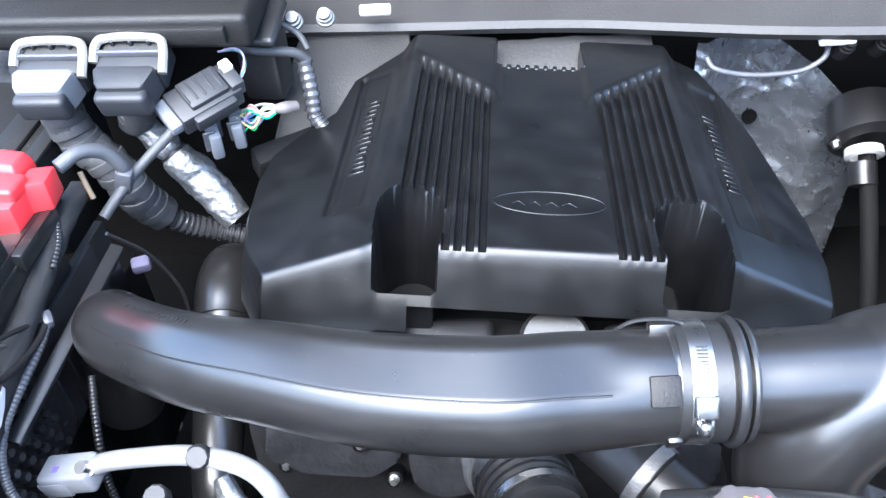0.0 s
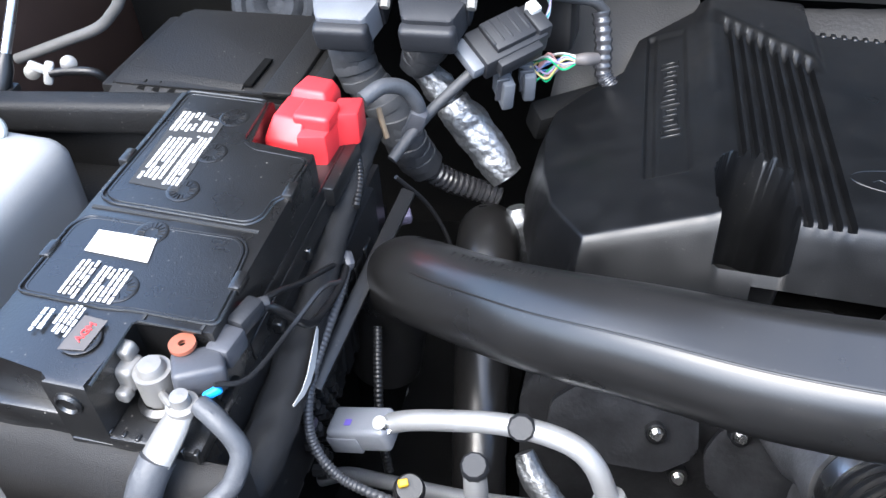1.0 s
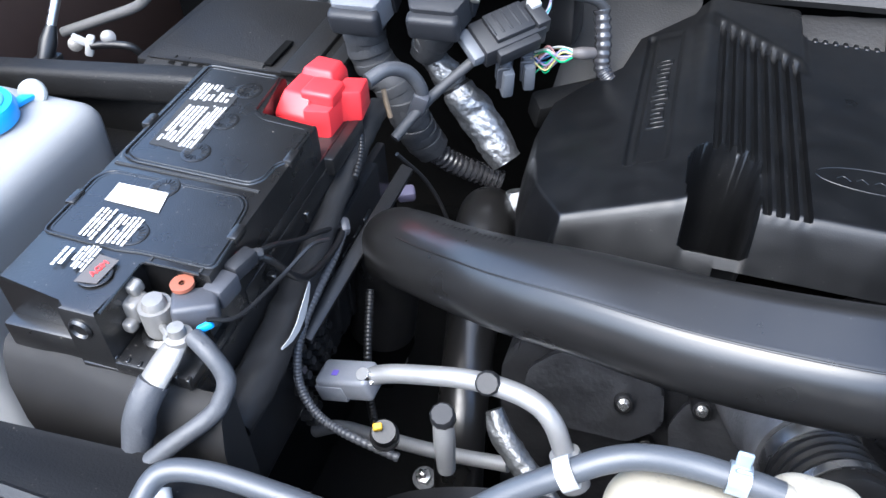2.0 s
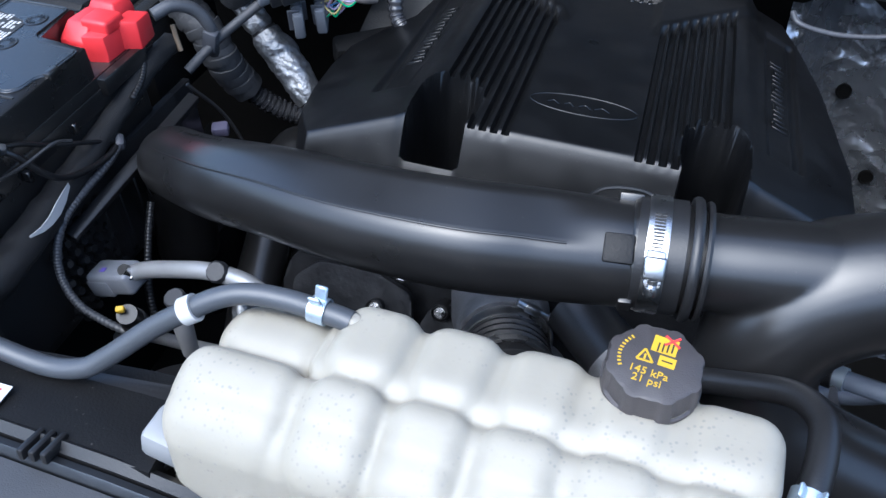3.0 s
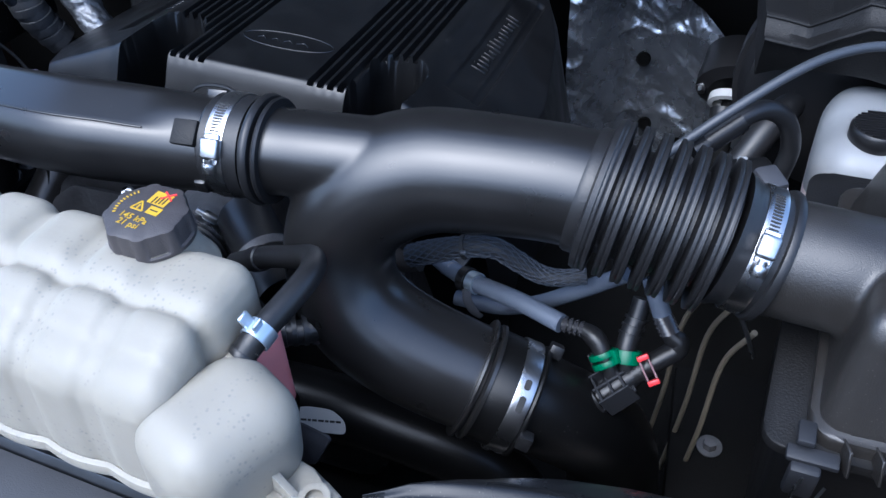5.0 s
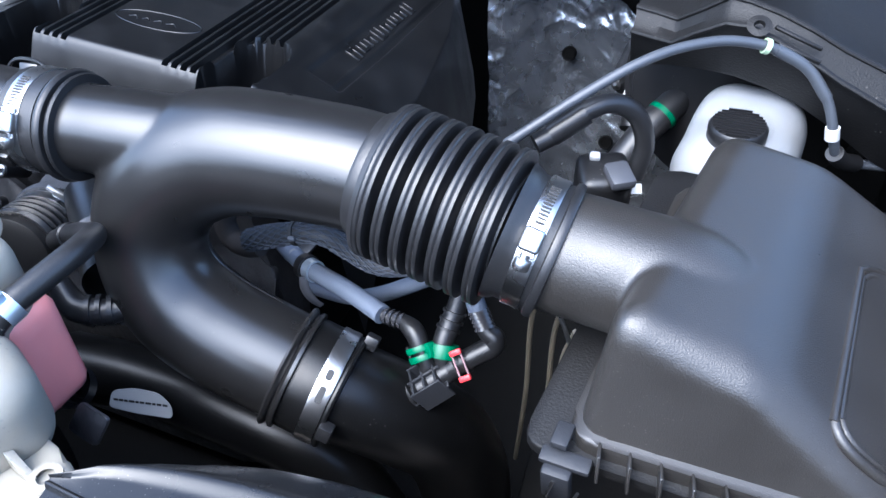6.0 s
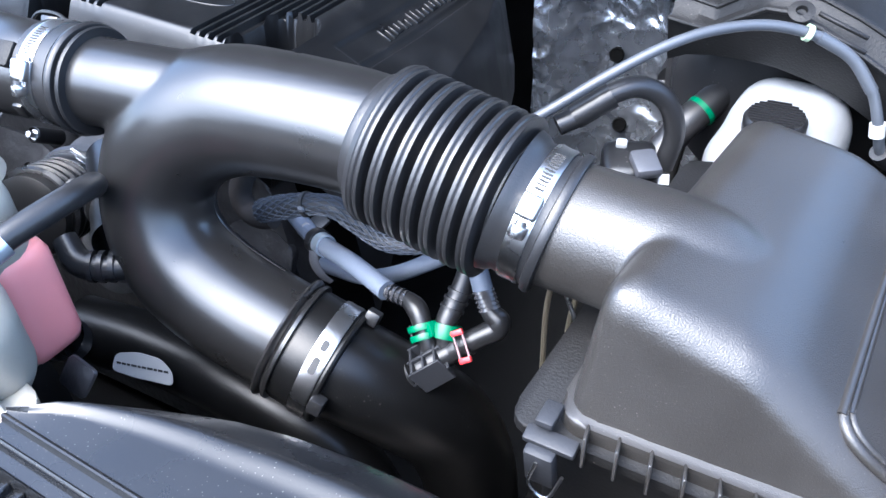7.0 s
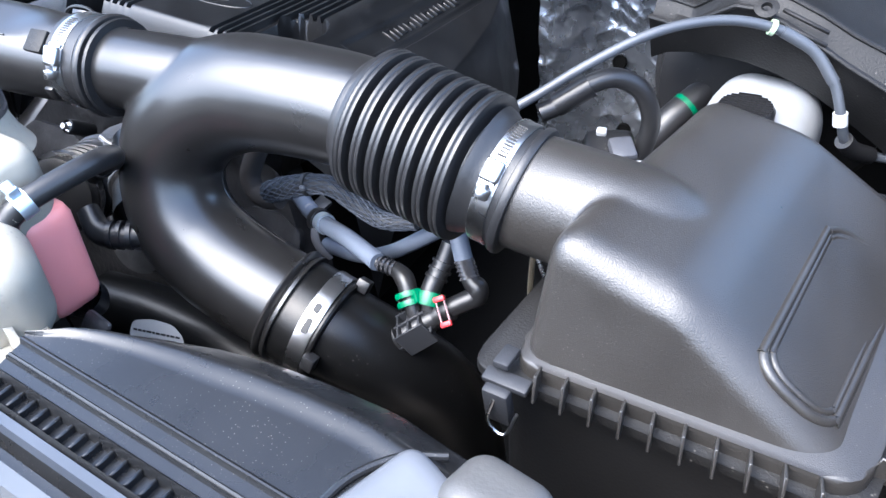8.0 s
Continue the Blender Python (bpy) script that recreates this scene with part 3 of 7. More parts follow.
def y_duct():
    c = thing("y_duct", (0.33, 0.37, 1.0), "satin black Y-shaped intake duct with a down-turned branch", "intake duct")
    bm = sweep(YMAIN, per=8, seg=48)
    join(bm, sweep(YBRANCH, per=8, seg=48))
    body = part("tube_body", bm, DUCT, c)
    rm = body.modifiers.new("fuse", "REMESH")
    rm.mode, rm.voxel_size, rm.use_smooth_shade = "VOXEL", 0.0022, True
    sm = body.modifiers.new("blend", "SMOOTH")
    sm.factor, sm.iterations = 0.5, 9
    m = axis_frame((0.2070, 0.3778, 1.0790), (0.2400, 0.3770, 1.0785))
    part("coupling_rib", lathe([(0.030, -0.004), (0.045, -0.004), (0.0465, -0.002), (0.0465, 0.001), (0.045, 0.003), (0.038, 0.004), (0.030, 0.004)], m, 48), RUBBER, c)
    part("coupling_rib", lathe([(0.030, 0.006), (0.0435, 0.006), (0.0445, 0.008), (0.0435, 0.010), (0.030, 0.010)], m, 48), RUBBER, c)
    m = axis_frame((0.1780, 0.3783, 1.0795), (0.2100, 0.3776, 1.0793))
    part("rubber_cuff", lathe([(0.030, -0.012), (0.0425, -0.012), (0.0425, 0.022), (0.030, 0.022)], m, 48), RUBBER, c)
    a, b = Vector(YBRANCH[-2][:3]), Vector(YBRANCH[-1][:3])
    m = axis_frame(b - (b - a).normalized() * 0.012, b)
    part("end_flange", lathe([(0.035, 0), (0.0540, 0), (0.0552, 0.002), (0.0540, 0.004), (0.050, 0.006), (0.0535, 0.009), (0.0535, 0.012), (0.035, 0.013)], m, 48), DUCT, c)
    # the mould seam runs down the inner side of the bend
    rows, seam = curve_points(YBRANCH, 8), []
    for i in range(44, len(rows) - 6):
        p = Vector(rows[i][:3])
        d = (Vector(rows[i + 1][:3]) - Vector(rows[i - 1][:3])).normalized()
        n = Vector((0.45, 0.42, 0.99)) - p
        n = (n - d * n.dot(d)).normalized()
        seam.append((*(p + n * rows[i][3] * 0.992), 0.0011))
    part("mould_seam", sweep(seam, per=1, seg=6), DUCT, c, "thin raised mould seam")
    marks = bmesh.new()
    for k in range(13):
        t = k / 12
        p = Vector((0.282 + 0.033 * t, 0.3066 - 0.0016 * t + 0.0012 * math.sin(math.pi * t), 0.9742 - 0.0363 * t - 0.003 * math.sin(math.pi * t)))
        n = Vector((0.40 - 0.15 * t, -0.88, 0.2 + 0.32 * t))
        box((0.0030 + 0.0012 * (k % 3), 0.0016, 0.0012), axis_frame(p, p + n) @ Matrix.Rotation(radians(45 + 50 * (k % 2)), 4, "Z"), 0, bm=marks)
    part("moulded_marks", marks, DUCT, c, "row of small raised marks")
    return c


y_duct()


def ribbed(a, b, n, r0, r1, per=8, r_in=0.85, start=0.0, stop=1.0):
    """Rows of a bellows between a and b."""
    a, b = Vector(a), Vector(b)
    rows = []
    total = n * per
    for k in range(total + 1):
        t = k / total
        p = a.lerp(b, t)
        r = r0 + (r1 - r0) * t
        ph = (k % per) / per
        w = smooth(0.10, 0.24, ph) * smooth(0.90, 0.76, ph) - 0.06 * math.exp(-((ph - 0.5) / 0.05) ** 2)
        rows.append((*p, r * (r_in + (1 - r_in) * w)))
    return rows


def bellows():
    c = thing("bellows", (0.525, 0.376, 1.05), "black ribbed rubber intake bellows", "bellows")
    a, b = (0.476, 0.3825, 1.0738), (0.573, 0.3715, 1.0555)
    part("folds", sweep(ribbed(a, b, 7, 0.0595, 0.0595, 28, 0.72), per=1, seg=60), RUBBER, c)
    m = axis_frame(a, b)
    part("cuff", lathe([(0.030, -0.012), (0.048, -0.012), (0.0495, -0.009), (0.0495, -0.003), (0.0585, -0.001), (0.0600, 0.003), (0.0585, 0.006), (0.030, 0.006)], m, 56), RUBBER, c)
    m = axis_frame(b, (0.603, 0.370, 1.047))
    part("neck_cuff", lathe([(0.030, -0.002), (0.052, -0.002), (0.050, 0.004), (0.0475, 0.008), (0.0475, 0.030), (0.0505, 0.031), (0.0515, 0.034), (0.0505, 0.037), (0.044, 0.038), (0.030, 0.038)], m, 56), RUBBER, c)
    return c


bellows()
band_clamp("hose_clamp", (0.5925, 0.3712, 1.0495), (0.62, 0.3690, 1.0430), 0.0478, "shiny steel worm-drive clamp round the bellows neck", (0.587, 0.336, 1.085), (0.584, 0.322, 1.070), 0.014)


def airbox():
    c = thing("airbox", (0.77, 0.37, 0.95), "dark grey plastic air filter box with a sloped lid", "air filter box")
    # lid: eight corners, rounded edges
    low = [(0.645, 0.262, 0.990), (0.855, 0.246, 0.985), (0.893, 0.52, 0.985), (0.690, 0.54, 0.985)]
    top = [(0.657, 0.277, 1.088), (0.751, 0.276, 1.064), (0.786, 0.524, 1.056), (0.708, 0.515, 1.078)]
    bm = bmesh.new()
    lv = [bm.verts.new(p) for p in low]
    tv = [bm.verts.new(p) for p in top]
    bm.faces.new(lv[::-1])
    bm.faces.new(tv)
    for k in range(4):
        bm.faces.new((lv[k], lv[(k + 1) % 4], tv[(k + 1) % 4], tv[k]))
    edges = [e for e in bm.edges if not all(v in lv for v in e.verts)]
    bmesh.ops.bevel(bm, geom=edges, offset=0.019, segments=6, affect="EDGES", profile=0.5)
    join(bm, sweep([(0.600, 0.3705, 1.0475, 0.0445), (0.640, 0.3645, 1.047, 0.0445), (0.660, 0.362, 1.046, 0.0445), (0.680, 0.361, 1.044, 0.0445), (0.705, 0.362, 1.040, 0.042), (0.73, 0.364, 1.034, 0.035)], per=8, seg=48))
    lid = part("lid", bm, AIRBOX, c, angle=60)
    rm = lid.modifiers.new("fuse", "REMESH")
    rm.mode, rm.voxel_size, rm.use_smooth_shade = "VOXEL", 0.0026, True
    sm = lid.modifiers.new("blend", "SMOOTH")
    sm.factor, sm.iterations = 0.5, 6
    # racetrack groove in the outward face: two beads with a dark hollow between, round a plain field
    fa, fb, fc = Vector(top[1]), Vector(low[1]), Vector(top[2])
    fn = (fb - fa).cross(fc - fa).normalized()
    fn = fn if fn.z > 0 else -fn
    ctr = rounded_poly([(0.792, 0.270), (0.815, 0.438), (0.872, 0.452), (0.840, 0.266)], 0.021, 6)
    mx, my = 0.829, 0.357
    for grow, rad, lift in ((1.0, 0.0036, -0.0008), (0.86, 0.0028, -0.0010)):
        ring = []
        for x, y in ctr:
            x, y = mx + (x - mx) * grow, my + (y - my) * (grow + 0.06 * (grow < 1))
            z = fa.z - (fn.x * (x - fa.x) + fn.y * (y - fa.y)) / fn.z
            ring.append((x + fn.x * lift, y + fn.y * lift, z + fn.z * lift, rad))
        part("recess_rim", sweep(ring + [ring[0]], per=2, seg=10, cap=False), AIRBOX, c, "raised racetrack-shaped rim")
    # flange and lower case
    fl = rounded_poly([(0.612, 0.252), (0.868, 0.226), (0.93, 0.56), (0.660, 0.585)], 0.02)
    part("flange", prism(fl, 0.008, Matrix.Translation((0, 0, 0.972)), 0.002), LIDPLASTIC, c)
    lo = rounded_poly([(0.628, 0.268), (0.860, 0.244), (0.915, 0.55), (0.672, 0.57)], 0.02)
    # case colour darkened to stand in for shade below the lid
    CASE = mat("shaded_case_plastic", (0.0055, 0.0055, 0.0058), 0.5, bump=0.2, spec=0.25)
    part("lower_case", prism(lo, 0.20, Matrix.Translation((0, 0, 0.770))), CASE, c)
    part("lid_step", prism(rounded_poly([(0.640, 0.256), (0.864, 0.236), (0.915, 0.535), (0.682, 0.552)], 0.024), 0.012, Matrix.Translation((0, 0, 0.980)), 0.004), AIRBOX, c)
    for k in range(10):
        x = 0.668 + 0.0196 * k
        y = 0.2545 - 0.0022 * k
        part("rib", box((0.0022, 0.020, 0.020), pose(x - 0.003, y - 0.007, 0.985, -20, 0, 6), 0.0006, 1), AIRBOX, c)
    for k in range(9):
        part("rib", box((0.024, 0.0022, 0.020), pose(0.878 + 0.0055 * k, 0.262 + 0.028 * k, 0.984, 0, 15, 6), 0.0006, 1), AIRBOX, c)
    latch = box((0.020, 0.010, 0.034), pose(0.641, 0.238, 0.965, 8, 0, -6), 0.003, 2)
    box((0.034, 0.012, 0.006), pose(0.645, 0.244, 0.983, 10, 0, -6), 0.002, 2, bm=latch)
    box((0.012, 0.020, 0.006), pose(0.640, 0.256, 0.992, 0, 0, -6), 0.002, 2, bm=latch)
    part("latch", latch, CONNDARK, c, "grey spring latch")
    wire = sweep([(0.640, 0.232, 0.975, 0.0012), (0.636, 0.230, 0.955, 0.0012), (0.648, 0.230, 0.945, 0.0012), (0.656, 0.234, 0.965, 0.0012)], per=4, seg=6)
    part("latch_wire", wire, STEEL, c)
    return c


airbox()


def lower_duct():
    c = thing("lower_duct", (0.42, 0.345, 0.86), "black lower intake duct turning down beside the engine", "intake duct")
    # tube and cuff use the darkened copy, shade in its colour
    part("tube", sweep([(0.388, 0.3335, 0.8925, 0.0455), (0.424, 0.333, 0.8785, 0.0455), (0.452, 0.340, 0.861, 0.0455), (0.482, 0.357, 0.826, 0.046), (0.506, 0.382, 0.775, 0.047), (0.518, 0.40, 0.70, 0.048), (0.520, 0.41, 0.60, 0.048)], per=8, seg=40), SHADEDUCT, c)
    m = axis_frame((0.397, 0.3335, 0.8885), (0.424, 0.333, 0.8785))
    part("cuff", lathe([(0.035, 0.0), (0.0490, 0.0), (0.0500, 0.003), (0.0500, 0.038), (0.0515, 0.039), (0.0520, 0.041), (0.0510, 0.043), (0.040, 0.044)], m, 48), SHADEDUCT, c)
    for p in ((0.436, 0.355, 0.908), (0.427, 0.292, 0.889)):
        q = m.inverted() @ Vector(p)
        s = m @ Matrix.Rotation(math.atan2(q.y, q.x), 4, "Z") @ Matrix.Translation((0.052, 0, 0.046))
        part("lug", box((0.012, 0.014, 0.012), s, 0.0015), BLACK, c)
    return c


lower_duct()
_lc = band_clamp("hose_clamp", (0.4235, 0.3330, 0.8787), (0.450, 0.3335, 0.8685), 0.0505, "shiny steel worm-drive clamp round the lower duct cuff", (0.44, 0.33, 0.80), (0.42, 0.30, 0.80), 0.0155)
_m = axis_frame((0.4235, 0.3330, 0.8787), (0.450, 0.3335, 0.8685))
_q = _m.inverted() @ Vector((0.427, 0.301, 0.9255))
_a = math.atan2(_q.y, _q.x)
for _da, _w in ((-10, 0.0045), (9, 0.0072)):
    _s = _m @ Matrix.Rotation(_a + radians(_da), 4, "Z") @ Matrix.Translation((0.0522, 0, 0)) @ Matrix.Rotation(radians(90), 4, "Y")
    part("slot", prism(rounded_poly([(-0.0028, -_w), (0.0028, -_w), (0.0028, _w), (-0.0028, _w)], 0.0027), 0.0009, _s), INK, _lc, "dark oval slot")


# ---- coolant reservoir ----
MR = pose(0.075, 0.202, 1.02, 0, 0, -8)


def tank_cells():
    """The tank's shell: two rows of rounded cells fused into one skin, in the tank's own axes."""
    bm = bmesh.new()
    pitch, first = 0.0567, -0.1050

    def cell(x0, x1, y0, y1, z0, z1, r, fall=0.0):
        one = soft_box((x1 - x0, y1 - y0, z1 - z0), r, Matrix.Translation(((x0 + x1) / 2, (y0 + y1) / 2, (z0 + z1) / 2)), (14, 14, 16))
        for v in one.verts:
            t = smooth(z0 + 0.02, z1, v.co.z)
            v.co.z += fall * (v.co.y - y1) * t
            v.co.y += 0.004 * t * (1 if v.co.y < (y0 + y1) / 2 else 0)
        join(bm, one)
    # back row, the first cell lower; then the front row, which falls away to the front
    cell(-0.192, -0.102, -0.004, 0.058, -0.09, 0.066, 0.026)
    for k in range(5):
        x0 = first + pitch * k
        cell(x0 - 0.001, x0 + pitch + (0.006 if k == 4 else 0.001), -0.004, 0.064 + 0.004 * (k < 4), -0.09, 0.0800 - 0.0015 * k, 0.0200)
    cell(-0.198, -0.103, -0.064, 0.006, -0.045, 0.080, 0.024, 0.40)
    for k in range(5):
        x0 = first + pitch * k
        cell(x0 - 0.001, x0 + pitch + 0.001, -0.066, 0.004, -0.045, 0.0825 - 0.0015 * k, 0.0200, 0.42)
    # the walls between the cells fill most of the valleys
    cell(-0.115, 0.174, -0.006, 0.063, -0.092, 0.0714, 0.018)
    cell(-0.180, 0.174, -0.063, 0.002, -0.045, 0.0728, 0.018, 0.42)
    return bm


def reservoir():
    c = thing("coolant_reservoir", (0.095, 0.2, 0.95), "translucent white plastic coolant reservoir with bulging cells", "coolant reservoir")
    bm = tank_cells()
    bm.transform(MR)
    body = part("upper_tank", bm, TANK, c, angle=60)
    rm = body.modifiers.new("fuse", "REMESH")
    rm.mode, rm.voxel_size, rm.use_smooth_shade = "VOXEL", 0.0022, True
    sm = body.modifiers.new("blend", "SMOOTH")
    sm.factor, sm.iterations = 0.5, 4
    # moulded flange round the foot of the front cells
    rim = []
    for x in np.linspace(-0.204, 0.180, 120):
        u = (x + 0.105) / 0.0567
        rim.append((*(MR @ Vector((x, -0.0625 - 0.0035 * abs(math.sin(math.pi * u)) + 0.022 * smooth(-0.17, -0.208, x), -0.036))), 0.0042))
    part("foot_flange", sweep(rim, per=1, seg=8, flat=1.7), TANK, c)
    part("coolant_window", soft_box((0.030, 0.050, 0.10), 0.012, pose(0.252, 0.222, 0.985, 0, 0, -8), (8, 8, 8)), TANKRED, c, "tank wall tinted pink by the coolant behind it", angle=60)
    # lobe at the front corner with its mounting ear
    lobe = soft_box((0.080, 0.098, 0.095), 0.030, pose(0.268, 0.142, 1.014, 0, 8, -30), (20, 20, 20))
    part("end_lobe", lobe, TANK, c)
    outline = [(0.272, 0.168), (0.300, 0.166), (0.322, 0.150), (0.336, 0.148), (0.348, 0.140), (0.351, 0.129), (0.346, 0.118), (0.334, 0.113), (0.320, 0.113), (0.300, 0.106), (0.272, 0.100)]
    part("mounting_ear", prism(outline, 0.022, Matrix.Translation((0, 0, 0.966)), 0.004), TANK, c, angle=60)
    web = loft([[(0.296 + 0.030 * t, 0.140 - 0.010 * t, 0.985), (0.296 + 0.030 * t, 0.134 - 0.010 * t, 0.985), (0.296 + 0.030 * t, 0.134 - 0.010 * t, 1.016 - 0.026 * t), (0.296 + 0.030 * t, 0.140 - 0.010 * t, 1.016 - 0.026 * t)] for t in np.linspace(0, 1, 5)])
    part("ear_web", web, TANK, c)
    part("ear_rim", lathe([(0.006, 0), (0.011, 0), (0.011, 0.005), (0.006, 0.005)], pose(0.334, 0.130, 0.988), 24), TANK, c)
    ear2 = box((0.034, 0.032, 0.028), pose(-0.128, 0.190, 1.03, 0, 15, -8), 0.006, 2)
    part("mounting_ear", ear2, BOTTLE, c)
    # filler neck and hose spouts
    part("filler_neck", lathe([(0.040, -0.034), (0.033, -0.020), (0.0300, -0.008), (0.0285, 0.006)], pose(0.181, 0.2450, 1.091, 3, 0, 0), 40), TANK, c)
    part("hose_spout", sweep([(0.262, 0.180, 1.046, 0.0075), (0.275, 0.192, 1.056, 0.0075)], per=4, seg=16), TANK, c)
    part("hose_spout", sweep([(-0.030, 0.262, 1.096, 0.0070), (-0.008, 0.258, 1.092, 0.0075), (0.002, 0.256, 1.080, 0.009)], per=4, seg=16), TANK, c)
    return c


reservoir()


def reservoir_cap():
    m = pose(0.181, 0.2455, 1.0925, 3, -2, 62) @ Matrix.Scale(0.88, 4)
    c = thing("reservoir_cap", m.translation, "black screw cap with yellow warnings on the coolant reservoir", "cap")
    bm = bmesh.new()
    prof = ((0.0345, 0.0), (0.0348, 0.004), (0.0325, 0.005), (0.0325, 0.020), (0.0315, 0.0245), (0.0290, 0.0262), (0.0, 0.0262))
    rings = []
    seg = 96
    for j, (r, h) in enumerate(prof):
        ring = []
        for k in range(seg):
            a = 2 * math.pi * k / seg
            tooth = smooth(0.35, 0.6, math.cos(a * 8)) * 0.0022 if 2 <= j <= 4 else 0
            ring.append(bm.verts.new((max(r + tooth, 1e-4) * math.cos(a), max(r + tooth, 1e-4) * math.sin(a), h)))
        rings.append(ring)
    for a, b in zip(rings, rings[1:]):
        for k in range(seg):
            bm.faces.new((a[k], a[(k + 1) % seg], b[(k + 1) % seg], b[k]))
    bm.transform(m)
    part("body", bm, CAP, c)
    top = m @ Matrix.Rotation(radians(-62), 4, "Z") @ Matrix.Translation((0, 0, 0.0263))
    part("print", lettering("145 kPa", 0.0085, top @ pose(-0.0045, -0.0100, 0, 0, 0, -12)), YELLOW, c, "yellow printed pressure figures")
    part("print", lettering("21 psi", 0.0085, top @ pose(-0.0055, -0.0170, 0, 0, 0, -12)), YELLOW, c, "yellow printed pressure figures")
    tri = bmesh.new()
    for a, b in (((-0.013, 0.0005), (-0.007, 0.0095)), ((-0.007, 0.0095), (-0.002, -0.0015)), ((-0.002, -0.0015), (-0.013, 0.0005))):
        mid, d = (Vector(a) + Vector(b)) / 2, Vector(b) - Vector(a)
        box((d.length, 0.0014, 0.0006), top @ Matrix.Translation((mid.x, mid.y, 0)) @ Matrix.Rotation(math.atan2(d.y, d.x), 4, "Z"), bm=tri)
    box((0.0014, 0.0045, 0.0006), top @ pose(-0.0073, 0.0030, 0, 0, 0, -12), bm=tri)
    part("warning_triangle", tri, YELLOW, c)
    book = box((0.0115, 0.0085, 0.0006), top @ pose(0.0075, 0.0005, 0, 0, 0, -12))
    part("manual_mark", book, YELLOW, c)
    part("manual_lines", box((0.0075, 0.0012, 0.0007), top @ pose(0.0075, 0.0005, 0.0002, 0, 0, -12)), INK, c)
    pan = box((0.017, 0.014, 0.0006), top @ pose(0.006, 0.0145, 0, 0, 0, -12))
    part("heat_mark", pan, YELLOW, c)
    bars = bmesh.new()
    for k in range(4):
        box((0.0012, 0.008, 0.0008), top @ pose(0.0015 + 0.0032 * k, 0.0125, 0.0002, 0, 0, -12), bm=bars)
    part("heat_bars", bars, INK, c)
    cross = box((0.013, 0.0016, 0.0009), top @ pose(0.011, 0.0185, 0.0004, 0, 0, 35))
    box((0.013, 0.0016, 0.0009), top @ pose(0.011, 0.0185, 0.0004, 0, 0, -45), bm=cross)
    part("red_cross", cross, REDPRINT, c)
    code = bmesh.new()
    for k in range(10):
        a = radians(196 - 7.2 * k)
        box((0.0012, 0.0026, 0.0006), top @ Matrix.Translation((0.0245 * math.cos(a), 0.0245 * math.sin(a), 0)) @ Matrix.Rotation(a - math.pi / 2, 4, "Z"), bm=code)
    part("code_bars", code, YELLOW, c, "curved row of small yellow bars")
    return c


reservoir_cap()


def spring_clip(name, at, direction, r, material, label):
    m = axis_frame(at, Vector(at) + Vector(direction))
    c = thing(name, at, label, "hose clip", "spring hose clips")
    part("band", lathe([(r, -0.006), (r + 0.0014, -0.006), (r + 0.0014, 0.006), (r, 0.006), (r, -0.006)], m, 32), material, c)
    for a in (70, 110):
        s = m @ Matrix.Rotation(radians(a), 4, "Z") @ Matrix.Translation((r + 0.005, 0, 0))
        part("ear", box((0.011, 0.003, 0.009), s, 0.001, 1), material, c)
    return c


CLIPGREY = mat("clip_steel_blue", (0.5, 0.58, 0.66), 0.35, metal=0.8)
VENT = [(-0.426, 0.189, 0.985), (-0.416, 0.198, 1.012), (-0.406, 0.214, 1.031), (-0.395, 0.236, 1.044), (-0.363, 0.242, 1.044), (-0.312, 0.239, 1.036), (-0.256, 0.2325, 1.027), (-0.222, 0.232, 1.031), (-0.200, 0.238, 1.042), (-0.165, 0.250, 1.066), (-0.137, 0.2565, 1.083), (-0.112, 0.2635, 1.0945), (-0.090, 0.267, 1.099), (-0.062, 0.267, 1.098), (-0.030, 0.262, 1.096), (-0.014, 0.259, 1.094)]
_vh0 = thing("vent_hose", (-0.25, 0.24, 1.02), "grey-blue rubber vent hose with worn print along it", "hose")
part("hose", sweep(VENT, per=8, seg=20, radius=0.0079), HOSE, _vh0)
_rows = curve_points([(*p, 0) for p in VENT], 8)
_marks = bmesh.new()
_rv = random.Random(3)
for _i in range(40, 76):
    if _rv.random() < 0.7:
        _p, _q = Vector(_rows[_i][:3]), Vector(_rows[_i + 1][:3])
        _m = axis_frame(_p, _q)
        box((0.0018, 0.0004, 0.0030), _m @ Matrix.Rotation(radians(-78), 4, "Z") @ Matrix.Translation((0, 0.0079, 0)), 0, bm=_marks)
part("worn_print", _marks, GREYLABEL, _vh0, "worn pale print bars along the hose")
spring_clip("hose_clip", (-0.038, 0.2635, 1.0965), (1, -0.15, -0.06), 0.0082, CLIPGREY, "pale steel spring clip on the vent hose")
for _a, _b in (((-0.133, 0.2575, 1.0850), (-0.112, 0.2635, 1.0945)), ((-0.398, 0.226, 1.028), (-0.404, 0.238, 1.034))):
    _wc = thing("hose_collar", _a, "white plastic collar round the vent hose", "clip", "vent hose collars")
    part("ring", lathe([(0.0080, -0.005), (0.0104, -0.005), (0.0104, 0.005), (0.0080, 0.005)], axis_frame(_a, _b), 24), WHITE, _wc)
OVER = [(0.268, 0.186, 1.050), (0.278, 0.202, 1.062), (0.288, 0.235, 1.066), (0.290, 0.262, 1.064), (0.278, 0.288, 1.052), (0.250, 0.308, 1.030), (0.215, 0.325, 1.008), (0.17, 0.345, 0.975)]
_oh = thing("overflow_hose", (0.28, 0.25, 1.06), "black rubber overflow hose bent down from the reservoir", "hose")
part("hose", sweep(OVER, per=8, seg=20, radius=0.0095), RUBBER, _oh)
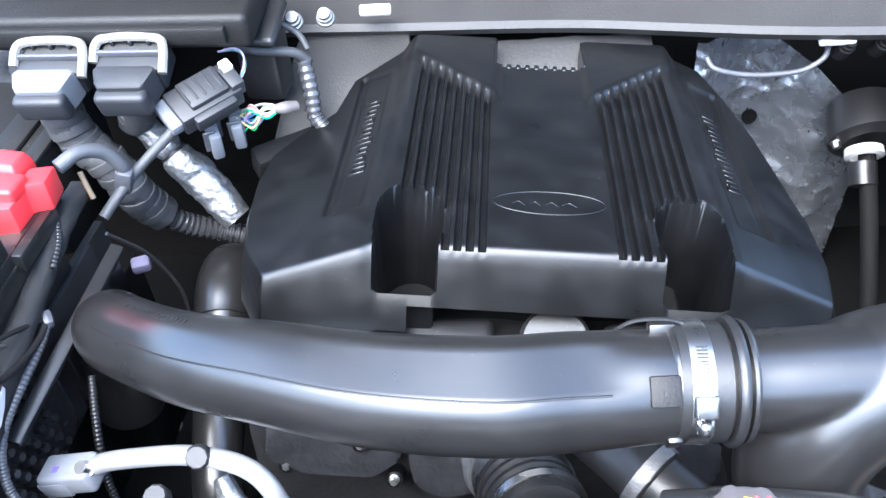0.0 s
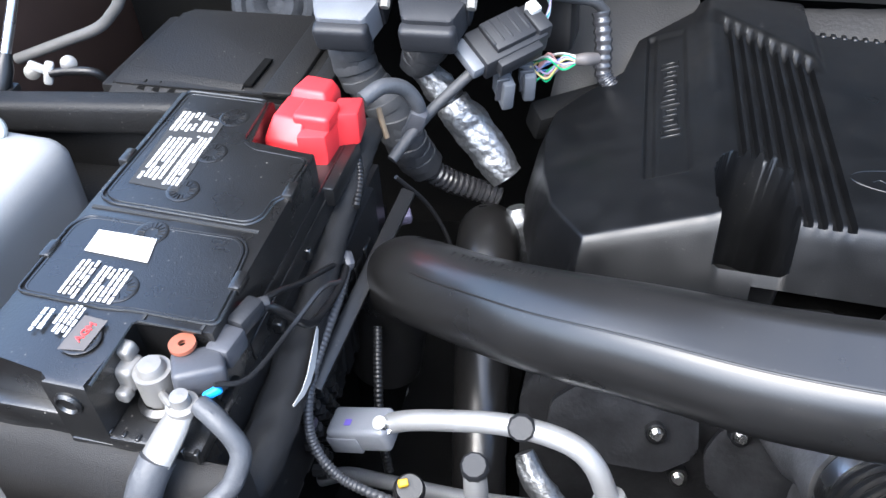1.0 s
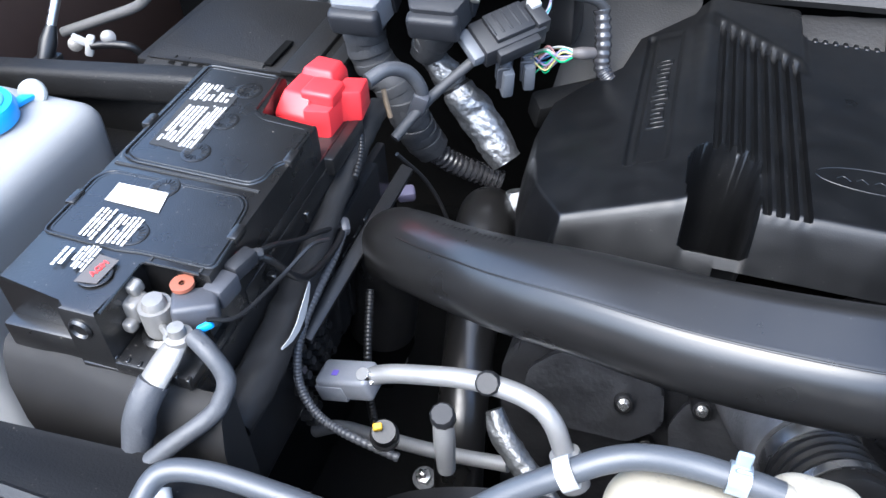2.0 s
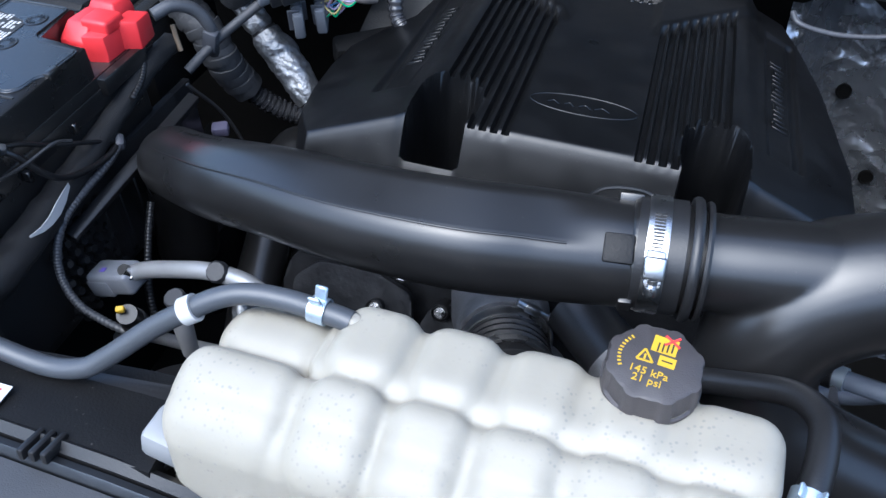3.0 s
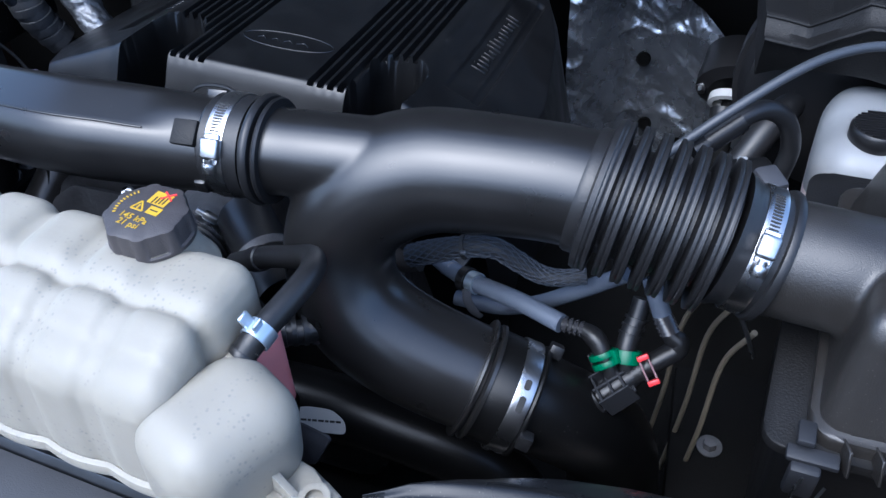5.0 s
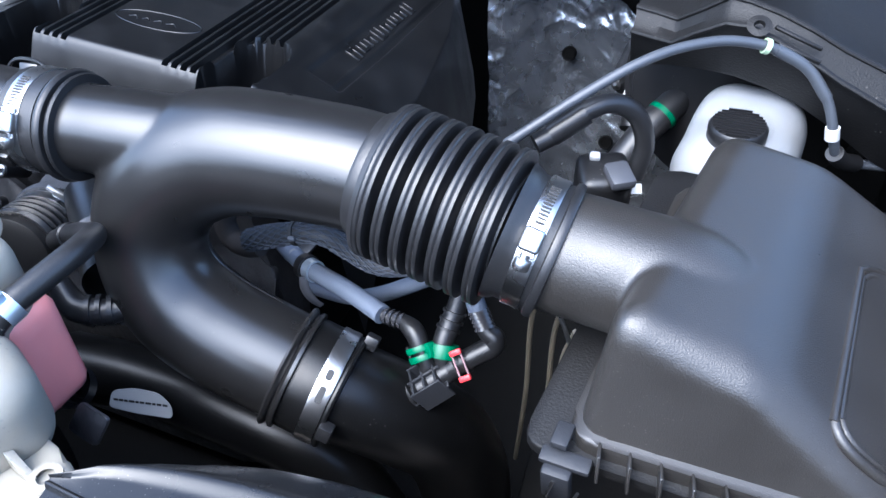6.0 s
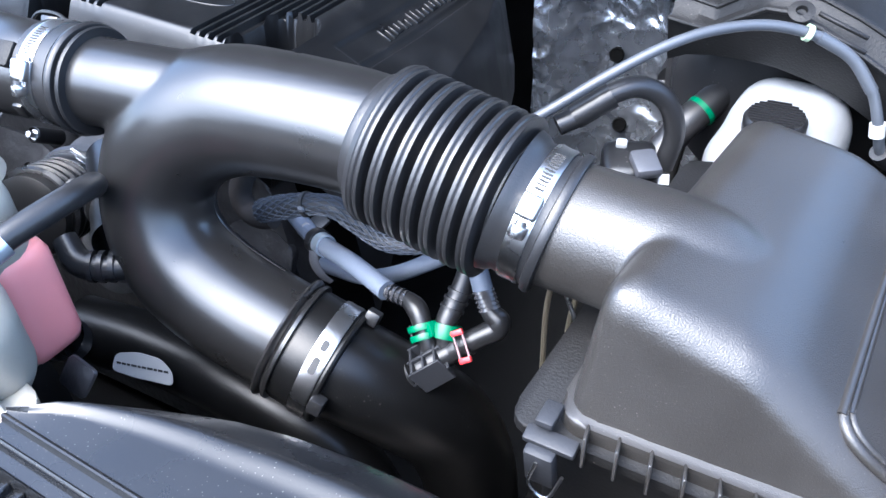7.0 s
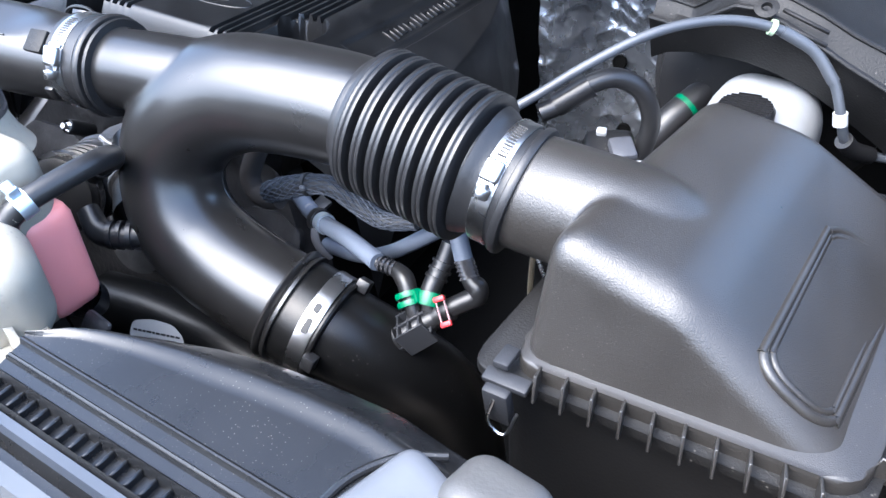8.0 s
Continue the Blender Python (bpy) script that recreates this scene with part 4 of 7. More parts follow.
part("cuff", lathe([(0.0096, -0.008), (0.0112, -0.007), (0.0112, 0.007), (0.0096, 0.008)], axis_frame((0.205, 0.329, 1.001), (0.17, 0.345, 0.975)), 20), BLACK, _oh)
part("hose_end", lathe([(0.0070, -0.001), (0.0098, -0.001), (0.0102, 0.001), (0.0102, 0.004), (0.0095, 0.005)], axis_frame((0.268, 0.186, 1.050), (0.278, 0.202, 1.062)), 20), RUBBER, _oh)
spring_clip("hose_clip", (0.277, 0.200, 1.0605), (0.3, 0.9, 0.25), 0.0098, CLIPGREY, "pale steel spring clip on the overflow hose")


# ---- battery ----
MB = pose(-0.4655, 0.487, 1.0, 0, 0, -5.5)   # middle of the battery; its top lies at 1.100


def battery():
    c = thing("battery", (-0.4655, 0.487, 0.91), "dark grey car battery with two lid panels and worn labels", "battery")
    part("case", box((0.155, 0.318, 0.12), MB @ Matrix.Translation((-0.0055, -0.004, -0.016)), 0.005, 2), BATT, c)
    # deck with wells at two corners for the terminals
    deck = [(-0.083, -0.156), (-0.019, -0.160), (-0.019, -0.170), (0.0135, -0.171), (0.0142, -0.1115), (0.0665, -0.1130), (0.0720, -0.1130), (0.0725, 0.0780), (0.0705, 0.0850), (0.0110, 0.0880), (0.0090, 0.1520), (-0.0815, 0.1550)]
    part("deck", prism(deck, 0.068, MB @ Matrix.Translation((0, 0, 0.029)), 0.003, 2), BATT, c)
    part("front_step", box((0.066, 0.016, 0.040), MB @ Matrix.Translation((-0.052, -0.160, 0.040)), 0.003), BATT, c)
    part("front_step", box((0.050, 0.014, 0.040), MB @ Matrix.Translation((0.006, -0.165, 0.020)), 0.003), BATT, c)
    part("carry_hole", lathe([(0, 0.001), (0.006, 0.001), (0.0075, 0.003), (0.0095, 0.001), (0.0095, -0.003)], MB @ pose(-0.004, -0.171, 0.080, 90, 0, 0), 24), BATT, c)
    part("well_floor", box((0.066, 0.066, 0.012), MB @ Matrix.Translation((0.046, -0.140, 0.044)), 0.003), BATT, c)
    part("well_floor", box((0.074, 0.075, 0.020), MB @ Matrix.Translation((0.046, 0.120, 0.052)), 0.003), BATT, c)
    part("well_rim", sweep([(*(MB @ Vector((x, y, 0.098))), 0.0012) for x, y in ((0.0155, -0.168), (0.0155, -0.116), (0.019, -0.1125), (0.0655, -0.1142))], per=1, seg=6), BATT, c)
    for x in (0.021, 0.064):
        part("hook_slot", box((0.002, 0.010, 0.0012), MB @ Matrix.Translation((x, -0.107, 0.0975)), 0), INK, c)
    for k in range(15):
        if k not in (6, 7):
            part("tooth", box((0.0032, 0.005, 0.011), pose(-0.553 + 0.0105 * k, 0.3335 - 0.0018 * k, 1.046, 0, 0, -8), 0.0006, 1), BATT, c)
    # two lid panels with double rims
    lid_a = [(-0.072, 0.006), (-0.060, 0.000), (0.050, -0.006), (0.058, 0.002), (0.060, 0.022), (0.066, 0.028), (0.068, 0.074), (0.020, 0.080), (0.006, 0.090), (0.004, 0.146), (-0.070, 0.150)]
    lid_b = [(-0.076, -0.100), (-0.076, -0.032), (-0.068, -0.022), (0.052, -0.026), (0.061, -0.036), (0.064, -0.064), (0.068, -0.070), (0.069, -0.104), (0.010, -0.102), (-0.01, -0.104)]
    for lid in (lid_a, lid_b):
        mid = sum((Vector(q) for q in lid), Vector((0, 0))) / len(lid)
        pl = rounded_poly(lid, 0.006, 4)
        for grow, r in ((1.0, 0.0015), (1.055, 0.0013)):
            rim = sweep([(*(MB @ Vector((mid.x + (x - mid.x) * grow, mid.y + (y - mid.y) * grow, 0.0975))), r) for x, y in pl + [pl[0]]], per=1, seg=6, cap=False)
            part("lid_rim", rim, BATT, c, "raised lid outline")
        part("lid_panel", prism(pl, 0.0016, MB @ Matrix.Translation((0, 0, 0.0968)), 0.0005, 1), BATT, c)
    part("panel_gap", box((0.140, 0.003, 0.0012), MB @ pose(-0.006, -0.012, 0.0972, 0, 0, -2.5), 0), INK, c, "dark gap between the lid panels")
    for x, y in ((0.070, 0.034), (0.070, -0.066), (-0.080, 0.054), (-0.080, -0.060)):
        part("lid_catch", box((0.009, 0.018, 0.008), MB @ Matrix.Translation((x, y, 0.0965)), 0.002), BATT, c)
    for x, y in ((-0.0139, 0.1196), (-0.0120, 0.0686), (-0.0134, 0.0191), (-0.0142, -0.0310), (-0.0080, -0.0879), (-0.0097, -0.1347)):
        m = MB @ Matrix.Translation((x, y, 0.0980))
        bm = lathe([(0.0, 0.0), (0.0125, 0.0), (0.0132, 0.0008), (0.0122, 0.0012), (0.0095, 0.0008), (0.0, 0.0008)], m, 28)
        for j in range(16):
            box((0.0055, 0.0009, 0.0008), m @ Matrix.Rotation(2 * math.pi * j / 16, 4, "Z") @ Matrix.Translation((0.0078, 0, 0.0010)), bm=bm)
        part("vent_plug", bm, BATT, c)
    for k in range(15):
        part("hold_down_rib", box((0.0022, 0.006, 0.010), MB @ Matrix.Translation((-0.078 + 0.0100 * k, -0.163, -0.002 - 0.0008 * k)), 0.0006, 1), BATT, c)

    def patch(corners, name, material, lift):
        bm = bmesh.new()
        top = [bm.verts.new(MB @ Vector((x, y, lift + 0.0004))) for x, y in corners]
        low = [bm.verts.new(MB @ Vector((x, y, lift))) for x, y in corners]
        bm.faces.new(top)
        for k in range(len(top)):
            bm.faces.new((low[k], low[(k + 1) % len(top)], top[(k + 1) % len(top)], top[k]))
        return part(name, bm, material, c)

    def bars(x0, x1, y0, y1, rows, seed, lift=0.0993):
        rng = random.Random(seed)
        bm = bmesh.new()
        w = (x1 - x0) / rows
        for i in range(rows):
            y = y0 + rng.uniform(0, 0.004)
            while y < y1 - 0.001:
                ln = min(rng.uniform(0.002, 0.008), y1 - y)
                if rng.random() < 0.95:
                    box((w * rng.uniform(0.5, 0.68), ln, 0.0003), MB @ Matrix.Translation((x0 + w * (i + 0.5), y + ln / 2, lift)), bm=bm)
                y += ln + rng.uniform(0.0006, 0.0016)
        return part("label_print", bm, PAPER, c, "rows of small pale printed bars")
    patch([(-0.061, 0.021), (-0.0166, 0.0165), (-0.019, 0.112), (-0.0655, 0.1265)], "label", INK, 0.0986)
    bars(-0.058, -0.036, 0.026, 0.084, 5, 3)
    bars(-0.034, -0.019, 0.022, 0.088, 4, 13)
    bars(-0.063, -0.040, 0.092, 0.121, 5, 4)
    bars(-0.038, -0.023, 0.094, 0.110, 3, 14)
    patch([(-0.0544, -0.0352), (-0.0064, -0.0369), (-0.0011, -0.0614), (-0.0534, -0.0576)], "label", PAPER, 0.0990)
    bars(-0.050, -0.034, -0.103, -0.066, 4, 6)
    bars(-0.031, -0.006, -0.106, -0.070, 6, 16)
    bars(-0.0505, -0.0400, -0.136, -0.114, 2, 7)
    bars(-0.037, -0.020, -0.136, -0.108, 5, 17)
    patch([(-0.020, -0.146), (-0.002, -0.144), (0.000, -0.118), (-0.018, -0.116)], "label", GREYLABEL, 0.0996)
    part("label_lettering", lettering("AGM", 0.0078, MB @ pose(-0.0090, -0.130, 0.1004, 0, 0, 78)), REDPRINT, c, "small red letters")
    return c


battery()


def positive_cover():
    at = MB @ Vector((0.05, 0.130, 0.09))
    c = thing("terminal_cover", at, "bright red plastic positive terminal cover", "terminal cover")

    def ring(pts, z):
        return [MB @ Vector((x, y, z)) for x, y in pts]
    base = ((0.010, 0.117), (0.047, 0.112), (0.048, 0.165), (0.013, 0.168))
    top = ((0.016, 0.132), (0.045, 0.128), (0.045, 0.162), (0.019, 0.164))
    bm = loft([ring(base, 0.066), ring(base, 0.081), ring(top, 0.097)])
    bmesh.ops.bevel(bm, geom=bm.edges[:], offset=0.0025, segments=3, affect="EDGES", profile=0.5)
    part("body", bm, RED, c, angle=28)
    base = ((0.018, 0.160), (0.056, 0.156), (0.058, 0.190), (0.024, 0.196))
    top = ((0.022, 0.166), (0.053, 0.162), (0.054, 0.186), (0.028, 0.190))
    bm = loft([ring(base, 0.070), ring(base, 0.092), ring(top, 0.103)])
    bmesh.ops.bevel(bm, geom=bm.edges[:], offset=0.003, segments=3, affect="EDGES", profile=0.5)
    part("hump", bm, RED, c, angle=28)
    base = ((0.043, 0.112), (0.068, 0.116), (0.070, 0.165), (0.042, 0.168))
    low = ((0.050, 0.108), (0.066, 0.112), (0.070, 0.160), (0.050, 0.168))
    bm = loft([ring(low, 0.050), ring(base, 0.068), ring(base, 0.090)])
    bmesh.ops.bevel(bm, geom=bm.edges[:], offset=0.002, segments=2, affect="EDGES", profile=0.5)
    part("skirt", bm, RED, c, angle=28)
    part("cross_hump", box((0.034, 0.030, 0.016), MB @ pose(0.053, 0.140, 0.094, 0, 0, -4), 0.004, 3), RED, c)
    bm = loft([[MB @ Vector(p) for p in q] for q in (
        ((0.062, 0.138, 0.062), (0.062, 0.172, 0.062), (0.062, 0.172, 0.094), (0.062, 0.140, 0.096)),
        ((0.086, 0.150, 0.060), (0.082, 0.182, 0.060), (0.082, 0.182, 0.090), (0.086, 0.152, 0.092)))])
    bmesh.ops.bevel(bm, geom=bm.edges[:], offset=0.003, segments=2, affect="EDGES", profile=0.5)
    part("cable_sleeve", bm, RED, c, angle=28)
    return c


positive_cover()


def negative_terminal():
    at = MB @ Vector((0.041, -0.140, 0.050))
    c = thing("negative_terminal", at, "dull grey lead battery clamp with a cable sensor", "battery terminal")
    pm = MB @ Matrix.Translation((0.038, -0.139, 0))
    part("post_seat", lathe([(0.0, 0.051), (0.017, 0.051), (0.017, 0.055), (0.013, 0.058)], pm, 28), BATT, c)
    part("post", lathe([(0.0, 0.050), (0.0095, 0.050), (0.0095, 0.086), (0.0075, 0.090), (0, 0.0905)], pm, 28), LEAD, c)
    part("clamp_ring", lathe([(0.0095, 0.060), (0.0125, 0.060), (0.0125, 0.084), (0.0095, 0.084)], pm, 28), LEAD, c)
    part("clamp_jaw", box((0.016, 0.019, 0.020), MB @ pose(0.018, -0.136, 0.074, 0, 0, -8), 0.004, 3), LEAD, c)
    part("clamp_jaw", box((0.013, 0.012, 0.012), MB @ pose(0.016, -0.130, 0.088, 10, 0, -8), 0.003, 3), LEAD, c)
    part("clamp_jaw", box((0.010, 0.010, 0.010), MB @ pose(0.018, -0.148, 0.066, 0, 0, -8), 0.003, 3), LEAD, c)
    part("copper_washer", lathe([(0.0025, 0), (0.0090, 0), (0.0090, 0.003), (0.0025, 0.003)], MB @ pose(0.053, -0.121, 0.090), 24), COPPER, c)
    part("sensor_body", box((0.034, 0.026, 0.022), MB @ pose(0.066, -0.130, 0.078, -6, 4, 30), 0.004, 3), CONN, c, "grey plastic current sensor")
    part("sensor_neck", box((0.018, 0.024, 0.018), MB @ pose(0.076, -0.108, 0.080, 0, 0, -8), 0.003, 2), CONN, c)
    part("sensor_plug", box((0.014, 0.026, 0.014), MB @ pose(0.080, -0.083, 0.084, 0, 0, -14), 0.003, 2), CONNDARK, c)
    part("bus_arm", sweep([(*(MB @ Vector(p)), 0.003) for p in ((0.047, -0.148, 0.072), (0.054, -0.154, 0.076), (0.062, -0.160, 0.078))], per=4, seg=8), LEAD, c)
    bm = lathe([(0, 0.0), (0.0105, 0.0), (0.0105, 0.004), (0.0065, 0.005), (0.0060, 0.012), (0, 0.0125)], MB @ pose(0.066, -0.156, 0.074), 24)
    part("bolt_flange", bm, LEAD, c)
    return c


negative_terminal()


def cable(name, pts, r, material, label, per=8, seg=14, wobble=0.0):
    return solo(name, sweep(pts, per=per, seg=seg, radius=r, wobble=wobble), material, label, "cable")


CABLETAPE = mat("grey_cable_tape", (0.051, 0.05355, 0.0595), 0.5, bump=0.5, scale=250)
_lug = thing("cable_lug", (-0.432, 0.30, 1.05), "crimped metal lug on the ground cable", "cable lug")
part("barrel", sweep([(-0.414, 0.326, 1.074, 0.008), (-0.420, 0.312, 1.066, 0.011), (-0.427, 0.296, 1.056, 0.0115)], per=5, seg=14, flat=0.6), LEAD, _lug)
cable("ground_cable", [(-0.426, 0.298, 1.057), (-0.434, 0.283, 1.040), (-0.443, 0.272, 1.00), (-0.448, 0.268, 0.94), (-0.448, 0.27, 0.88), (-0.44, 0.28, 0.84)], 0.0115, CABLETAPE, "thick tape-wrapped grey ground cable", wobble=0.12)
cable("ground_cable", [(-0.404, 0.326, 1.078), (-0.388, 0.317, 1.072), (-0.376, 0.309, 1.058), (-0.378, 0.299, 1.045), (-0.386, 0.290, 1.035), (-0.4185, 0.267, 1.015), (-0.452, 0.250, 0.985), (-0.47, 0.245, 0.95)], 0.0070, CABLETAPE, "thin grey taped cable looping from the terminal", wobble=0.1)
_bt = thing("cable_tie", (-0.398, 0.333, 1.087), "small blue tape flag on a wire", "tape")
part("flag", box((0.013, 0.005, 0.006), pose(-0.397, 0.334, 1.080, 0, -20, 25), 0.002, 2), BLUE, _bt)
cable("sensor_wire", [(-0.394, 0.334, 1.088), (-0.378, 0.350, 1.078), (-0.366, 0.40, 1.070), (-0.352, 0.435, 1.074), (-0.342, 0.448, 1.070)], 0.0018, BLACK, "thin black sensor wire", seg=8)
cable("red_wire", [(-0.402, 0.404, 1.083), (-0.395, 0.410, 1.083), (-0.388, 0.413, 1.080)], 0.0016, RED, "short red wire at the sensor plug", seg=8)
cable("sensor_loom", [(-0.390, 0.412, 1.080), (-0.380, 0.418, 1.068), (-0.372, 0.432, 1.040), (-0.370, 0.452, 1.020), (-0.368, 0.485, 1.006), (-0.366, 0.515, 1.0), (-0.366, 0.538, 1.0)], 0.0034, BLACK, "black sensor loom looped over the battery sleeve", seg=10)
cable("sensor_loom", [(-0.390, 0.412, 1.081), (-0.384, 0.432, 1.072), (-0.380, 0.465, 1.048), (-0.374, 0.505, 1.024), (-0.369, 0.535, 1.005)], 0.0024, BLACK, "black wire over the battery sleeve", seg=10)
_kn = thing("loom_tie", (-0.388, 0.413, 1.079), "black tape knots on the sensor loom", "tie", "loom ties")
part("knot", box((0.010, 0.009, 0.010), pose(-0.388, 0.413, 1.079, 20, 10, 30), 0.003), TAPE, _kn)
_kn = thing("loom_tie", (-0.366, 0.54, 1.0), "grey tape knot on the sensor loom", "tie", "loom ties")
part("knot", box((0.010, 0.016, 0.014), pose(-0.366, 0.541, 1.0, 20, 10, 30), 0.004), CONN, _kn)


def conduit(name, pts, r, label, material=None, pitch=0.004):
    """Corrugated split conduit."""
    rows = curve_points([(*p, r) for p in pts], 24)
    dense = []
    total = 0.0
    last = rows[0]
    for p in rows:
        total += float(np.linalg.norm(p[:3] - last[:3]))
        last = p
        dense.append(p)
    n = max(8, int(total / (pitch / 4)))
    idx = np.linspace(0, len(dense) - 1, n)
    arr = np.array(dense)
    out = []
    for k, i in enumerate(idx):
        q = [np.interp(i, range(len(arr)), arr[:, j]) for j in range(3)]
        out.append((*q, r * (1.0 if k % 4 < 2 else 0.86)))
    return solo(name, sweep(out, per=1, seg=12), material or BLACK, label, "conduit")


conduit("corrugated_conduit", [(-0.366, 0.545, 1.0), (-0.366, 0.51, 0.994), (-0.368, 0.465, 0.992), (-0.371, 0.43, 0.985), (-0.373, 0.408, 0.965), (-0.369, 0.394, 0.941), (-0.352, 0.382, 0.921), (-0.326, 0.376, 0.908), (-0.28, 0.372, 0.89)], 0.0044, "black corrugated wire conduit hanging by the battery", mat("conduit_grey", (0.051, 0.0527, 0.0578), 0.35))
conduit("corrugated_conduit", [(-0.382, 0.650, 1.058), (-0.372, 0.632, 1.045), (-0.366, 0.61, 1.035), (-0.364, 0.58, 1.028)], 0.0040, "black corrugated conduit below the red cover")
conduit("corrugated_conduit", [(-0.345, 0.53, 0.93), (-0.342, 0.50, 0.90), (-0.338, 0.47, 0.86), (-0.33, 0.45, 0.82)], 0.0045, "black corrugated conduit beside the inner wall")


def battery_sleeve():
    c = thing("battery_sleeve", (-0.40, 0.47, 0.95), "black padded fabric heat sleeve round the battery", "heat sleeve")
    roll = [(-0.370, 0.690, 1.035, 0.012), (-0.374, 0.640, 1.034, 0.0125), (-0.377, 0.600, 1.026, 0.0135), (-0.380, 0.560, 1.016, 0.0125), (-0.382, 0.520, 1.008, 0.0135), (-0.384, 0.470, 1.000, 0.0155), (-0.386, 0.420, 0.992, 0.0175), (-0.390, 0.370, 0.985, 0.0185), (-0.398, 0.325, 0.975, 0.018)]
    part("side_roll", sweep(roll, per=10, seg=26, wobble=0.16), CLOTH, c, "padded grey-black fabric roll")
    part("side_panel", box((0.010, 0.34, 0.12), pose(-0.390, 0.50, 0.92, 0, 0, -5), 0.003), CLOTH, c)
    front = []
    for x in np.linspace(-0.575, -0.378, 24):
        t = (x + 0.575) / 0.197
        y = 0.335 - 0.034 * t + 0.002 * noise.noise(Vector((x * 20, 0, 5)))
        z = 1.038 + 0.002 * noise.noise(Vector((x * 30, 3, 5)))
        front.append([(x, y + 0.012, z - 0.01), (x, y + 0.005, z), (x, y - 0.004, z - 0.001), (x, y - 0.013, z - 0.010), (x, y - 0.021, z - 0.035), (x, y - 0.024, 0.96), (x, y - 0.020, 0.90), (x, y, 0.86), (x, y + 0.012, 0.86)])
    part("front_panel", loft(front), CLOTH, c)
    pts = [(-0.3735, 0.452, 1.0120), (-0.3722, 0.438, 1.0075), (-0.3715, 0.424, 1.0040), (-0.3715, 0.410, 1.0015), (-0.3725, 0.397, 1.0015), (-0.3755, 0.383, 1.0040)]
    wid = [0.004, 0.010, 0.012, 0.009, 0.006, 0.002]
    tag = loft([[(x + 0.004 - 0.05 * w, y, z + 0.5 * w), (x + 0.004 + 0.05 * w, y, z - 0.5 * w), (x + 0.0048 + 0.05 * w, y, z - 0.5 * w), (x + 0.0048 - 0.05 * w, y, z + 0.5 * w)] for (x, y, z), w in zip(pts, wid)])
    part("care_tag", tag, PAPER, c, "crumpled white paper tag")
    return c


battery_sleeve()
_tr = thing("battery_tray", (-0.45, 0.48, 0.85), "black plastic battery tray on the inner fender", "battery tray")
part("base", box((0.17, 0.42, 0.02), pose(-0.478, 0.48, 0.85, 0, 0, -5.5), 0.006), BLACK, _tr)
part("rail", box((0.014, 0.22, 0.010), pose(-0.354, 0.540, 0.975, 10, 18, -9), 0.002), BLACK, _tr)
part("wall", box((0.010, 0.40, 0.11), pose(-0.402, 0.52, 0.915, 0, 0, -6), 0.002), BLACK, _tr)
part("front_lip", box((0.24, 0.04, 0.014), pose(-0.44, 0.285, 0.885, 12, 0, -6), 0.004), BLACK, _tr)
for _k in range(9):
    part("rib", box((0.006, 0.020, 0.09), pose(-0.398 + 0.0030 * _k, 0.40 + 0.028 * _k, 0.90, 0, 0, -6), 0.0015, 1), BLACK, _tr)
for _j in range(6):
    for _k in range(8):
        _py, _pz = 0.408 + 0.0175 * _k + 0.0085 * (_j % 2), 0.955 - 0.019 * _j
        part("peg", lathe([(0.0, 0.009), (0.0042, 0.009), (0.0055, 0.006), (0.0060, 0.0)], axis_frame((-0.3905 - 0.105 * (_py - 0.50), _py, _pz), (0.0, _py - 0.04, _pz + 0.10)), 6), BLACK, _tr)
_sb = thing("battery_side_bar", (-0.386, 0.49, 1.04), "black hold-down plates beside the battery", "bar")
part("plate", box((0.002, 0.30, 0.034), pose(-0.3915, 0.50, 1.046, 0, 0, -5.5), 0.001), BATT, _sb)
part("plate", box((0.0016, 0.26, 0.020), pose(-0.3870, 0.53, 1.040, 0, 0, -5.5), 0.001), BATT, _sb)
for _k in range(3):
    part("spacer", box((0.008, 0.006, 0.012), pose(-0.3895 + 0.001 * _k, 0.43 + 0.08 * _k, 1.036, 0, 0, -5.5), 0.001, 1), BATT, _sb)


def washer_bottle():
    c = thing("washer_bottle", (-0.70, 0.51, 0.9), "white plastic washer fluid bottle", "washer bottle")
    bm = soft_box((0.20, 0.25, 0.30), 0.024, pose(-0.752, 0.505, 0.925, 0, 3, -6), (18, 18, 18))
    part("bottle", bm, BOTTLE, c)
    m = pose(-0.728, 0.552, 1.076, 0, 6, 0)
    part("cap", lathe([(0.030, 0), (0.036, 0.003), (0.036, 0.016), (0.033, 0.021), (0.0, 0.023)], m, 40), BLUE, c, "bright blue snap cap")
    part("cap_face", lathe([(0.0, 0.0245), (0.024, 0.0245), (0.026, 0.0225)], m, 32), mat("pale_blue_plastic", (0.12, 0.42, 0.62), 0.45), c, "paler blue moulded cap face")
    part("hinge_tab", lathe([(0, 0.004), (0.012, 0.004), (0.014, 0.002), (0.014, -0.002), (0.012, -0.004), (0, -0.004)], m @ pose(0.026, 0.050, 0.006, 70, 0, 20), 24), mat("milky_plastic", (0.30, 0.32, 0.32), 0.5), c)
    part("hinge", box((0.012, 0.030, 0.006), m @ pose(0.020, 0.036, 0.004, 0, 0, -20), 0.002), BLUE, c)
    part("neck", lathe([(0.042, -0.03), (0.033, -0.004), (0.033, 0.004)], m, 40), BOTTLE, c)
    return c


washer_bottle()

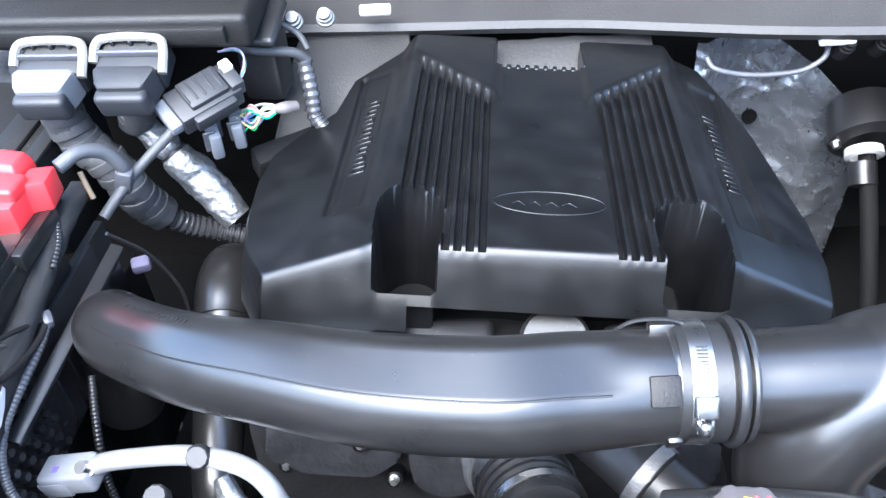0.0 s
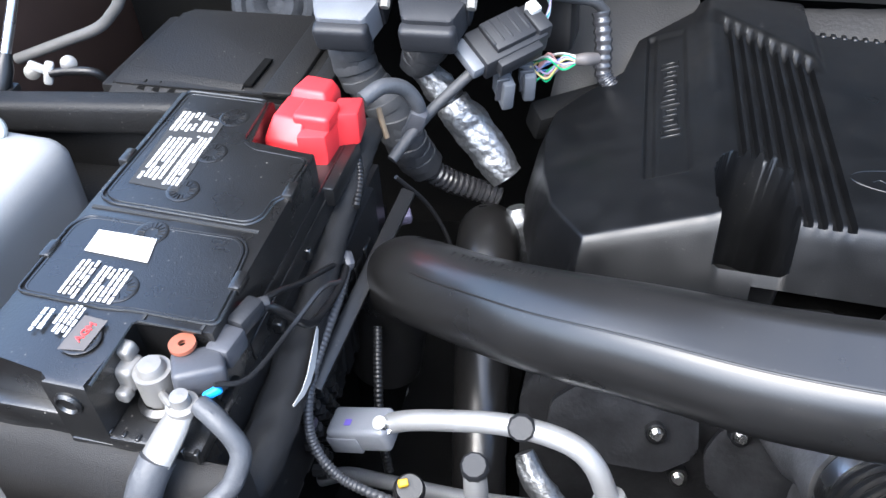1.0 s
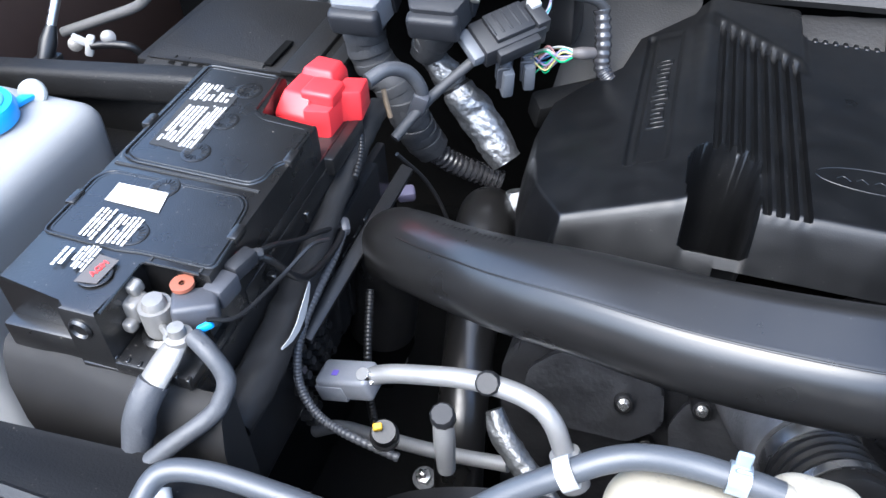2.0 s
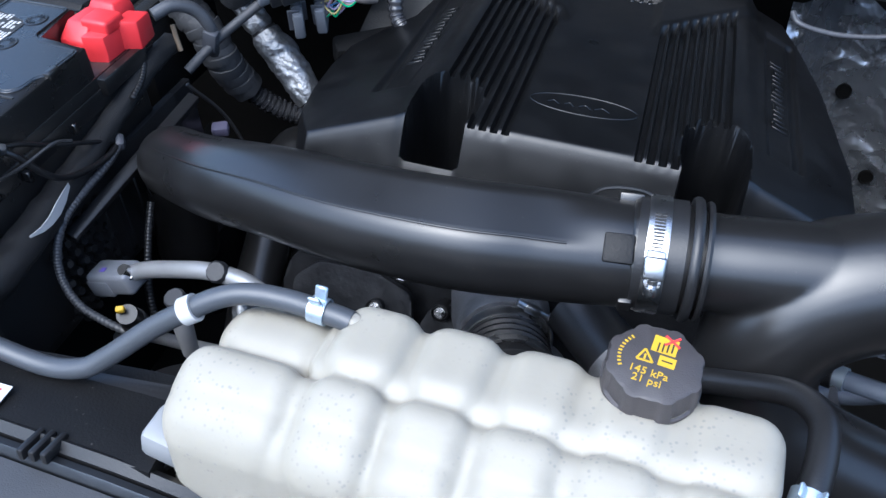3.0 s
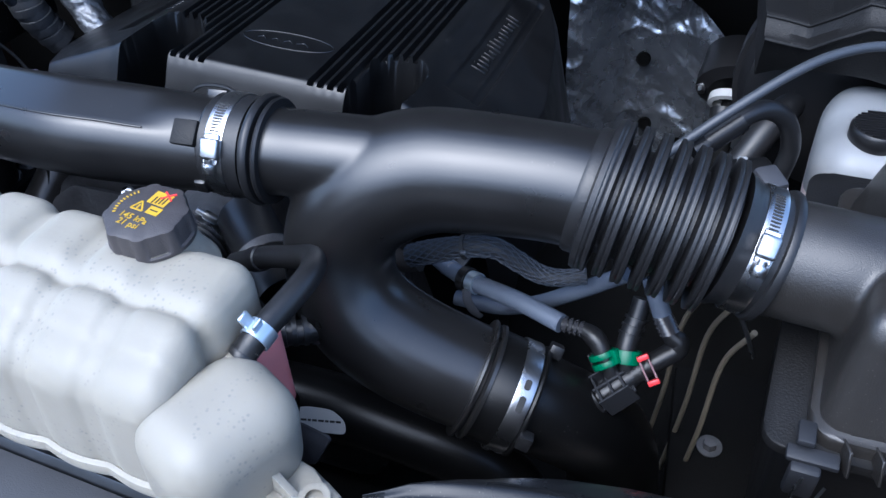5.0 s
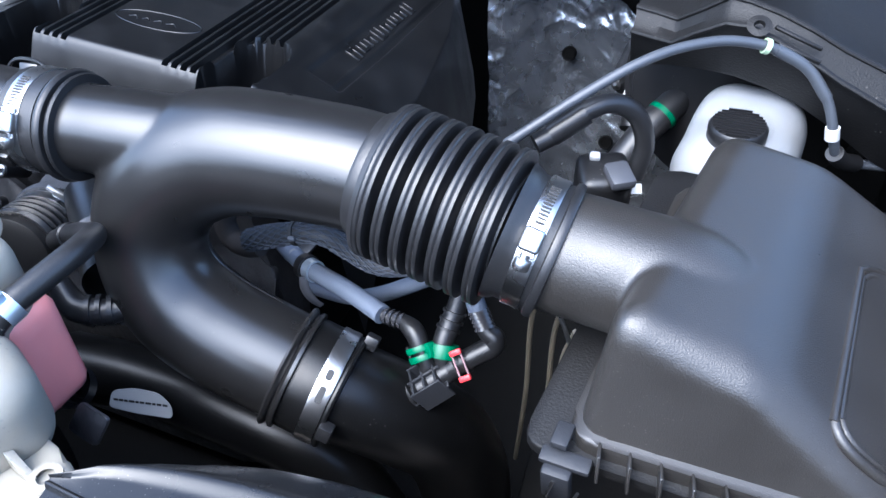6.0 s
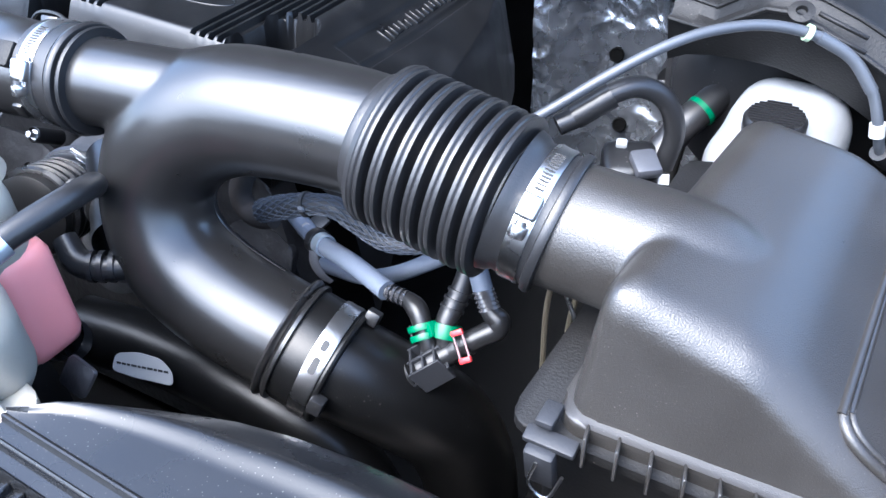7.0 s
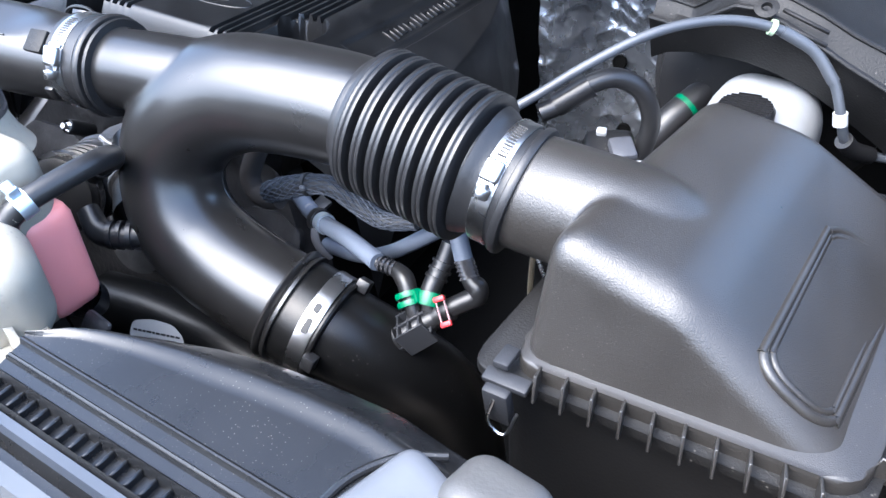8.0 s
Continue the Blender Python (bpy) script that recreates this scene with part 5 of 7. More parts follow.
# ---- behind the battery ----
_fb = thing("fuse_box", (-0.55, 0.76, 1.0), "black lidded fuse box behind the battery", "fuse box")
part("body", box((0.26, 0.16, 0.12), pose(-0.553, 0.830, 0.965, 0, 0, -8), 0.006), LIDPLASTIC, _fb)
part("lid", prism(rounded_poly([(-0.118, -0.075), (0.13, -0.075), (0.13, 0.085), (-0.105, 0.085)], 0.010), 0.022, pose(-0.553, 0.828, 1.012, 2, -2, -8), 0.004), LIDPLASTIC, _fb)
_sl = bmesh.new()
_up = [_sl.verts.new(p) for p in ((-0.670, 0.796, 1.0345), (-0.520, 0.757, 1.0385), (-0.526, 0.742, 1.0260), (-0.678, 0.757, 1.0220))]
_lo = [_sl.verts.new((v.co.x, v.co.y, 1.0)) for v in _up]
_sl.faces.new(_up)
_sl.faces.new(_lo[::-1])
for _k in range(4):
    _sl.faces.new((_lo[_k], _lo[(_k + 1) % 4], _up[(_k + 1) % 4], _up[_k]))
bmesh.ops.bevel(_sl, geom=_sl.edges[:], offset=0.002, segments=2, affect="EDGES", profile=0.5)
part("lid_slope", _sl, LIDPLASTIC, _fb)
for _x, _y in ((-0.640, 0.765), (-0.622, 0.762), (-0.603, 0.759)):
    part("notch", prism([(-0.005, -0.004), (0.005, -0.006), (0.003, 0.009)], 0.004, pose(_x, _y, 1.0235, 22, -2, -8)), HOLE, _fb, "dark triangular notch")
part("lid_slot", box((0.010, 0.052, 0.003), pose(-0.512, 0.780, 1.0375, 2, -2, -10), 0.0006, 1), HOLE, _fb, "dark slot in the lid")
part("lid_strip", box((0.034, 0.150, 0.008), pose(-0.470, 0.812, 1.039, 2, -2, -8), 0.003), LIDPLASTIC, _fb)
part("lid_strip", box((0.020, 0.150, 0.006), pose(-0.433, 0.806, 1.038, 2, -2, -8), 0.002), LIDPLASTIC, _fb)
_rl = thing("fender_rail", (-0.70, 0.67, 1.05), "black plastic rail along the inner fender", "rail")
part("beam", box((0.36, 0.03, 0.035), pose(-0.70, 0.668, 1.055, 0, -4, -4), 0.008, 3), LIDPLASTIC, _rl)
part("shelf", box((0.36, 0.16, 0.008), pose(-0.72, 0.60, 0.985, 0, 0, -4), 0.003), LIDPLASTIC, _rl)
part("back_wall", box((0.36, 0.010, 0.09), pose(-0.70, 0.68, 1.01, 0, 0, -4), 0.003), LIDPLASTIC, _rl)
_hp = thing("gas_strut", (-0.80, 0.72, 1.10), "bright steel gas strut of the hood", "gas strut")
part("rod", sweep([(-0.758, 0.72, 1.0707), (-0.7457, 0.76, 1.126), (-0.645, 1.075, 1.56)], per=4, seg=16, radius=0.0055), STEEL, _hp)
part("ball_socket", lathe([(0, -0.012), (0.009, -0.012), (0.010, 0.012), (0.006, 0.03), (0, 0.03)], axis_frame((-0.7605, 0.712, 1.059), (-0.7457, 0.76, 1.126)), 20), BLACK, _hp)
part("bracket", box((0.03, 0.03, 0.012), pose(-0.763, 0.708, 1.048, 0, 0, 0), 0.004), BLACK, _hp)
cable("washer_line", [(-0.83, 0.835, 1.012), (-0.7674, 0.84, 1.033), (-0.7167, 0.84, 1.0522), (-0.692, 0.84, 1.072), (-0.6792, 0.84, 1.0872), (-0.668, 0.85, 1.115)], 0.0065, mat("washer_line_grey", (0.085, 0.083, 0.08), 0.5, bump=0.2), "grey washer line along the fender")
_wp = thing("line_clip", (-0.79, 0.78, 1.05), "white plastic line clip on the fender", "clip")
part("clip", box((0.010, 0.012, 0.026), pose(-0.755, 0.780, 1.029, 0, 20, 20), 0.003), WHITE, _wp)
part("wing", box((0.026, 0.008, 0.008), pose(-0.762, 0.778, 1.036, 0, 35, 20), 0.002), WHITE, _wp)
part("stem", sweep([(-0.752, 0.778, 1.030), (-0.730, 0.782, 1.031), (-0.705, 0.786, 1.028), (-0.698, 0.792, 1.015)], per=5, seg=10, radius=0.0050), BLACK, _wp)
for _x, _z in ((-0.779, 1.026), (-0.731, 1.038)):
    part("washer", lathe([(0, 0.004), (0.005, 0.004), (0.009, 0.001), (0.009, -0.001)], axis_frame((_x, 0.786, _z), (_x + 0.3, 0.30, _z + 0.25)), 20), LEAD, _wp, "dull grey round washer")
DISC = mat("grey_felt", (0.032, 0.035, 0.041), 0.9, bump=0.8, scale=300, spec=0.1, vary=0.35, spread=60)
_dc = thing("felt_roll", (-0.50, 0.93, 1.05), "grey felt insulation roll standing on the inner fender", "insulation roll")
part("roll", lathe([(0, 0.002), (0.010, 0.004), (0.016, 0.012), (0.026, 0.017), (0.034, 0.012), (0.037, 0.008), (0.042, 0.013), (0.050, 0.012), (0.056, 0.004), (0.058, -0.01), (0.058, -0.05)], axis_frame((-0.565, 1.005, 1.00), (-0.46, 0.45, 1.36)), 44), DISC, _dc)

# control module with two lever connectors
_pc = thing("control_module", (-0.36, 0.86, 1.12), "black control module box with two lever connectors", "control module")
part("housing", box((0.30, 0.17, 0.04), pose(-0.335, 0.905, 1.145, 4, 0, -4), 0.008, 3), LIDPLASTIC, _pc)
part("housing_ridge", box((0.26, 0.012, 0.02), pose(-0.345, 0.818, 1.140, 4, 0, -4), 0.003), LIDPLASTIC, _pc)
for _x in (-0.403, -0.318):
    _m = pose(_x, 0.806, 1.112, 18, 0, -4)
    _cn = part("connector", box((0.072, 0.046, 0.034), _m, 0.006, 2), CONNDARK, _pc)
    part("window", box((0.060, 0.020, 0.006), _m @ Matrix.Translation((0, 0.010, 0.0165)), 0.001, 1), INK, _cn)
    part("bridge", box((0.070, 0.005, 0.010), _m @ Matrix.Translation((0, -0.003, 0.019)), 0.002), CONN, _cn)
    part("collar", box((0.056, 0.018, 0.030), _m @ Matrix.Translation((0, -0.054, 0.002)), 0.006, 3), CONNDARK, _cn)
    part("connector_nose", prism(rounded_poly([(-0.034, 0), (0.034, 0), (0.024, -0.030), (-0.024, -0.030)], 0.006), 0.034, _m @ Matrix.Translation((0, -0.022, -0.012)), 0.003), PALECONN if _x < -0.35 else CONNDARK, _cn)
    _lev = sweep([(*(_m @ Vector(p)), 0.0050) for p in ((-0.038, -0.012, 0.016), (-0.037, 0.004, 0.023), (-0.029, 0.012, 0.026), (0.0, 0.013, 0.028), (0.029, 0.012, 0.026), (0.037, 0.002, 0.023), (0.038, -0.024, 0.012))], per=5, seg=8)
    part("lever", _lev, PALELEVER, _cn, "white locking lever")
    for _k in range(3):
        part("pin_rib", box((0.004, 0.010, 0.012), _m @ Matrix.Translation((-0.02 + 0.02 * _k, 0.012, 0.020)), 0.001, 1), BLACK, _cn)
_gk = thing("grommet", (-0.218, 0.863, 1.13), "black bracket with a white push fastener", "bracket")
part("plate", box((0.09, 0.07, 0.014), pose(-0.215, 0.885, 1.115, 20, 0, -10), 0.008, 3), BLACK, _gk)
part("fastener", lathe([(0, 0.010), (0.010, 0.009), (0.013, 0.004), (0.013, 0)], pose(-0.218, 0.866, 1.128, 30, 0, 0), 24), WHITE, _gk)
part("foot", box((0.05, 0.05, 0.10), pose(-0.205, 0.905, 1.06, 0, 0, -10), 0.008), BLACK, _gk)

# harness trunks
def harness(pts, r, label):
    c = thing("wiring_harness", pts[0], label, "wiring harness", "harness trunks")
    part("trunk", sweep(pts, per=8, seg=20, radius=r, wobble=0.12), TAPE, c)
    rows = curve_points([(*p, 0) for p in pts], 8)
    for i in range(3, len(rows) - 2, 4):
        m = axis_frame(rows[i][:3], rows[i + 1][:3])
        part("tape_wrap", lathe([(r * 0.98, -0.006), (r * 1.05, -0.005), (r * 1.07, 0.001), (r * 1.04, 0.006), (r * 0.97, 0.007)], m @ Matrix.Rotation(radians(12), 4, "X"), 24), TAPE, c)
    return c


harness([(-0.403, 0.785, 1.10), (-0.410, 0.790, 1.06), (-0.400, 0.790, 1.025), (-0.376, 0.782, 1.0), (-0.362, 0.780, 0.965), (-0.355, 0.79, 0.935), (-0.345, 0.80, 0.91)], 0.0225, "thick black tape-wrapped wiring harness")
harness([(-0.318, 0.788, 1.10), (-0.325, 0.80, 1.07), (-0.340, 0.815, 1.045), (-0.348, 0.825, 1.028)], 0.0195, "black tape-wrapped harness branch")
conduit("corrugated_conduit", [(-0.345, 0.803, 0.905), (-0.322, 0.815, 0.877), (-0.292, 0.825, 0.857), (-0.262, 0.828, 0.843)], 0.0150, "shiny corrugated harness conduit entering the engine", GLOSSCOND, 0.008)
_fs = thing("foil_sleeve", (-0.29, 0.80, 0.96), "crinkled silver foil sleeve on the harness", "heat sleeve")
part("upper_wrap", sweep([(-0.350, 0.828, 1.028, 0.012), (-0.335, 0.823, 1.012, 0.016), (-0.320, 0.817, 0.996, 0.018), (-0.313, 0.8145, 0.988, 0.014)], per=16, seg=40, wobble=0.16, crinkle=0.11), SLEEVE, _fs)
part("lower_wrap", sweep([(-0.312, 0.814, 0.987, 0.0185), (-0.306, 0.811, 0.979, 0.0210), (-0.289, 0.805, 0.961, 0.0222), (-0.268, 0.793, 0.938, 0.0215), (-0.252, 0.782, 0.919, 0.0190), (-0.247, 0.779, 0.913, 0.0180)], per=16, seg=56, wobble=0.14, crinkle=0.11), SLEEVE, _fs)
part("tie_band", lathe([(0.0150, -0.003), (0.0170, -0.003), (0.0170, 0.003), (0.0150, 0.003)], axis_frame((-0.3125, 0.8142, 0.9875), (-0.306, 0.811, 0.979)), 24), BLACK, _fs)
cable("starter_cable", [(-0.372, 0.672, 1.078), (-0.355, 0.690, 1.082), (-0.338, 0.705, 1.070), (-0.328, 0.712, 1.045), (-0.335, 0.72, 1.02), (-0.345, 0.735, 1.0)], 0.0075, CABLETAPE, "grey cable from the red terminal cover")
cable("harness_branch", [(-0.352, 0.68, 1.005), (-0.335, 0.705, 1.02), (-0.315, 0.73, 1.035), (-0.285, 0.755, 1.055), (-0.268, 0.765, 1.066)], 0.0056, TAPE, "black taped harness branch", wobble=0.1)
_tp = thing("tape_flag", (-0.333, 0.712, 1.03), "grey tape flag round the cables", "tape")
part("wrap", box((0.018, 0.014, 0.030), pose(-0.331, 0.711, 1.030, 10, 20, 0), 0.004), CONN, _tp)
cable("thin_wire", [(-0.345, 0.66, 1.0), (-0.32, 0.68, 0.95), (-0.30, 0.68, 0.90), (-0.295, 0.67, 0.86)], 0.0022, BLACK, "thin black wire hanging down", seg=8)
cable("thin_wire", [(-0.362, 0.690, 1.058), (-0.359, 0.686, 1.045), (-0.355, 0.682, 1.030)], 0.0028, mat("brass_wire", (0.153, 0.1105, 0.068), 0.5), "short brown wire end", seg=8)
_mf = thing("multi_connector", (-0.251, 0.79, 1.075), "grey multi-pin connector with loose coloured wires", "connector")
_m = pose(-0.250, 0.788, 1.076, 22, -8, 38)
part("body", box((0.074, 0.044, 0.026), _m, 0.003, 2), CONNDARK, _mf)
part("cover_plate", box((0.046, 0.036, 0.008), _m @ Matrix.Translation((0.002, 0.002, 0.015)), 0.002), CONNDARK, _mf)
for _k in range(5):
    part("rib", box((0.003, 0.028, 0.004), _m @ Matrix.Translation((-0.020 + 0.010 * _k, 0.004, 0.018)), 0.001, 1), CONNDARK, _mf)
part("end_block", box((0.016, 0.030, 0.020), _m @ Matrix.Translation((0.034, -0.004, 0.010)), 0.002), CONNDARK, _mf)
part("side_block", box((0.050, 0.010, 0.018), _m @ Matrix.Translation((0.0, -0.025, 0.002)), 0.002), CONNDARK, _mf)
part("latch", box((0.014, 0.042, 0.014), _m @ Matrix.Translation((-0.043, 0.002, 0.0)), 0.003), PALECONN, _mf, "pale grey latch")
for _lx, _ly, _lz, _rz in ((-0.252, 0.789, 1.024, 24), (-0.229, 0.810, 1.022, 14)):
    part("latch", box((0.013, 0.036, 0.036), pose(_lx, _ly, _lz, 14, 0, _rz), 0.003), PALECONN, _mf, "pale grey latch")
    for _k in range(3):
        part("latch_rib", box((0.0145, 0.003, 0.030), pose(_lx, _ly - 0.012 + 0.012 * _k, _lz + 0.004, 14, 0, _rz), 0.001, 1), CONN, _mf)
part("lock", box((0.012, 0.014, 0.014), _m @ Matrix.Translation((0.036, 0.008, 0.018)), 0.002), WHITE, _mf)
_rng = random.Random(5)
for _k in range(16):
    _w = 0.012 * (_rng.random() - 0.5)
    _pts = [(-0.224 + _rng.uniform(-0.002, 0.002), 0.812 + _rng.uniform(-0.012, 0.012), 1.026 + _rng.uniform(-0.012, 0.014)),
            (-0.208, 0.812 + _w * 2.2, 1.036 + _rng.uniform(-0.014, 0.018)), (-0.192, 0.809 + _w, 1.043 + _rng.uniform(-0.008, 0.010)), (-0.176, 0.804 + _w * 0.4, 1.049 + _w * 0.3)]
    part("wire", sweep(_pts, per=6, seg=6, radius=0.0011), WIRES[_k % 6], _mf)
part("wire_end_wrap", sweep([(-0.180, 0.805, 1.048, 0.005), (-0.170, 0.806, 1.048, 0.007), (-0.158, 0.815, 1.044, 0.006)], per=4, seg=12), GREYLABEL, _mf)
for _k in range(5):
    _o = 0.0022 * _k
    part("wire", sweep([(-0.285, 0.765 + _o, 1.055), (-0.262, 0.768 + _o, 1.064), (-0.238, 0.782 + _o, 1.072), (-0.216, 0.805 + _o, 1.082), (-0.208, 0.828, 1.092 + _o), (-0.218, 0.845 - _o, 1.10 + _o), (-0.24, 0.845, 1.10)], per=6, seg=6, radius=0.0011), WIRES[(2, 1, 4, 0, 2)[_k]], _mf)
conduit("corrugated_conduit", [(-0.155, 0.885, 1.06), (-0.150, 0.87, 1.03), (-0.148, 0.86, 1.0), (-0.135, 0.85, 0.985)], 0.0105, "black corrugated conduit at the firewall", GLOSSCOND, 0.008)
cable("firewall_wire", [(-0.235, 0.86, 1.10), (-0.20, 0.87, 1.085), (-0.165, 0.88, 1.075), (-0.150, 0.885, 1.06)], 0.006, TAPE, "black wire loop to the firewall conduit")
cable("firewall_wire", [(-0.178, 0.905, 1.10), (-0.160, 0.905, 1.085), (-0.150, 0.895, 1.07)], 0.004, TAPE, "black wire by the cowl")
_bp = thing("heat_shield", (-0.13, 0.90, 0.96), "dull grey shield plate under the cowl", "heat shield")
part("plate", prism(rounded_poly([(-0.09, -0.10), (0.06, -0.04), (0.09, 0.10), (-0.06, 0.10)], 0.03), 0.006, pose(-0.12, 0.93, 0.985, 24, 0, 0), 0.002), mat("dull_shield", (0.014, 0.0135, 0.013), 0.6, metal=0.0, bump=0.4), _bp)
part("bracket", box((0.10, 0.03, 0.04), pose(-0.180, 0.845, 0.960, 20, 0, 30), 0.006), DARK, _bp)
for _x, _y in ((-0.128, 0.905), (-0.165, 0.900)):
    _bb = thing("cowl_bolt", (_x, _y, 1.10), "bright cowl bolt with a ribbed washer", "bolt", "cowl bolts")
    part("stud", lathe([(0, 0.018), (0.007, 0.018), (0.007, 0.012), (0.009, 0.011), (0.009, 0.006), (0.011, 0.005), (0.011, 0)], pose(_x, _y + 0.02, 1.092, 40, 0, 0), 18), CAST, _bb)
_wt2 = thing("cowl_clip", (-0.07, 0.975, 1.075), "white plastic cowl retaining clip", "clip")
part("clip", box((0.040, 0.014, 0.010), pose(-0.075, 0.985, 1.070, 25, 0, 0), 0.003), WHITE, _wt2)
_wt3 = thing("cowl_clip", (0.50, 0.955, 1.01), "white plastic cowl retaining clip", "clip")
part("clip", box((0.045, 0.020, 0.010), pose(0.500, 0.955, 1.016, 25, 0, 0), 0.003), WHITE, _wt3)
cable("cowl_wire", [(0.345, 0.965, 0.99), (0.353, 0.952, 0.982), (0.385, 0.948, 0.974), (0.422, 0.948, 0.971), (0.465, 0.95, 0.974), (0.491, 0.955, 0.988), (0.500, 0.97, 1.0)], 0.0035, CONN, "thin grey wire along the cowl lip", seg=10)
for _x, _z in ((0.517, 0.999), (0.563, 1.001)):
    _bb = thing("cowl_bolt", (_x, 0.955, _z), "dark cowl bolt with a ribbed washer", "bolt", "cowl bolts")
    part("stud", lathe([(0, 0.018), (0.007, 0.018), (0.007, 0.012), (0.009, 0.011), (0.009, 0.006), (0.011, 0.005), (0.011, -0.02)], pose(_x, 0.960, _z, 40, 0, 0), 18), DARK, _bb)


# ---- below the intake tube ----
_ac = thing("refrigerant_pipe", (-0.25, 0.42, 0.93), "bare aluminium refrigerant pipe with a black service cap", "pipe")
part("pipe", sweep([(-0.322, 0.433, 0.918), (-0.300, 0.432, 0.928), (-0.268, 0.428, 0.938), (-0.225, 0.420, 0.951), (-0.190, 0.411, 0.956), (-0.165, 0.402, 0.954), (-0.150, 0.394, 0.942), (-0.140, 0.386, 0.920), (-0.130, 0.378, 0.895)], per=8, seg=24, radius=0.0088), ALU, _ac)
_m = pose(-0.337, 0.433, 0.912, 0, -16, -8)
part("end_block", box((0.056, 0.030, 0.026), _m @ Matrix.Translation((-0.004, 0, -0.002)), 0.005, 3), ALUBLOCK, _ac)
part("block_step", box((0.030, 0.032, 0.020), _m @ Matrix.Translation((-0.018, 0, -0.006)), 0.002, 2), ALUBLOCK, _ac)
part("paint_mark", box((0.006, 0.006, 0.0006), _m @ Matrix.Translation((-0.012, -0.004, 0.0115)), 0), mat("violet_paint", (0.12, 0.08, 0.4), 0.5), _ac, "violet paint dot")
part("block_bolt", lathe([(0, 0.008), (0.006, 0.008), (0.0075, 0.0), (0.0095, 0.0), (0.0095, -0.002)], pose(-0.322, 0.428, 0.924, 20, -10, 0), 16), STEEL, _ac)
_m = pose(-0.207, 0.412, 0.960, 40, 0, 0)
part("service_cap", lathe([(0, 0.008), (0.009, 0.008), (0.011, 0.005), (0.011, -0.002)], _m, 10), CONNDARK, _ac)
part("crimp", lathe([(0.0088, 0), (0.013, 0.001), (0.0135, 0.008), (0.011, 0.010), (0.0135, 0.012), (0.0135, 0.022), (0.011, 0.024), (0.013, 0.026), (0.013, 0.036), (0.009, 0.038)], axis_frame((-0.139, 0.385, 0.918), (-0.128, 0.376, 0.89)), 24), ALU, _ac)
_sp = thing("service_port", (-0.239, 0.381, 0.94), "black capped service port on a bright stem", "service port")
part("cap", lathe([(0, 0.018), (0.009, 0.018), (0.011, 0.015), (0.011, 0.004), (0.009, 0.0)], pose(-0.240, 0.386, 0.936, 20, 0, 0), 10), CONNDARK, _sp)
part("stem", sweep([(-0.240, 0.382, 0.938, 0.009), (-0.239, 0.378, 0.915, 0.0095), (-0.238, 0.375, 0.88, 0.008)], per=4, seg=18), ALU, _sp)
solo("refrigerant_line", sweep([(-0.41, 0.474, 0.755), (-0.38, 0.470, 0.775), (-0.34, 0.460, 0.785), (-0.26, 0.440, 0.803), (-0.19, 0.424, 0.825)], per=8, seg=16, radius=0.0075), ALU, "thin bare aluminium line over the fan shroud", "pipe")
_ps = thing("pressure_sensor", (-0.292, 0.375, 0.92), "black pressure switch with a brass tip", "sensor")
part("body", lathe([(0, 0.022), (0.010, 0.022), (0.011, 0.004), (0.013, 0.002), (0.013, -0.014), (0, -0.014)], pose(-0.292, 0.378, 0.912, 25, 10, 0), 20), BLACK, _ps)
part("tip", box((0.008, 0.006, 0.006), pose(-0.293, 0.368, 0.938, 20, 0, 20), 0.001, 1), YELLOW, _ps)
_cp = thing("charge_pipe", (-0.26, 0.62, 0.8), "dark glossy charge air pipe standing beside the engine", "charge pipe")
part("upper_elbow", sweep([(-0.268, 0.79, 0.72, 0.036), (-0.268, 0.785, 0.80, 0.036), (-0.267, 0.765, 0.838, 0.036), (-0.265, 0.72, 0.850, 0.036), (-0.263, 0.68, 0.838, 0.036)], per=8, seg=32), DUCT, _cp)
part("lower_pipe", sweep([(-0.263, 0.69, 0.842, 0.033), (-0.260, 0.62, 0.815, 0.030), (-0.256, 0.55, 0.792, 0.028), (-0.253, 0.50, 0.765, 0.027), (-0.25, 0.46, 0.70, 0.027), (-0.25, 0.45, 0.62, 0.027)], per=8, seg=32), DUCT, _cp)
solo("foil_sleeve", sweep([(-0.237, 0.776, 0.872, 0.010), (-0.234, 0.771, 0.858, 0.020), (-0.232, 0.766, 0.840, 0.0195), (-0.230, 0.762, 0.815, 0.016), (-0.228, 0.758, 0.77, 0.013)], per=12, seg=36, wobble=0.12, crinkle=0.11), SLEEVE, "small crinkled foil sleeve by the engine cover", "heat sleeve")
solo("foil_sleeve", sweep([(-0.205, 0.43, 0.90, 0.008), (-0.195, 0.415, 0.885, 0.011), (-0.17, 0.395, 0.865, 0.011), (-0.14, 0.37, 0.85, 0.008)], per=14, seg=32, wobble=0.15, crinkle=0.11), SLEEVE, "crinkled foil sleeve under the refrigerant pipe", "heat sleeve")


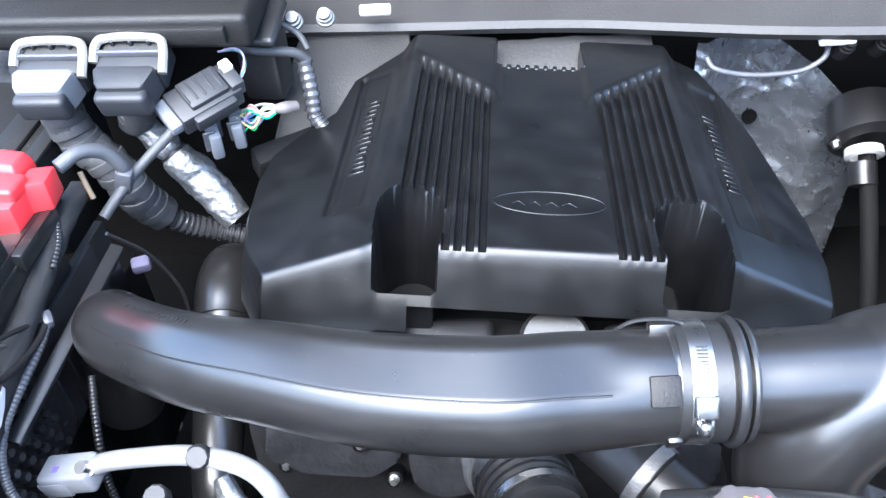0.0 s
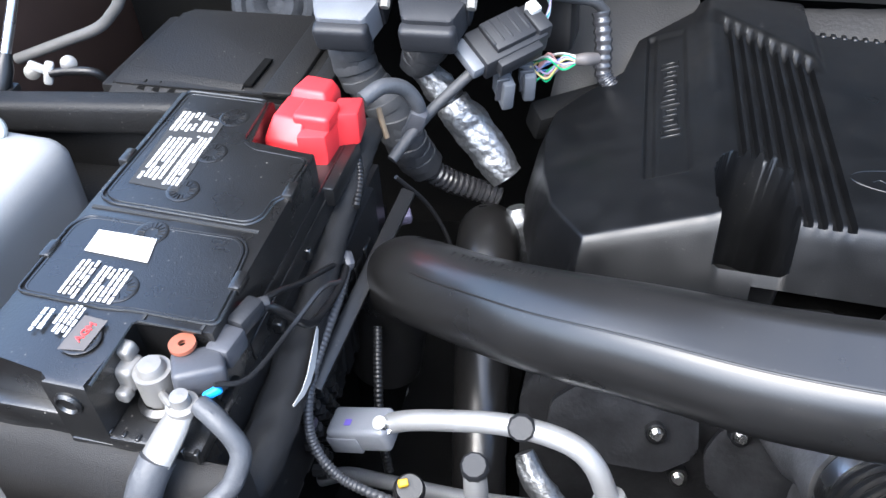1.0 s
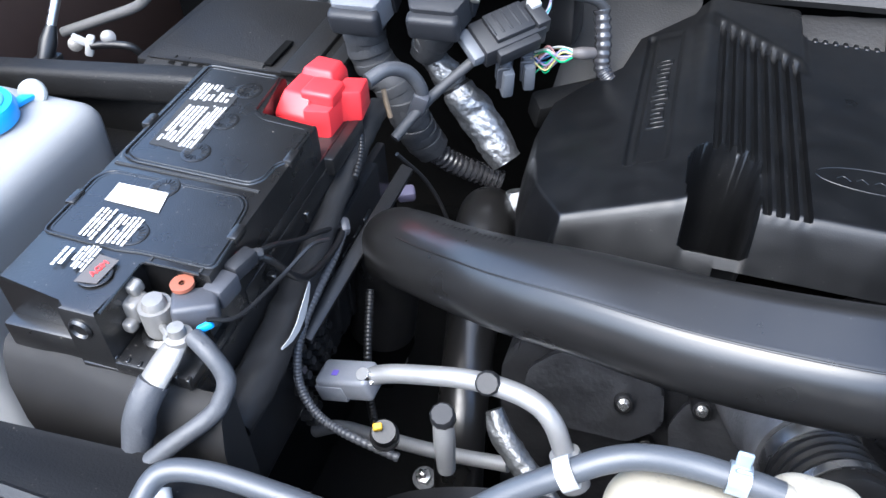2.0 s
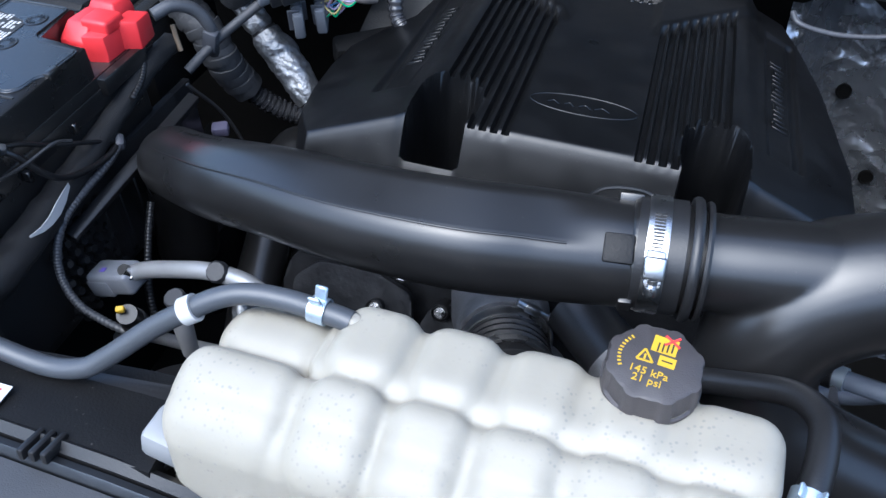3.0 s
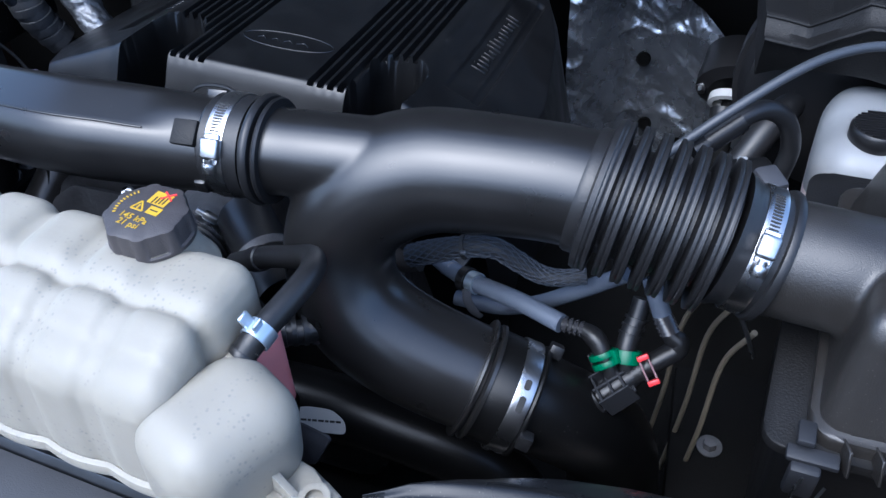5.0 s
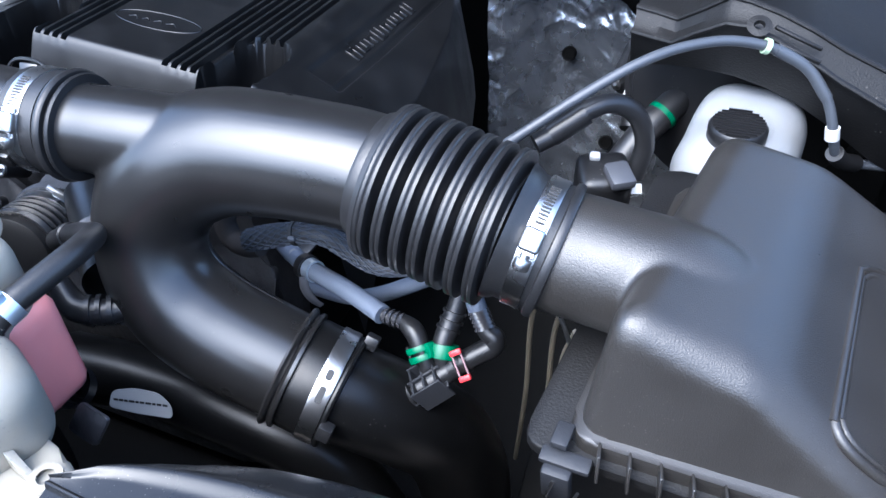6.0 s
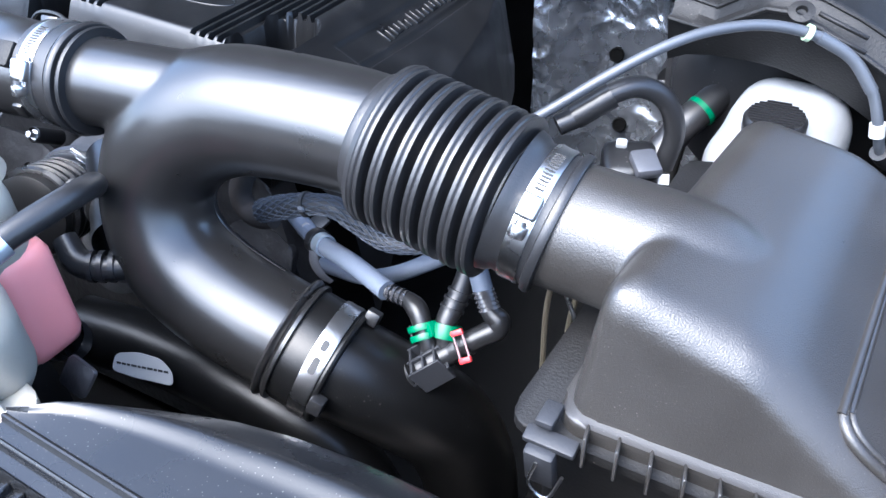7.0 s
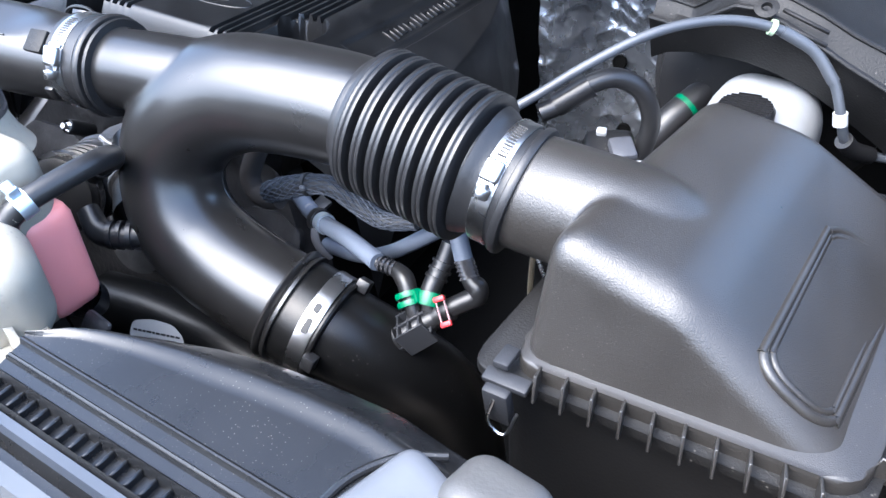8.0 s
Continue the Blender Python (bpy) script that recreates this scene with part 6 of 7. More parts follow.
def engine_block():
    c = thing("engine", (0.0, 0.56, 0.75), "dark cast engine front cover with bright bolts", "engine")
    out = rounded_poly([(-0.20, -0.30), (0.24, -0.30), (0.30, -0.05), (0.24, 0.10), (0.05, 0.13), (-0.12, 0.12), (-0.215, 0.03)], 0.03)
    part("front_casting", prism(out, 0.04, pose(0.0, 0.565, 0.80, 78, 0, -5), 0.006), ENGCAST, c)
    # block coloured near-black for the shade under the cover
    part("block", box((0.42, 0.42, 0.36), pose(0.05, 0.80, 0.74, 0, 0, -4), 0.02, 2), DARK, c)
    for s, x, y, z, w in ((1, -0.115, 0.515, 0.835, 0.14), (-1, 0.01, 0.50, 0.815, 0.10), (1, 0.23, 0.50, 0.80, 0.10)):
        rim = rounded_poly([(-w * 0.5, -0.030), (-w * 0.2, -0.042), (w * 0.3, -0.036), (w * 0.5, -0.010), (w * 0.42, 0.030), (w * 0.1, 0.042), (-w * 0.35, 0.034), (-w * 0.52, 0.008)], 0.008)
        part("rib_plate", prism(rim, 0.010, pose(x, y, z, 62, 10 * s, -5), 0.004), ENGCAST, c)
    for x, y, z in ((-0.089, 0.5, 0.844), (-0.061, 0.5, 0.776), (0.006, 0.5, 0.806), (0.041, 0.5, 0.807), (-0.169, 0.5, 0.812), (-0.016, 0.5, 0.85), (-0.055, 0.5, 0.9), (0.09, 0.498, 0.83), (0.20, 0.50, 0.82)):
        boss = lathe([(0.0095, -0.035), (0.0095, 0.004), (0.0085, 0.005), (0.0075, 0.001), (0, 0.001)], axis_frame((x, y, z), (x, y - 0.7, z + 0.5)), 20)
        part("bolt_boss", boss, BLACK, c)
        hexbolt(c, (x, y - 0.0015, z + 0.001), (0, -0.7, 0.5), 0.0040, 0.009, 0.0058, STEEL)
    part("pulley", lathe([(0, 0.03), (0.03, 0.03), (0.045, 0.026), (0.05, 0.0), (0.048, -0.02)], axis_frame((0.08, 0.46, 0.80), (0.08, 0.3, 0.86)), 36), CAST, c)
    part("oil_neck", lathe([(0.026, -0.04), (0.028, 0.0), (0.034, 0.002), (0.034, 0.008), (0.030, 0.012), (0.0, 0.012)], axis_frame((0.105, 0.525, 0.955), (0.105, 0.48, 1.04)), 36), BLACK, c)
    part("yellow_tab", box((0.014, 0.006, 0.004), pose(0.008, 0.515, 0.968, 20, 0, -35), 0.001, 1), YELLOW, c)
    part("coil_cover", box((0.12, 0.05, 0.03), pose(-0.01, 0.535, 0.945, 20, 0, 0), 0.01, 3), BLACK, c)
    part("coil_cover", box((0.10, 0.05, 0.03), pose(0.20, 0.52, 0.945, 20, 0, 0), 0.01, 3), BLACK, c)
    part("green_clip", box((0.022, 0.008, 0.006), pose(0.165, 0.475, 1.0, 20, 0, -15), 0.002), GREEN, c)
    return c


engine_block()


def throttle_hose():
    c = thing("charge_hose", (0.09, 0.41, 0.93), "black charge hose elbow with steel T-bolt clamps", "charge hose")
    m = axis_frame((0.066, 0.418, 0.899), (0.086, 0.328, 0.929))
    prof = [(0.036, -0.10), (0.038, -0.03), (0.0405, -0.016), (0.0415, -0.012), (0.0415, 0.006)]
    for k in range(4):
        h = 0.008 + 0.010 * k
        prof += [(0.0415, h), (0.0435, h + 0.003), (0.0435, h + 0.006), (0.0395, h + 0.008)]
    prof += [(0.0395, 0.060), (0.030, 0.064), (0.0, 0.064)]
    part("hose", lathe(prof, m, 48), RUBBER, c)
    part("band", lathe([(0.0418, -0.011), (0.0432, -0.011), (0.0436, -0.004), (0.0432, 0.004), (0.0418, 0.004), (0.0418, -0.011)], m, 48), STEEL, c, "broad bright steel band")
    part("band", lathe([(0.0440, 0.044), (0.0450, 0.044), (0.0450, 0.052), (0.0440, 0.052), (0.0390, 0.048)], m, 48), STEEL, c, "bright steel band")
    part("throttle_body", lathe([(0.0, -0.014), (0.046, -0.014), (0.048, -0.022), (0.044, -0.05), (0.05, -0.07), (0.05, -0.12)], m, 40), CAST, c, "cast grey throttle body")
    q = m.inverted() @ Vector((0.104, 0.392, 0.964))
    s = m @ Matrix.Rotation(math.atan2(q.y, q.x), 4, "Z") @ Matrix.Translation((0.049, 0, -0.004))
    part("t_bolt", box((0.008, 0.016, 0.010), s, 0.002), STEEL, c)
    part("t_bolt_rod", lathe([(0, -0.016), (0.0032, -0.016), (0.0032, 0.018), (0.005, 0.018), (0.005, 0.024), (0, 0.024)], s @ Matrix.Rotation(radians(90), 4, "X"), 12), STEEL, c)
    m2 = axis_frame((0.165, 0.400, 0.935), (0.215, 0.345, 0.925))
    part("cross_hose", lathe([(0.028, -0.06), (0.028, 0.0), (0.031, 0.004), (0.031, 0.016), (0.028, 0.018), (0.028, 0.06)], m2, 36), RUBBER, c)
    part("band", lathe([(0.0312, 0.004), (0.0322, 0.004), (0.0322, 0.015), (0.0312, 0.015), (0.0312, 0.004)], m2, 40), CAST, c)
    return c


throttle_hose()
_ef = thing("coolant_fitting", (0.224, 0.288, 0.956), "black ribbed quick-connect coolant elbow", "hose fitting")
part("elbow", sweep([(0.205, 0.300, 0.972, 0.010), (0.222, 0.292, 0.958, 0.012), (0.245, 0.295, 0.955, 0.011), (0.262, 0.305, 0.955, 0.011)], per=6, seg=18), BLACK, _ef)
for _k in range(4):
    part("rib", lathe([(0.010, -0.002), (0.0135, -0.002), (0.0135, 0.002), (0.010, 0.002)], axis_frame((0.236 + 0.008 * _k, 0.293 + 0.003 * _k, 0.956), (0.26, 0.304, 0.955)), 20), BLACK, _ef)
_ef2 = thing("drain_fitting", (0.245, 0.24, 0.91), "black conical hose fitting beside the reservoir", "hose fitting")
part("cone", lathe([(0, 0.035), (0.009, 0.034), (0.010, 0.026), (0.015, 0.025), (0.016, 0.010), (0.022, 0.008), (0.024, -0.02)], axis_frame((0.250, 0.236, 0.930), (0.236, 0.262, 0.888)) @ Matrix.Scale(0.8, 4), 24), BLACK, _ef2)
_bt2 = thing("blue_tag", (0.165, 0.43, 0.90), "blue plastic tag on a wire under the joint", "tag")
part("tag", box((0.034, 0.012, 0.012), pose(0.150, 0.420, 0.935, 20, 10, -25), 0.002), mat("teal_plastic", (0.03, 0.25, 0.33), 0.45), _bt2)

# studs on the inner wall by the tube's end
for _x, _y, _z in ((-0.392, 0.657, 0.757), (-0.390, 0.692, 0.757), (-0.378, 0.678, 0.640), (-0.300, 0.50, 0.650)):
    _st = thing("stud_nut", (_x, _y, _z), "bright flanged nut on a stud", "nut", "inner wall nuts")
    part("washer", lathe([(0, 0.003), (0.014, 0.003), (0.014, 0)], pose(_x, _y, _z, 15, 0, 0), 24), CAST, _st)
    part("nut", lathe([(0.009, 0.003), (0.009, 0.012), (0.004, 0.013)], pose(_x, _y, _z, 15, 0, 0), 6), STEEL, _st)
    part("stud", lathe([(0.004, 0.0), (0.004, 0.026), (0, 0.027)], pose(_x, _y, _z, 15, 0, 0), 12), STEEL, _st)
_is = thing("inner_shelf", (-0.33, 0.60, 0.77), "steel frame shelf beside the engine, deep shade in its colour", "frame bracket")
# shelf parts carry the gap's shade in their colour
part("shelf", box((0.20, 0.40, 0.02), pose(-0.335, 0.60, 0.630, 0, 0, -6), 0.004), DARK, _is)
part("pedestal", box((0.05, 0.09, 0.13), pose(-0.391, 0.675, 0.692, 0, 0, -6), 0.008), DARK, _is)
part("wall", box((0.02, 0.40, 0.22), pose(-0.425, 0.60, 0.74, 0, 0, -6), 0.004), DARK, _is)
_lp = thing("lavender_plug", (-0.33, 0.70, 0.93), "pale purple plastic sensor plug", "plug")
part("plug", box((0.022, 0.018, 0.015), pose(-0.362, 0.735, 0.885, 10, 0, 20), 0.004), mat("lavender_plastic", (0.16, 0.14, 0.20), 0.5), _lp)

# ---- radiator top, shroud and front panels ----
_sh = thing("fan_shroud", (-0.25, 0.25, 0.93), "black plastic fan shroud behind the radiator", "fan shroud")
_top = []
for _x in np.linspace(-0.62, -0.135, 26):
    _y = 0.191 - 0.146 * (_x + 0.351)
    _yb = float(np.interp(_x, [-0.62, -0.40, -0.29, -0.17, -0.135], [0.275, 0.262, 0.252, 0.250, 0.246]))
    _top.append([(_x, _yb + 0.012, 0.93), (_x, _yb + 0.006, 1.006), (_x, _yb + 0.001, 1.015), (_x, _yb - 0.005, 1.0145), (_x, _y + 0.030, 1.0215), (_x, _y + 0.012, 1.0235), (_x, _y + 0.004, 1.0235), (_x, _y + 0.001, 1.010), (_x, _y + 0.001, 0.93)])
SHROUD = mat("shroud_plastic", (0.0055, 0.0055, 0.0058), 0.55, bump=0.3, scale=500, dust=0.3, spec=0.15)
part("top_rail", loft(_top), SHROUD, _sh)
part("ring", lathe([(0.21, 0.0), (0.225, 0.0), (0.225, 0.05), (0.21, 0.05), (0.21, 0.0)], axis_frame((-0.13, 0.285, 0.70), (-0.12, 0.37, 0.70)), 64), BLACK, _sh)
part("wing", prism(rounded_poly([(-0.10, 0.0), (0.08, 0.02), (0.10, -0.02), (0.08, -0.05), (-0.10, -0.04)], 0.01), 0.006, pose(-0.215, 0.230, 1.010, 10, 0, -8), 0.002), BLACK, _sh)
for _k in range(3):
    part("clip_rib", box((0.0055, 0.024, 0.010), pose(-0.226 + 0.009 * _k, 0.169, 1.024, -10, 0, -8), 0.002), BLACK, _sh)
_st1 = thing("warning_sticker", (-0.352, 0.245, 0.948), "orange and white fan warning sticker on the shroud", "sticker")
_m = pose(-0.2935, 0.2010, 1.0262, 3, 0, -7) @ Matrix.Scale(0.68, 4)
part("white_field", box((0.078, 0.034, 0.0008), _m, 0), PAPER, _st1)
part("orange_field", box((0.040, 0.034, 0.0008), _m @ Matrix.Translation((-0.0195, 0, 0.0006)), 0), ORANGE, _st1)
_tri = prism([(-0.009, -0.006), (0.009, -0.006), (0, 0.009)], 0.0005, _m @ Matrix.Translation((-0.018, 0.006, 0.0010)))
part("triangle_mark", _tri, INK, _st1)
part("book_mark", box((0.016, 0.006, 0.0005), _m @ Matrix.Translation((-0.018, -0.009, 0.0012)), 0), mat("dark_orange_print", (0.5, 0.12, 0.02), 0.5), _st1)
_fan = bmesh.new()
for _k in range(4):
    box((0.009, 0.004, 0.0005), _m @ pose(0.012, -0.007, 0.0009, 0, 0, 90 * _k + 20) @ Matrix.Translation((0.004, 0, 0)), 0, bm=_fan)
part("fan_mark", _fan, INK, _st1)
_hd = box((0.012, 0.003, 0.0005), _m @ pose(0.024, 0.007, 0.0009, 0, 0, 35), 0)
box((0.012, 0.003, 0.0005), _m @ pose(0.024, 0.007, 0.0009, 0, 0, -35), 0, bm=_hd)
part("cross_mark", _hd, REDPRINT, _st1)

_rs = thing("radiator_support", (0.05, 0.15, 0.95), "black radiator support with a rubber seal and metal edge", "radiator support")
_seal, _strip, _front = [], [], []
for _x in np.linspace(-0.60, 0.42, 36):
    _s = smooth(-0.17, 0.02, _x)
    _y = (0.191 - 0.146 * (_x + 0.351)) * (1 - _s) + (0.164 - 0.13 * (_x + 0.036)) * _s - 0.002
    _z = 1.022 - 0.060 * _s + 0.005
    _seal.append([(_x, _y + 0.012, _z - 0.03), (_x, _y + 0.012, _z - 0.006), (_x, _y + 0.006, _z), (_x, _y, _z - 0.006), (_x, _y, _z - 0.03)])
    _strip.append([(_x, _y - 0.002, _z - 0.03), (_x, _y - 0.002, _z - 0.008), (_x, _y - 0.008, _z - 0.005), (_x, _y - 0.012, _z - 0.010), (_x, _y - 0.012, _z - 0.03)])
    _front.append([(_x, _y - 0.014, _z - 0.05), (_x, _y - 0.014, _z - 0.012), (_x, _y - 0.05, _z - 0.010), (_x, _y - 0.13, _z - 0.022), (_x, _y - 0.26, _z - 0.08), (_x, _y - 0.26, _z - 0.10), (_x, _y - 0.12, _z - 0.06)])
part("seal", loft(_seal), RUBBER, _rs)
part("metal_edge", loft(_strip), mat("edge_metal", (0.1, 0.108, 0.12), 0.35, metal=0.9), _rs, "dull metal edge strip")
part("sight_panel", loft(_front), mat("panel_grey", (0.035, 0.036, 0.039), 0.5, bump=0.3, scale=900), _rs, "plain dark grey plastic front panel")
_pf = thing("push_fastener", (-0.46, 0.24, 0.93), "white push fastener on the radiator support", "fastener")
part("head", lathe([(0, 0.014), (0.012, 0.012), (0.014, 0.0), (0.018, -0.002), (0.018, -0.008)], pose(-0.388, 0.203, 1.018, 10, 0, 0) @ Matrix.Scale(0.62, 4), 24), WHITE, _pf)


def front_cover():
    c = thing("grille_shield", (0.55, 0.05, 1.03), "satin black plastic grille shield with a ribbed louvre band", "grille shield")
    xs = np.linspace(0.384, 0.94, 48)

    def back(x):
        return float(np.interp(x, [0.384, 0.392, 0.40, 0.415, 0.43, 0.46, 0.49, 0.53, 0.57, 0.617, 0.668, 0.72, 0.80, 0.94], [0.098, 0.110, 0.123, 0.134, 0.141, 0.151, 0.157, 0.160, 0.159, 0.155, 0.141, 0.122, 0.095, 0.06]))

    def line(x):
        return 0.098 - 0.139 * (x - 0.388)
    rows = []
    for x in xs:
        a = line(x)
        b = max(back(x), a + 0.006)
        z = 1.053
        w = min(0.036, (b - a) * 0.45)
        row = [(x, b + 0.004, z - 0.075), (x, b + 0.002, z - 0.030), (x, b - 0.001, z - 0.022), (x, b - 0.005, z - 0.0165), (x, b - 0.4 * w, z - 0.0085)]
        # the panel turns up to a soft crest before it falls to the back edge
        for k in range(11):
            q = k / 10
            y = b - w * (0.70 + 0.60 * q) if b - w * 1.3 > a + 0.004 else b - w * 0.65 - (b - w * 0.65 - a - 0.004) * q
            row.append((x, y, z + 0.0030 * math.cos(math.pi * min(1.0, max(0.0, q - 0.25) / 0.75) / 2) ** 2 - 0.012 * max(0.0, 0.25 - q) ** 1.5 * 2))
        row += [(x, a + 0.003, z - 0.0005), (x, a + 0.0012, z + 0.0010), (x, a, z + 0.0008), (x, a - 0.0014, z - 0.003), (x, a - 0.0085, z - 0.0035), (x, a - 0.0097, z - 0.0022), (x, a - 0.0110, z - 0.0034),
                (x, a - 0.0122, z - 0.0024), (x, a - 0.0135, z - 0.0045), (x, a - 0.0200, z - 0.005), (x, a - 0.0215, z - 0.0030), (x, a - 0.0230, z - 0.006), (x, a - 0.0240, z - 0.012), (x, a - 0.0350, z - 0.012),
                (x, a - 0.0362, z - 0.006), (x, a - 0.0375, z - 0.008), (x, a - 0.050, z - 0.026), (x, a - 0.12, z - 0.036), (x, a - 0.26, z - 0.08), (x, a - 0.26, z - 0.10), (x, a - 0.05, z - 0.09)]
        rows.append(row)
    part("panel", loft(rows), SHIELD, c, angle=24)
    for k in range(46):
        x = 0.390 + 0.0115 * k
        part("louvre", box((0.0024, 0.0120, 0.007), pose(x, line(x) - 0.0295, 1.0425, 0, 0, -8), 0.0008, 1), SHIELD, c)
    strip = [[(x, line(x) - 0.0385, 1.040), (x, line(x) - 0.0395, 1.0455), (x, line(x) - 0.0450, 1.0450), (x, line(x) - 0.0465, 1.038)] for x in xs]
    part("edge_strip", loft(strip), mat("edge_strip_grey", (0.032, 0.037, 0.047), 0.4), c, "blue-grey edge strip")
    strip = [[(x, line(x) - 0.0570, 1.028), (x, line(x) - 0.0585, 1.0375), (x, line(x) - 0.0680, 1.0370), (x, line(x) - 0.0720, 1.028)] for x in xs]
    part("edge_strip", loft(strip), mat("leading_edge_paint", (0.055, 0.058, 0.062), 0.35, coat=0.3), c, "grey painted leading edge")
    return c


front_cover()
_hl = thing("bump_stop", (0.69, 0.11, 1.05), "pale grey rounded bump stop on the front panel", "bump stop")
part("pad", soft_box((0.054, 0.044, 0.030), 0.015, pose(0.698, 0.106, 1.052, -6, 0, -14), (12, 12, 8)), PADGREY, _hl)

_ls = thing("lamp_surround", (0.645, 0.08, 1.05), "pale silver lamp surround let into the grille shield", "lamp surround")
part("dish", soft_box((0.080, 0.062, 0.024), 0.011, pose(0.668, 0.080, 1.0455, 3, 4, -24), (14, 12, 6)), mat("lamp_bowl", (0.085, 0.09, 0.1), 0.35), _ls)
part("lip", sweep([(0.618, 0.066, 1.0535, 0.0022), (0.626, 0.092, 1.0545, 0.0025), (0.643, 0.113, 1.0540, 0.0025), (0.664, 0.124, 1.052, 0.0022)], per=6, seg=8), SHIELD, _ls)

# ---- between the Y duct and the air box ----
_hh = thing("heater_hose", (0.41, 0.41, 0.91), "grey-blue heater hose with a pale clip", "hose")
part("hose", sweep([(0.305, 0.475, 0.905), (0.335, 0.455, 0.903), (0.362, 0.438, 0.906), (0.41, 0.412, 0.917), (0.456, 0.388, 0.9205)], per=6, seg=18, radius=0.0088), HEATHOSE, _hh)
_hm = axis_frame((0.364, 0.437, 0.9065), (0.41, 0.412, 0.917))
part("clip", lathe([(0.0090, -0.005), (0.0108, -0.005), (0.0108, 0.005), (0.0090, 0.005)], _hm, 24), CLIPGREY, _hh)
part("band", lathe([(0.0090, -0.016), (0.0125, -0.015), (0.0125, -0.006), (0.0090, -0.006)], _hm, 24), BLACK, _hh, "black rubber band")
part("clip_tail", sweep([(0.358, 0.428, 0.905, 0.004), (0.360, 0.424, 0.893, 0.0045), (0.366, 0.424, 0.880, 0.004), (0.372, 0.428, 0.870, 0.003)], per=5, seg=10, flat=0.35), CONN, _hh)
_bk = thing("hose_bracket", (0.338, 0.452, 0.90), "dark bracket with a dull flange bolt above the heater hose", "bracket")
part("tongue", box((0.020, 0.030, 0.004), pose(0.338, 0.462, 0.902, 20, 0, -25), 0.0015), BLACK, _bk)
hexbolt(_bk, (0.3355, 0.455, 0.905), (0.3, -0.6, 0.75), 0.0048, 0.006, 0.0075, CAST)
solo("heater_hose", sweep([(0.335, 0.47, 0.848), (0.385, 0.462, 0.853), (0.4255, 0.458, 0.8726), (0.4722, 0.450, 0.9107), (0.505, 0.444, 0.940)], per=6, seg=18, radius=0.0080), HEATHOSE, "grey-blue heater hose passing under the bellows", "hose")
solo("heater_hose", sweep([(0.540, 0.3962, 0.943), (0.534, 0.402, 0.955), (0.526, 0.412, 0.970)], per=6, seg=18, radius=0.0082), HEATHOSE, "short grey-blue hose end under the bellows", "hose")

_qc = thing("quick_connector", (0.51, 0.372, 0.885), "black ribbed quick-connect manifold with green and red clips", "hose connector")
_qa, _qb = Vector((0.4866, 0.345, 0.8671)), Vector((0.5365, 0.372, 0.9045))
_qm = axis_frame(_qa, _qb)
part("manifold", lathe([(0.0, 0.0), (0.0095, 0.0), (0.0095, 0.050), (0.0085, 0.052), (0.0085, 0.070)], _qm, 24), BLACK, _qc)
part("port", lathe([(0.0, -0.006), (0.0125, -0.006), (0.0145, -0.004), (0.0150, 0.0), (0.0135, 0.002), (0.0152, 0.004), (0.0152, 0.008), (0.0138, 0.010), (0.0148, 0.012), (0.0148, 0.014), (0.009, 0.015)], _qm, 32), BLACK, _qc, "round ribbed port cap")
for _z in (0.0185, 0.0300, 0.0415):
    part("rib", box((0.030, 0.026, 0.0024), _qm @ Matrix.Translation((0, 0, _z)), 0.0006, 1), CONNDARK, _qc)
part("spine", box((0.0026, 0.026, 0.036), _qm @ Matrix.Translation((0, 0, 0.029)), 0.0006, 1), CONNDARK, _qc)
part("spine", box((0.030, 0.0026, 0.036), _qm @ Matrix.Translation((0, 0, 0.029)), 0.0006, 1), CONNDARK, _qc)
for _x in (-0.0142, 0.0142):
    part("side_rail", box((0.0022, 0.026, 0.030), _qm @ Matrix.Translation((_x, 0, 0.030)), 0.0006, 1), CONNDARK, _qc)
# two necks rise from it, each held by a green clip, and turn off as hose elbows
part("neck", sweep([(0.508, 0.3600, 0.886, 0.0078), (0.5032, 0.365, 0.8970, 0.0078), (0.4959, 0.372, 0.9077, 0.0082), (0.4905, 0.378, 0.9145, 0.0088), (0.4850, 0.382, 0.9175, 0.0088), (0.4765, 0.386, 0.9192, 0.0070), (0.4690, 0.387, 0.9195, 0.0058), (0.4560, 0.388, 0.9205, 0.0058)], per=6, seg=18), BLACK, _qc)
part("neck", sweep([(0.519, 0.3650, 0.892, 0.0080), (0.5165, 0.372, 0.904, 0.0084), (0.5142, 0.378, 0.9121, 0.0090), (0.5165, 0.390, 0.9232, 0.0092), (0.5195, 0.398, 0.933, 0.0086), (0.522, 0.408, 0.947, 0.0082)], per=6, seg=18), BLACK, _qc)
for _k in range(3):
    part("neck_ring", lathe([(0.008, -0.0012), (0.0106, -0.0012), (0.0106, 0.0012), (0.008, 0.0012)], axis_frame(Vector((0.5160, 0.388, 0.921)).lerp(Vector((0.521, 0.402, 0.938)), 0.33 * _k), (0.5235, 0.412, 0.951)), 18), BLACK, _qc)
for _k in range(4):
    _c = Vector((0.4735, 0.3865, 0.9193)).lerp(Vector((0.4590, 0.3880, 0.9203)), _k / 3.0)
    part("barb", lathe([(0.005, -0.0020), (0.0080, -0.0017), (0.0062, 0.0020), (0.005, 0.0020)], axis_frame(_c, (0.440, 0.3895, 0.9215)), 16), GLOSSCOND, _qc)
_g = axis_frame((0.4995, 0.3685, 0.9025), (0.4905, 0.378, 0.9145))
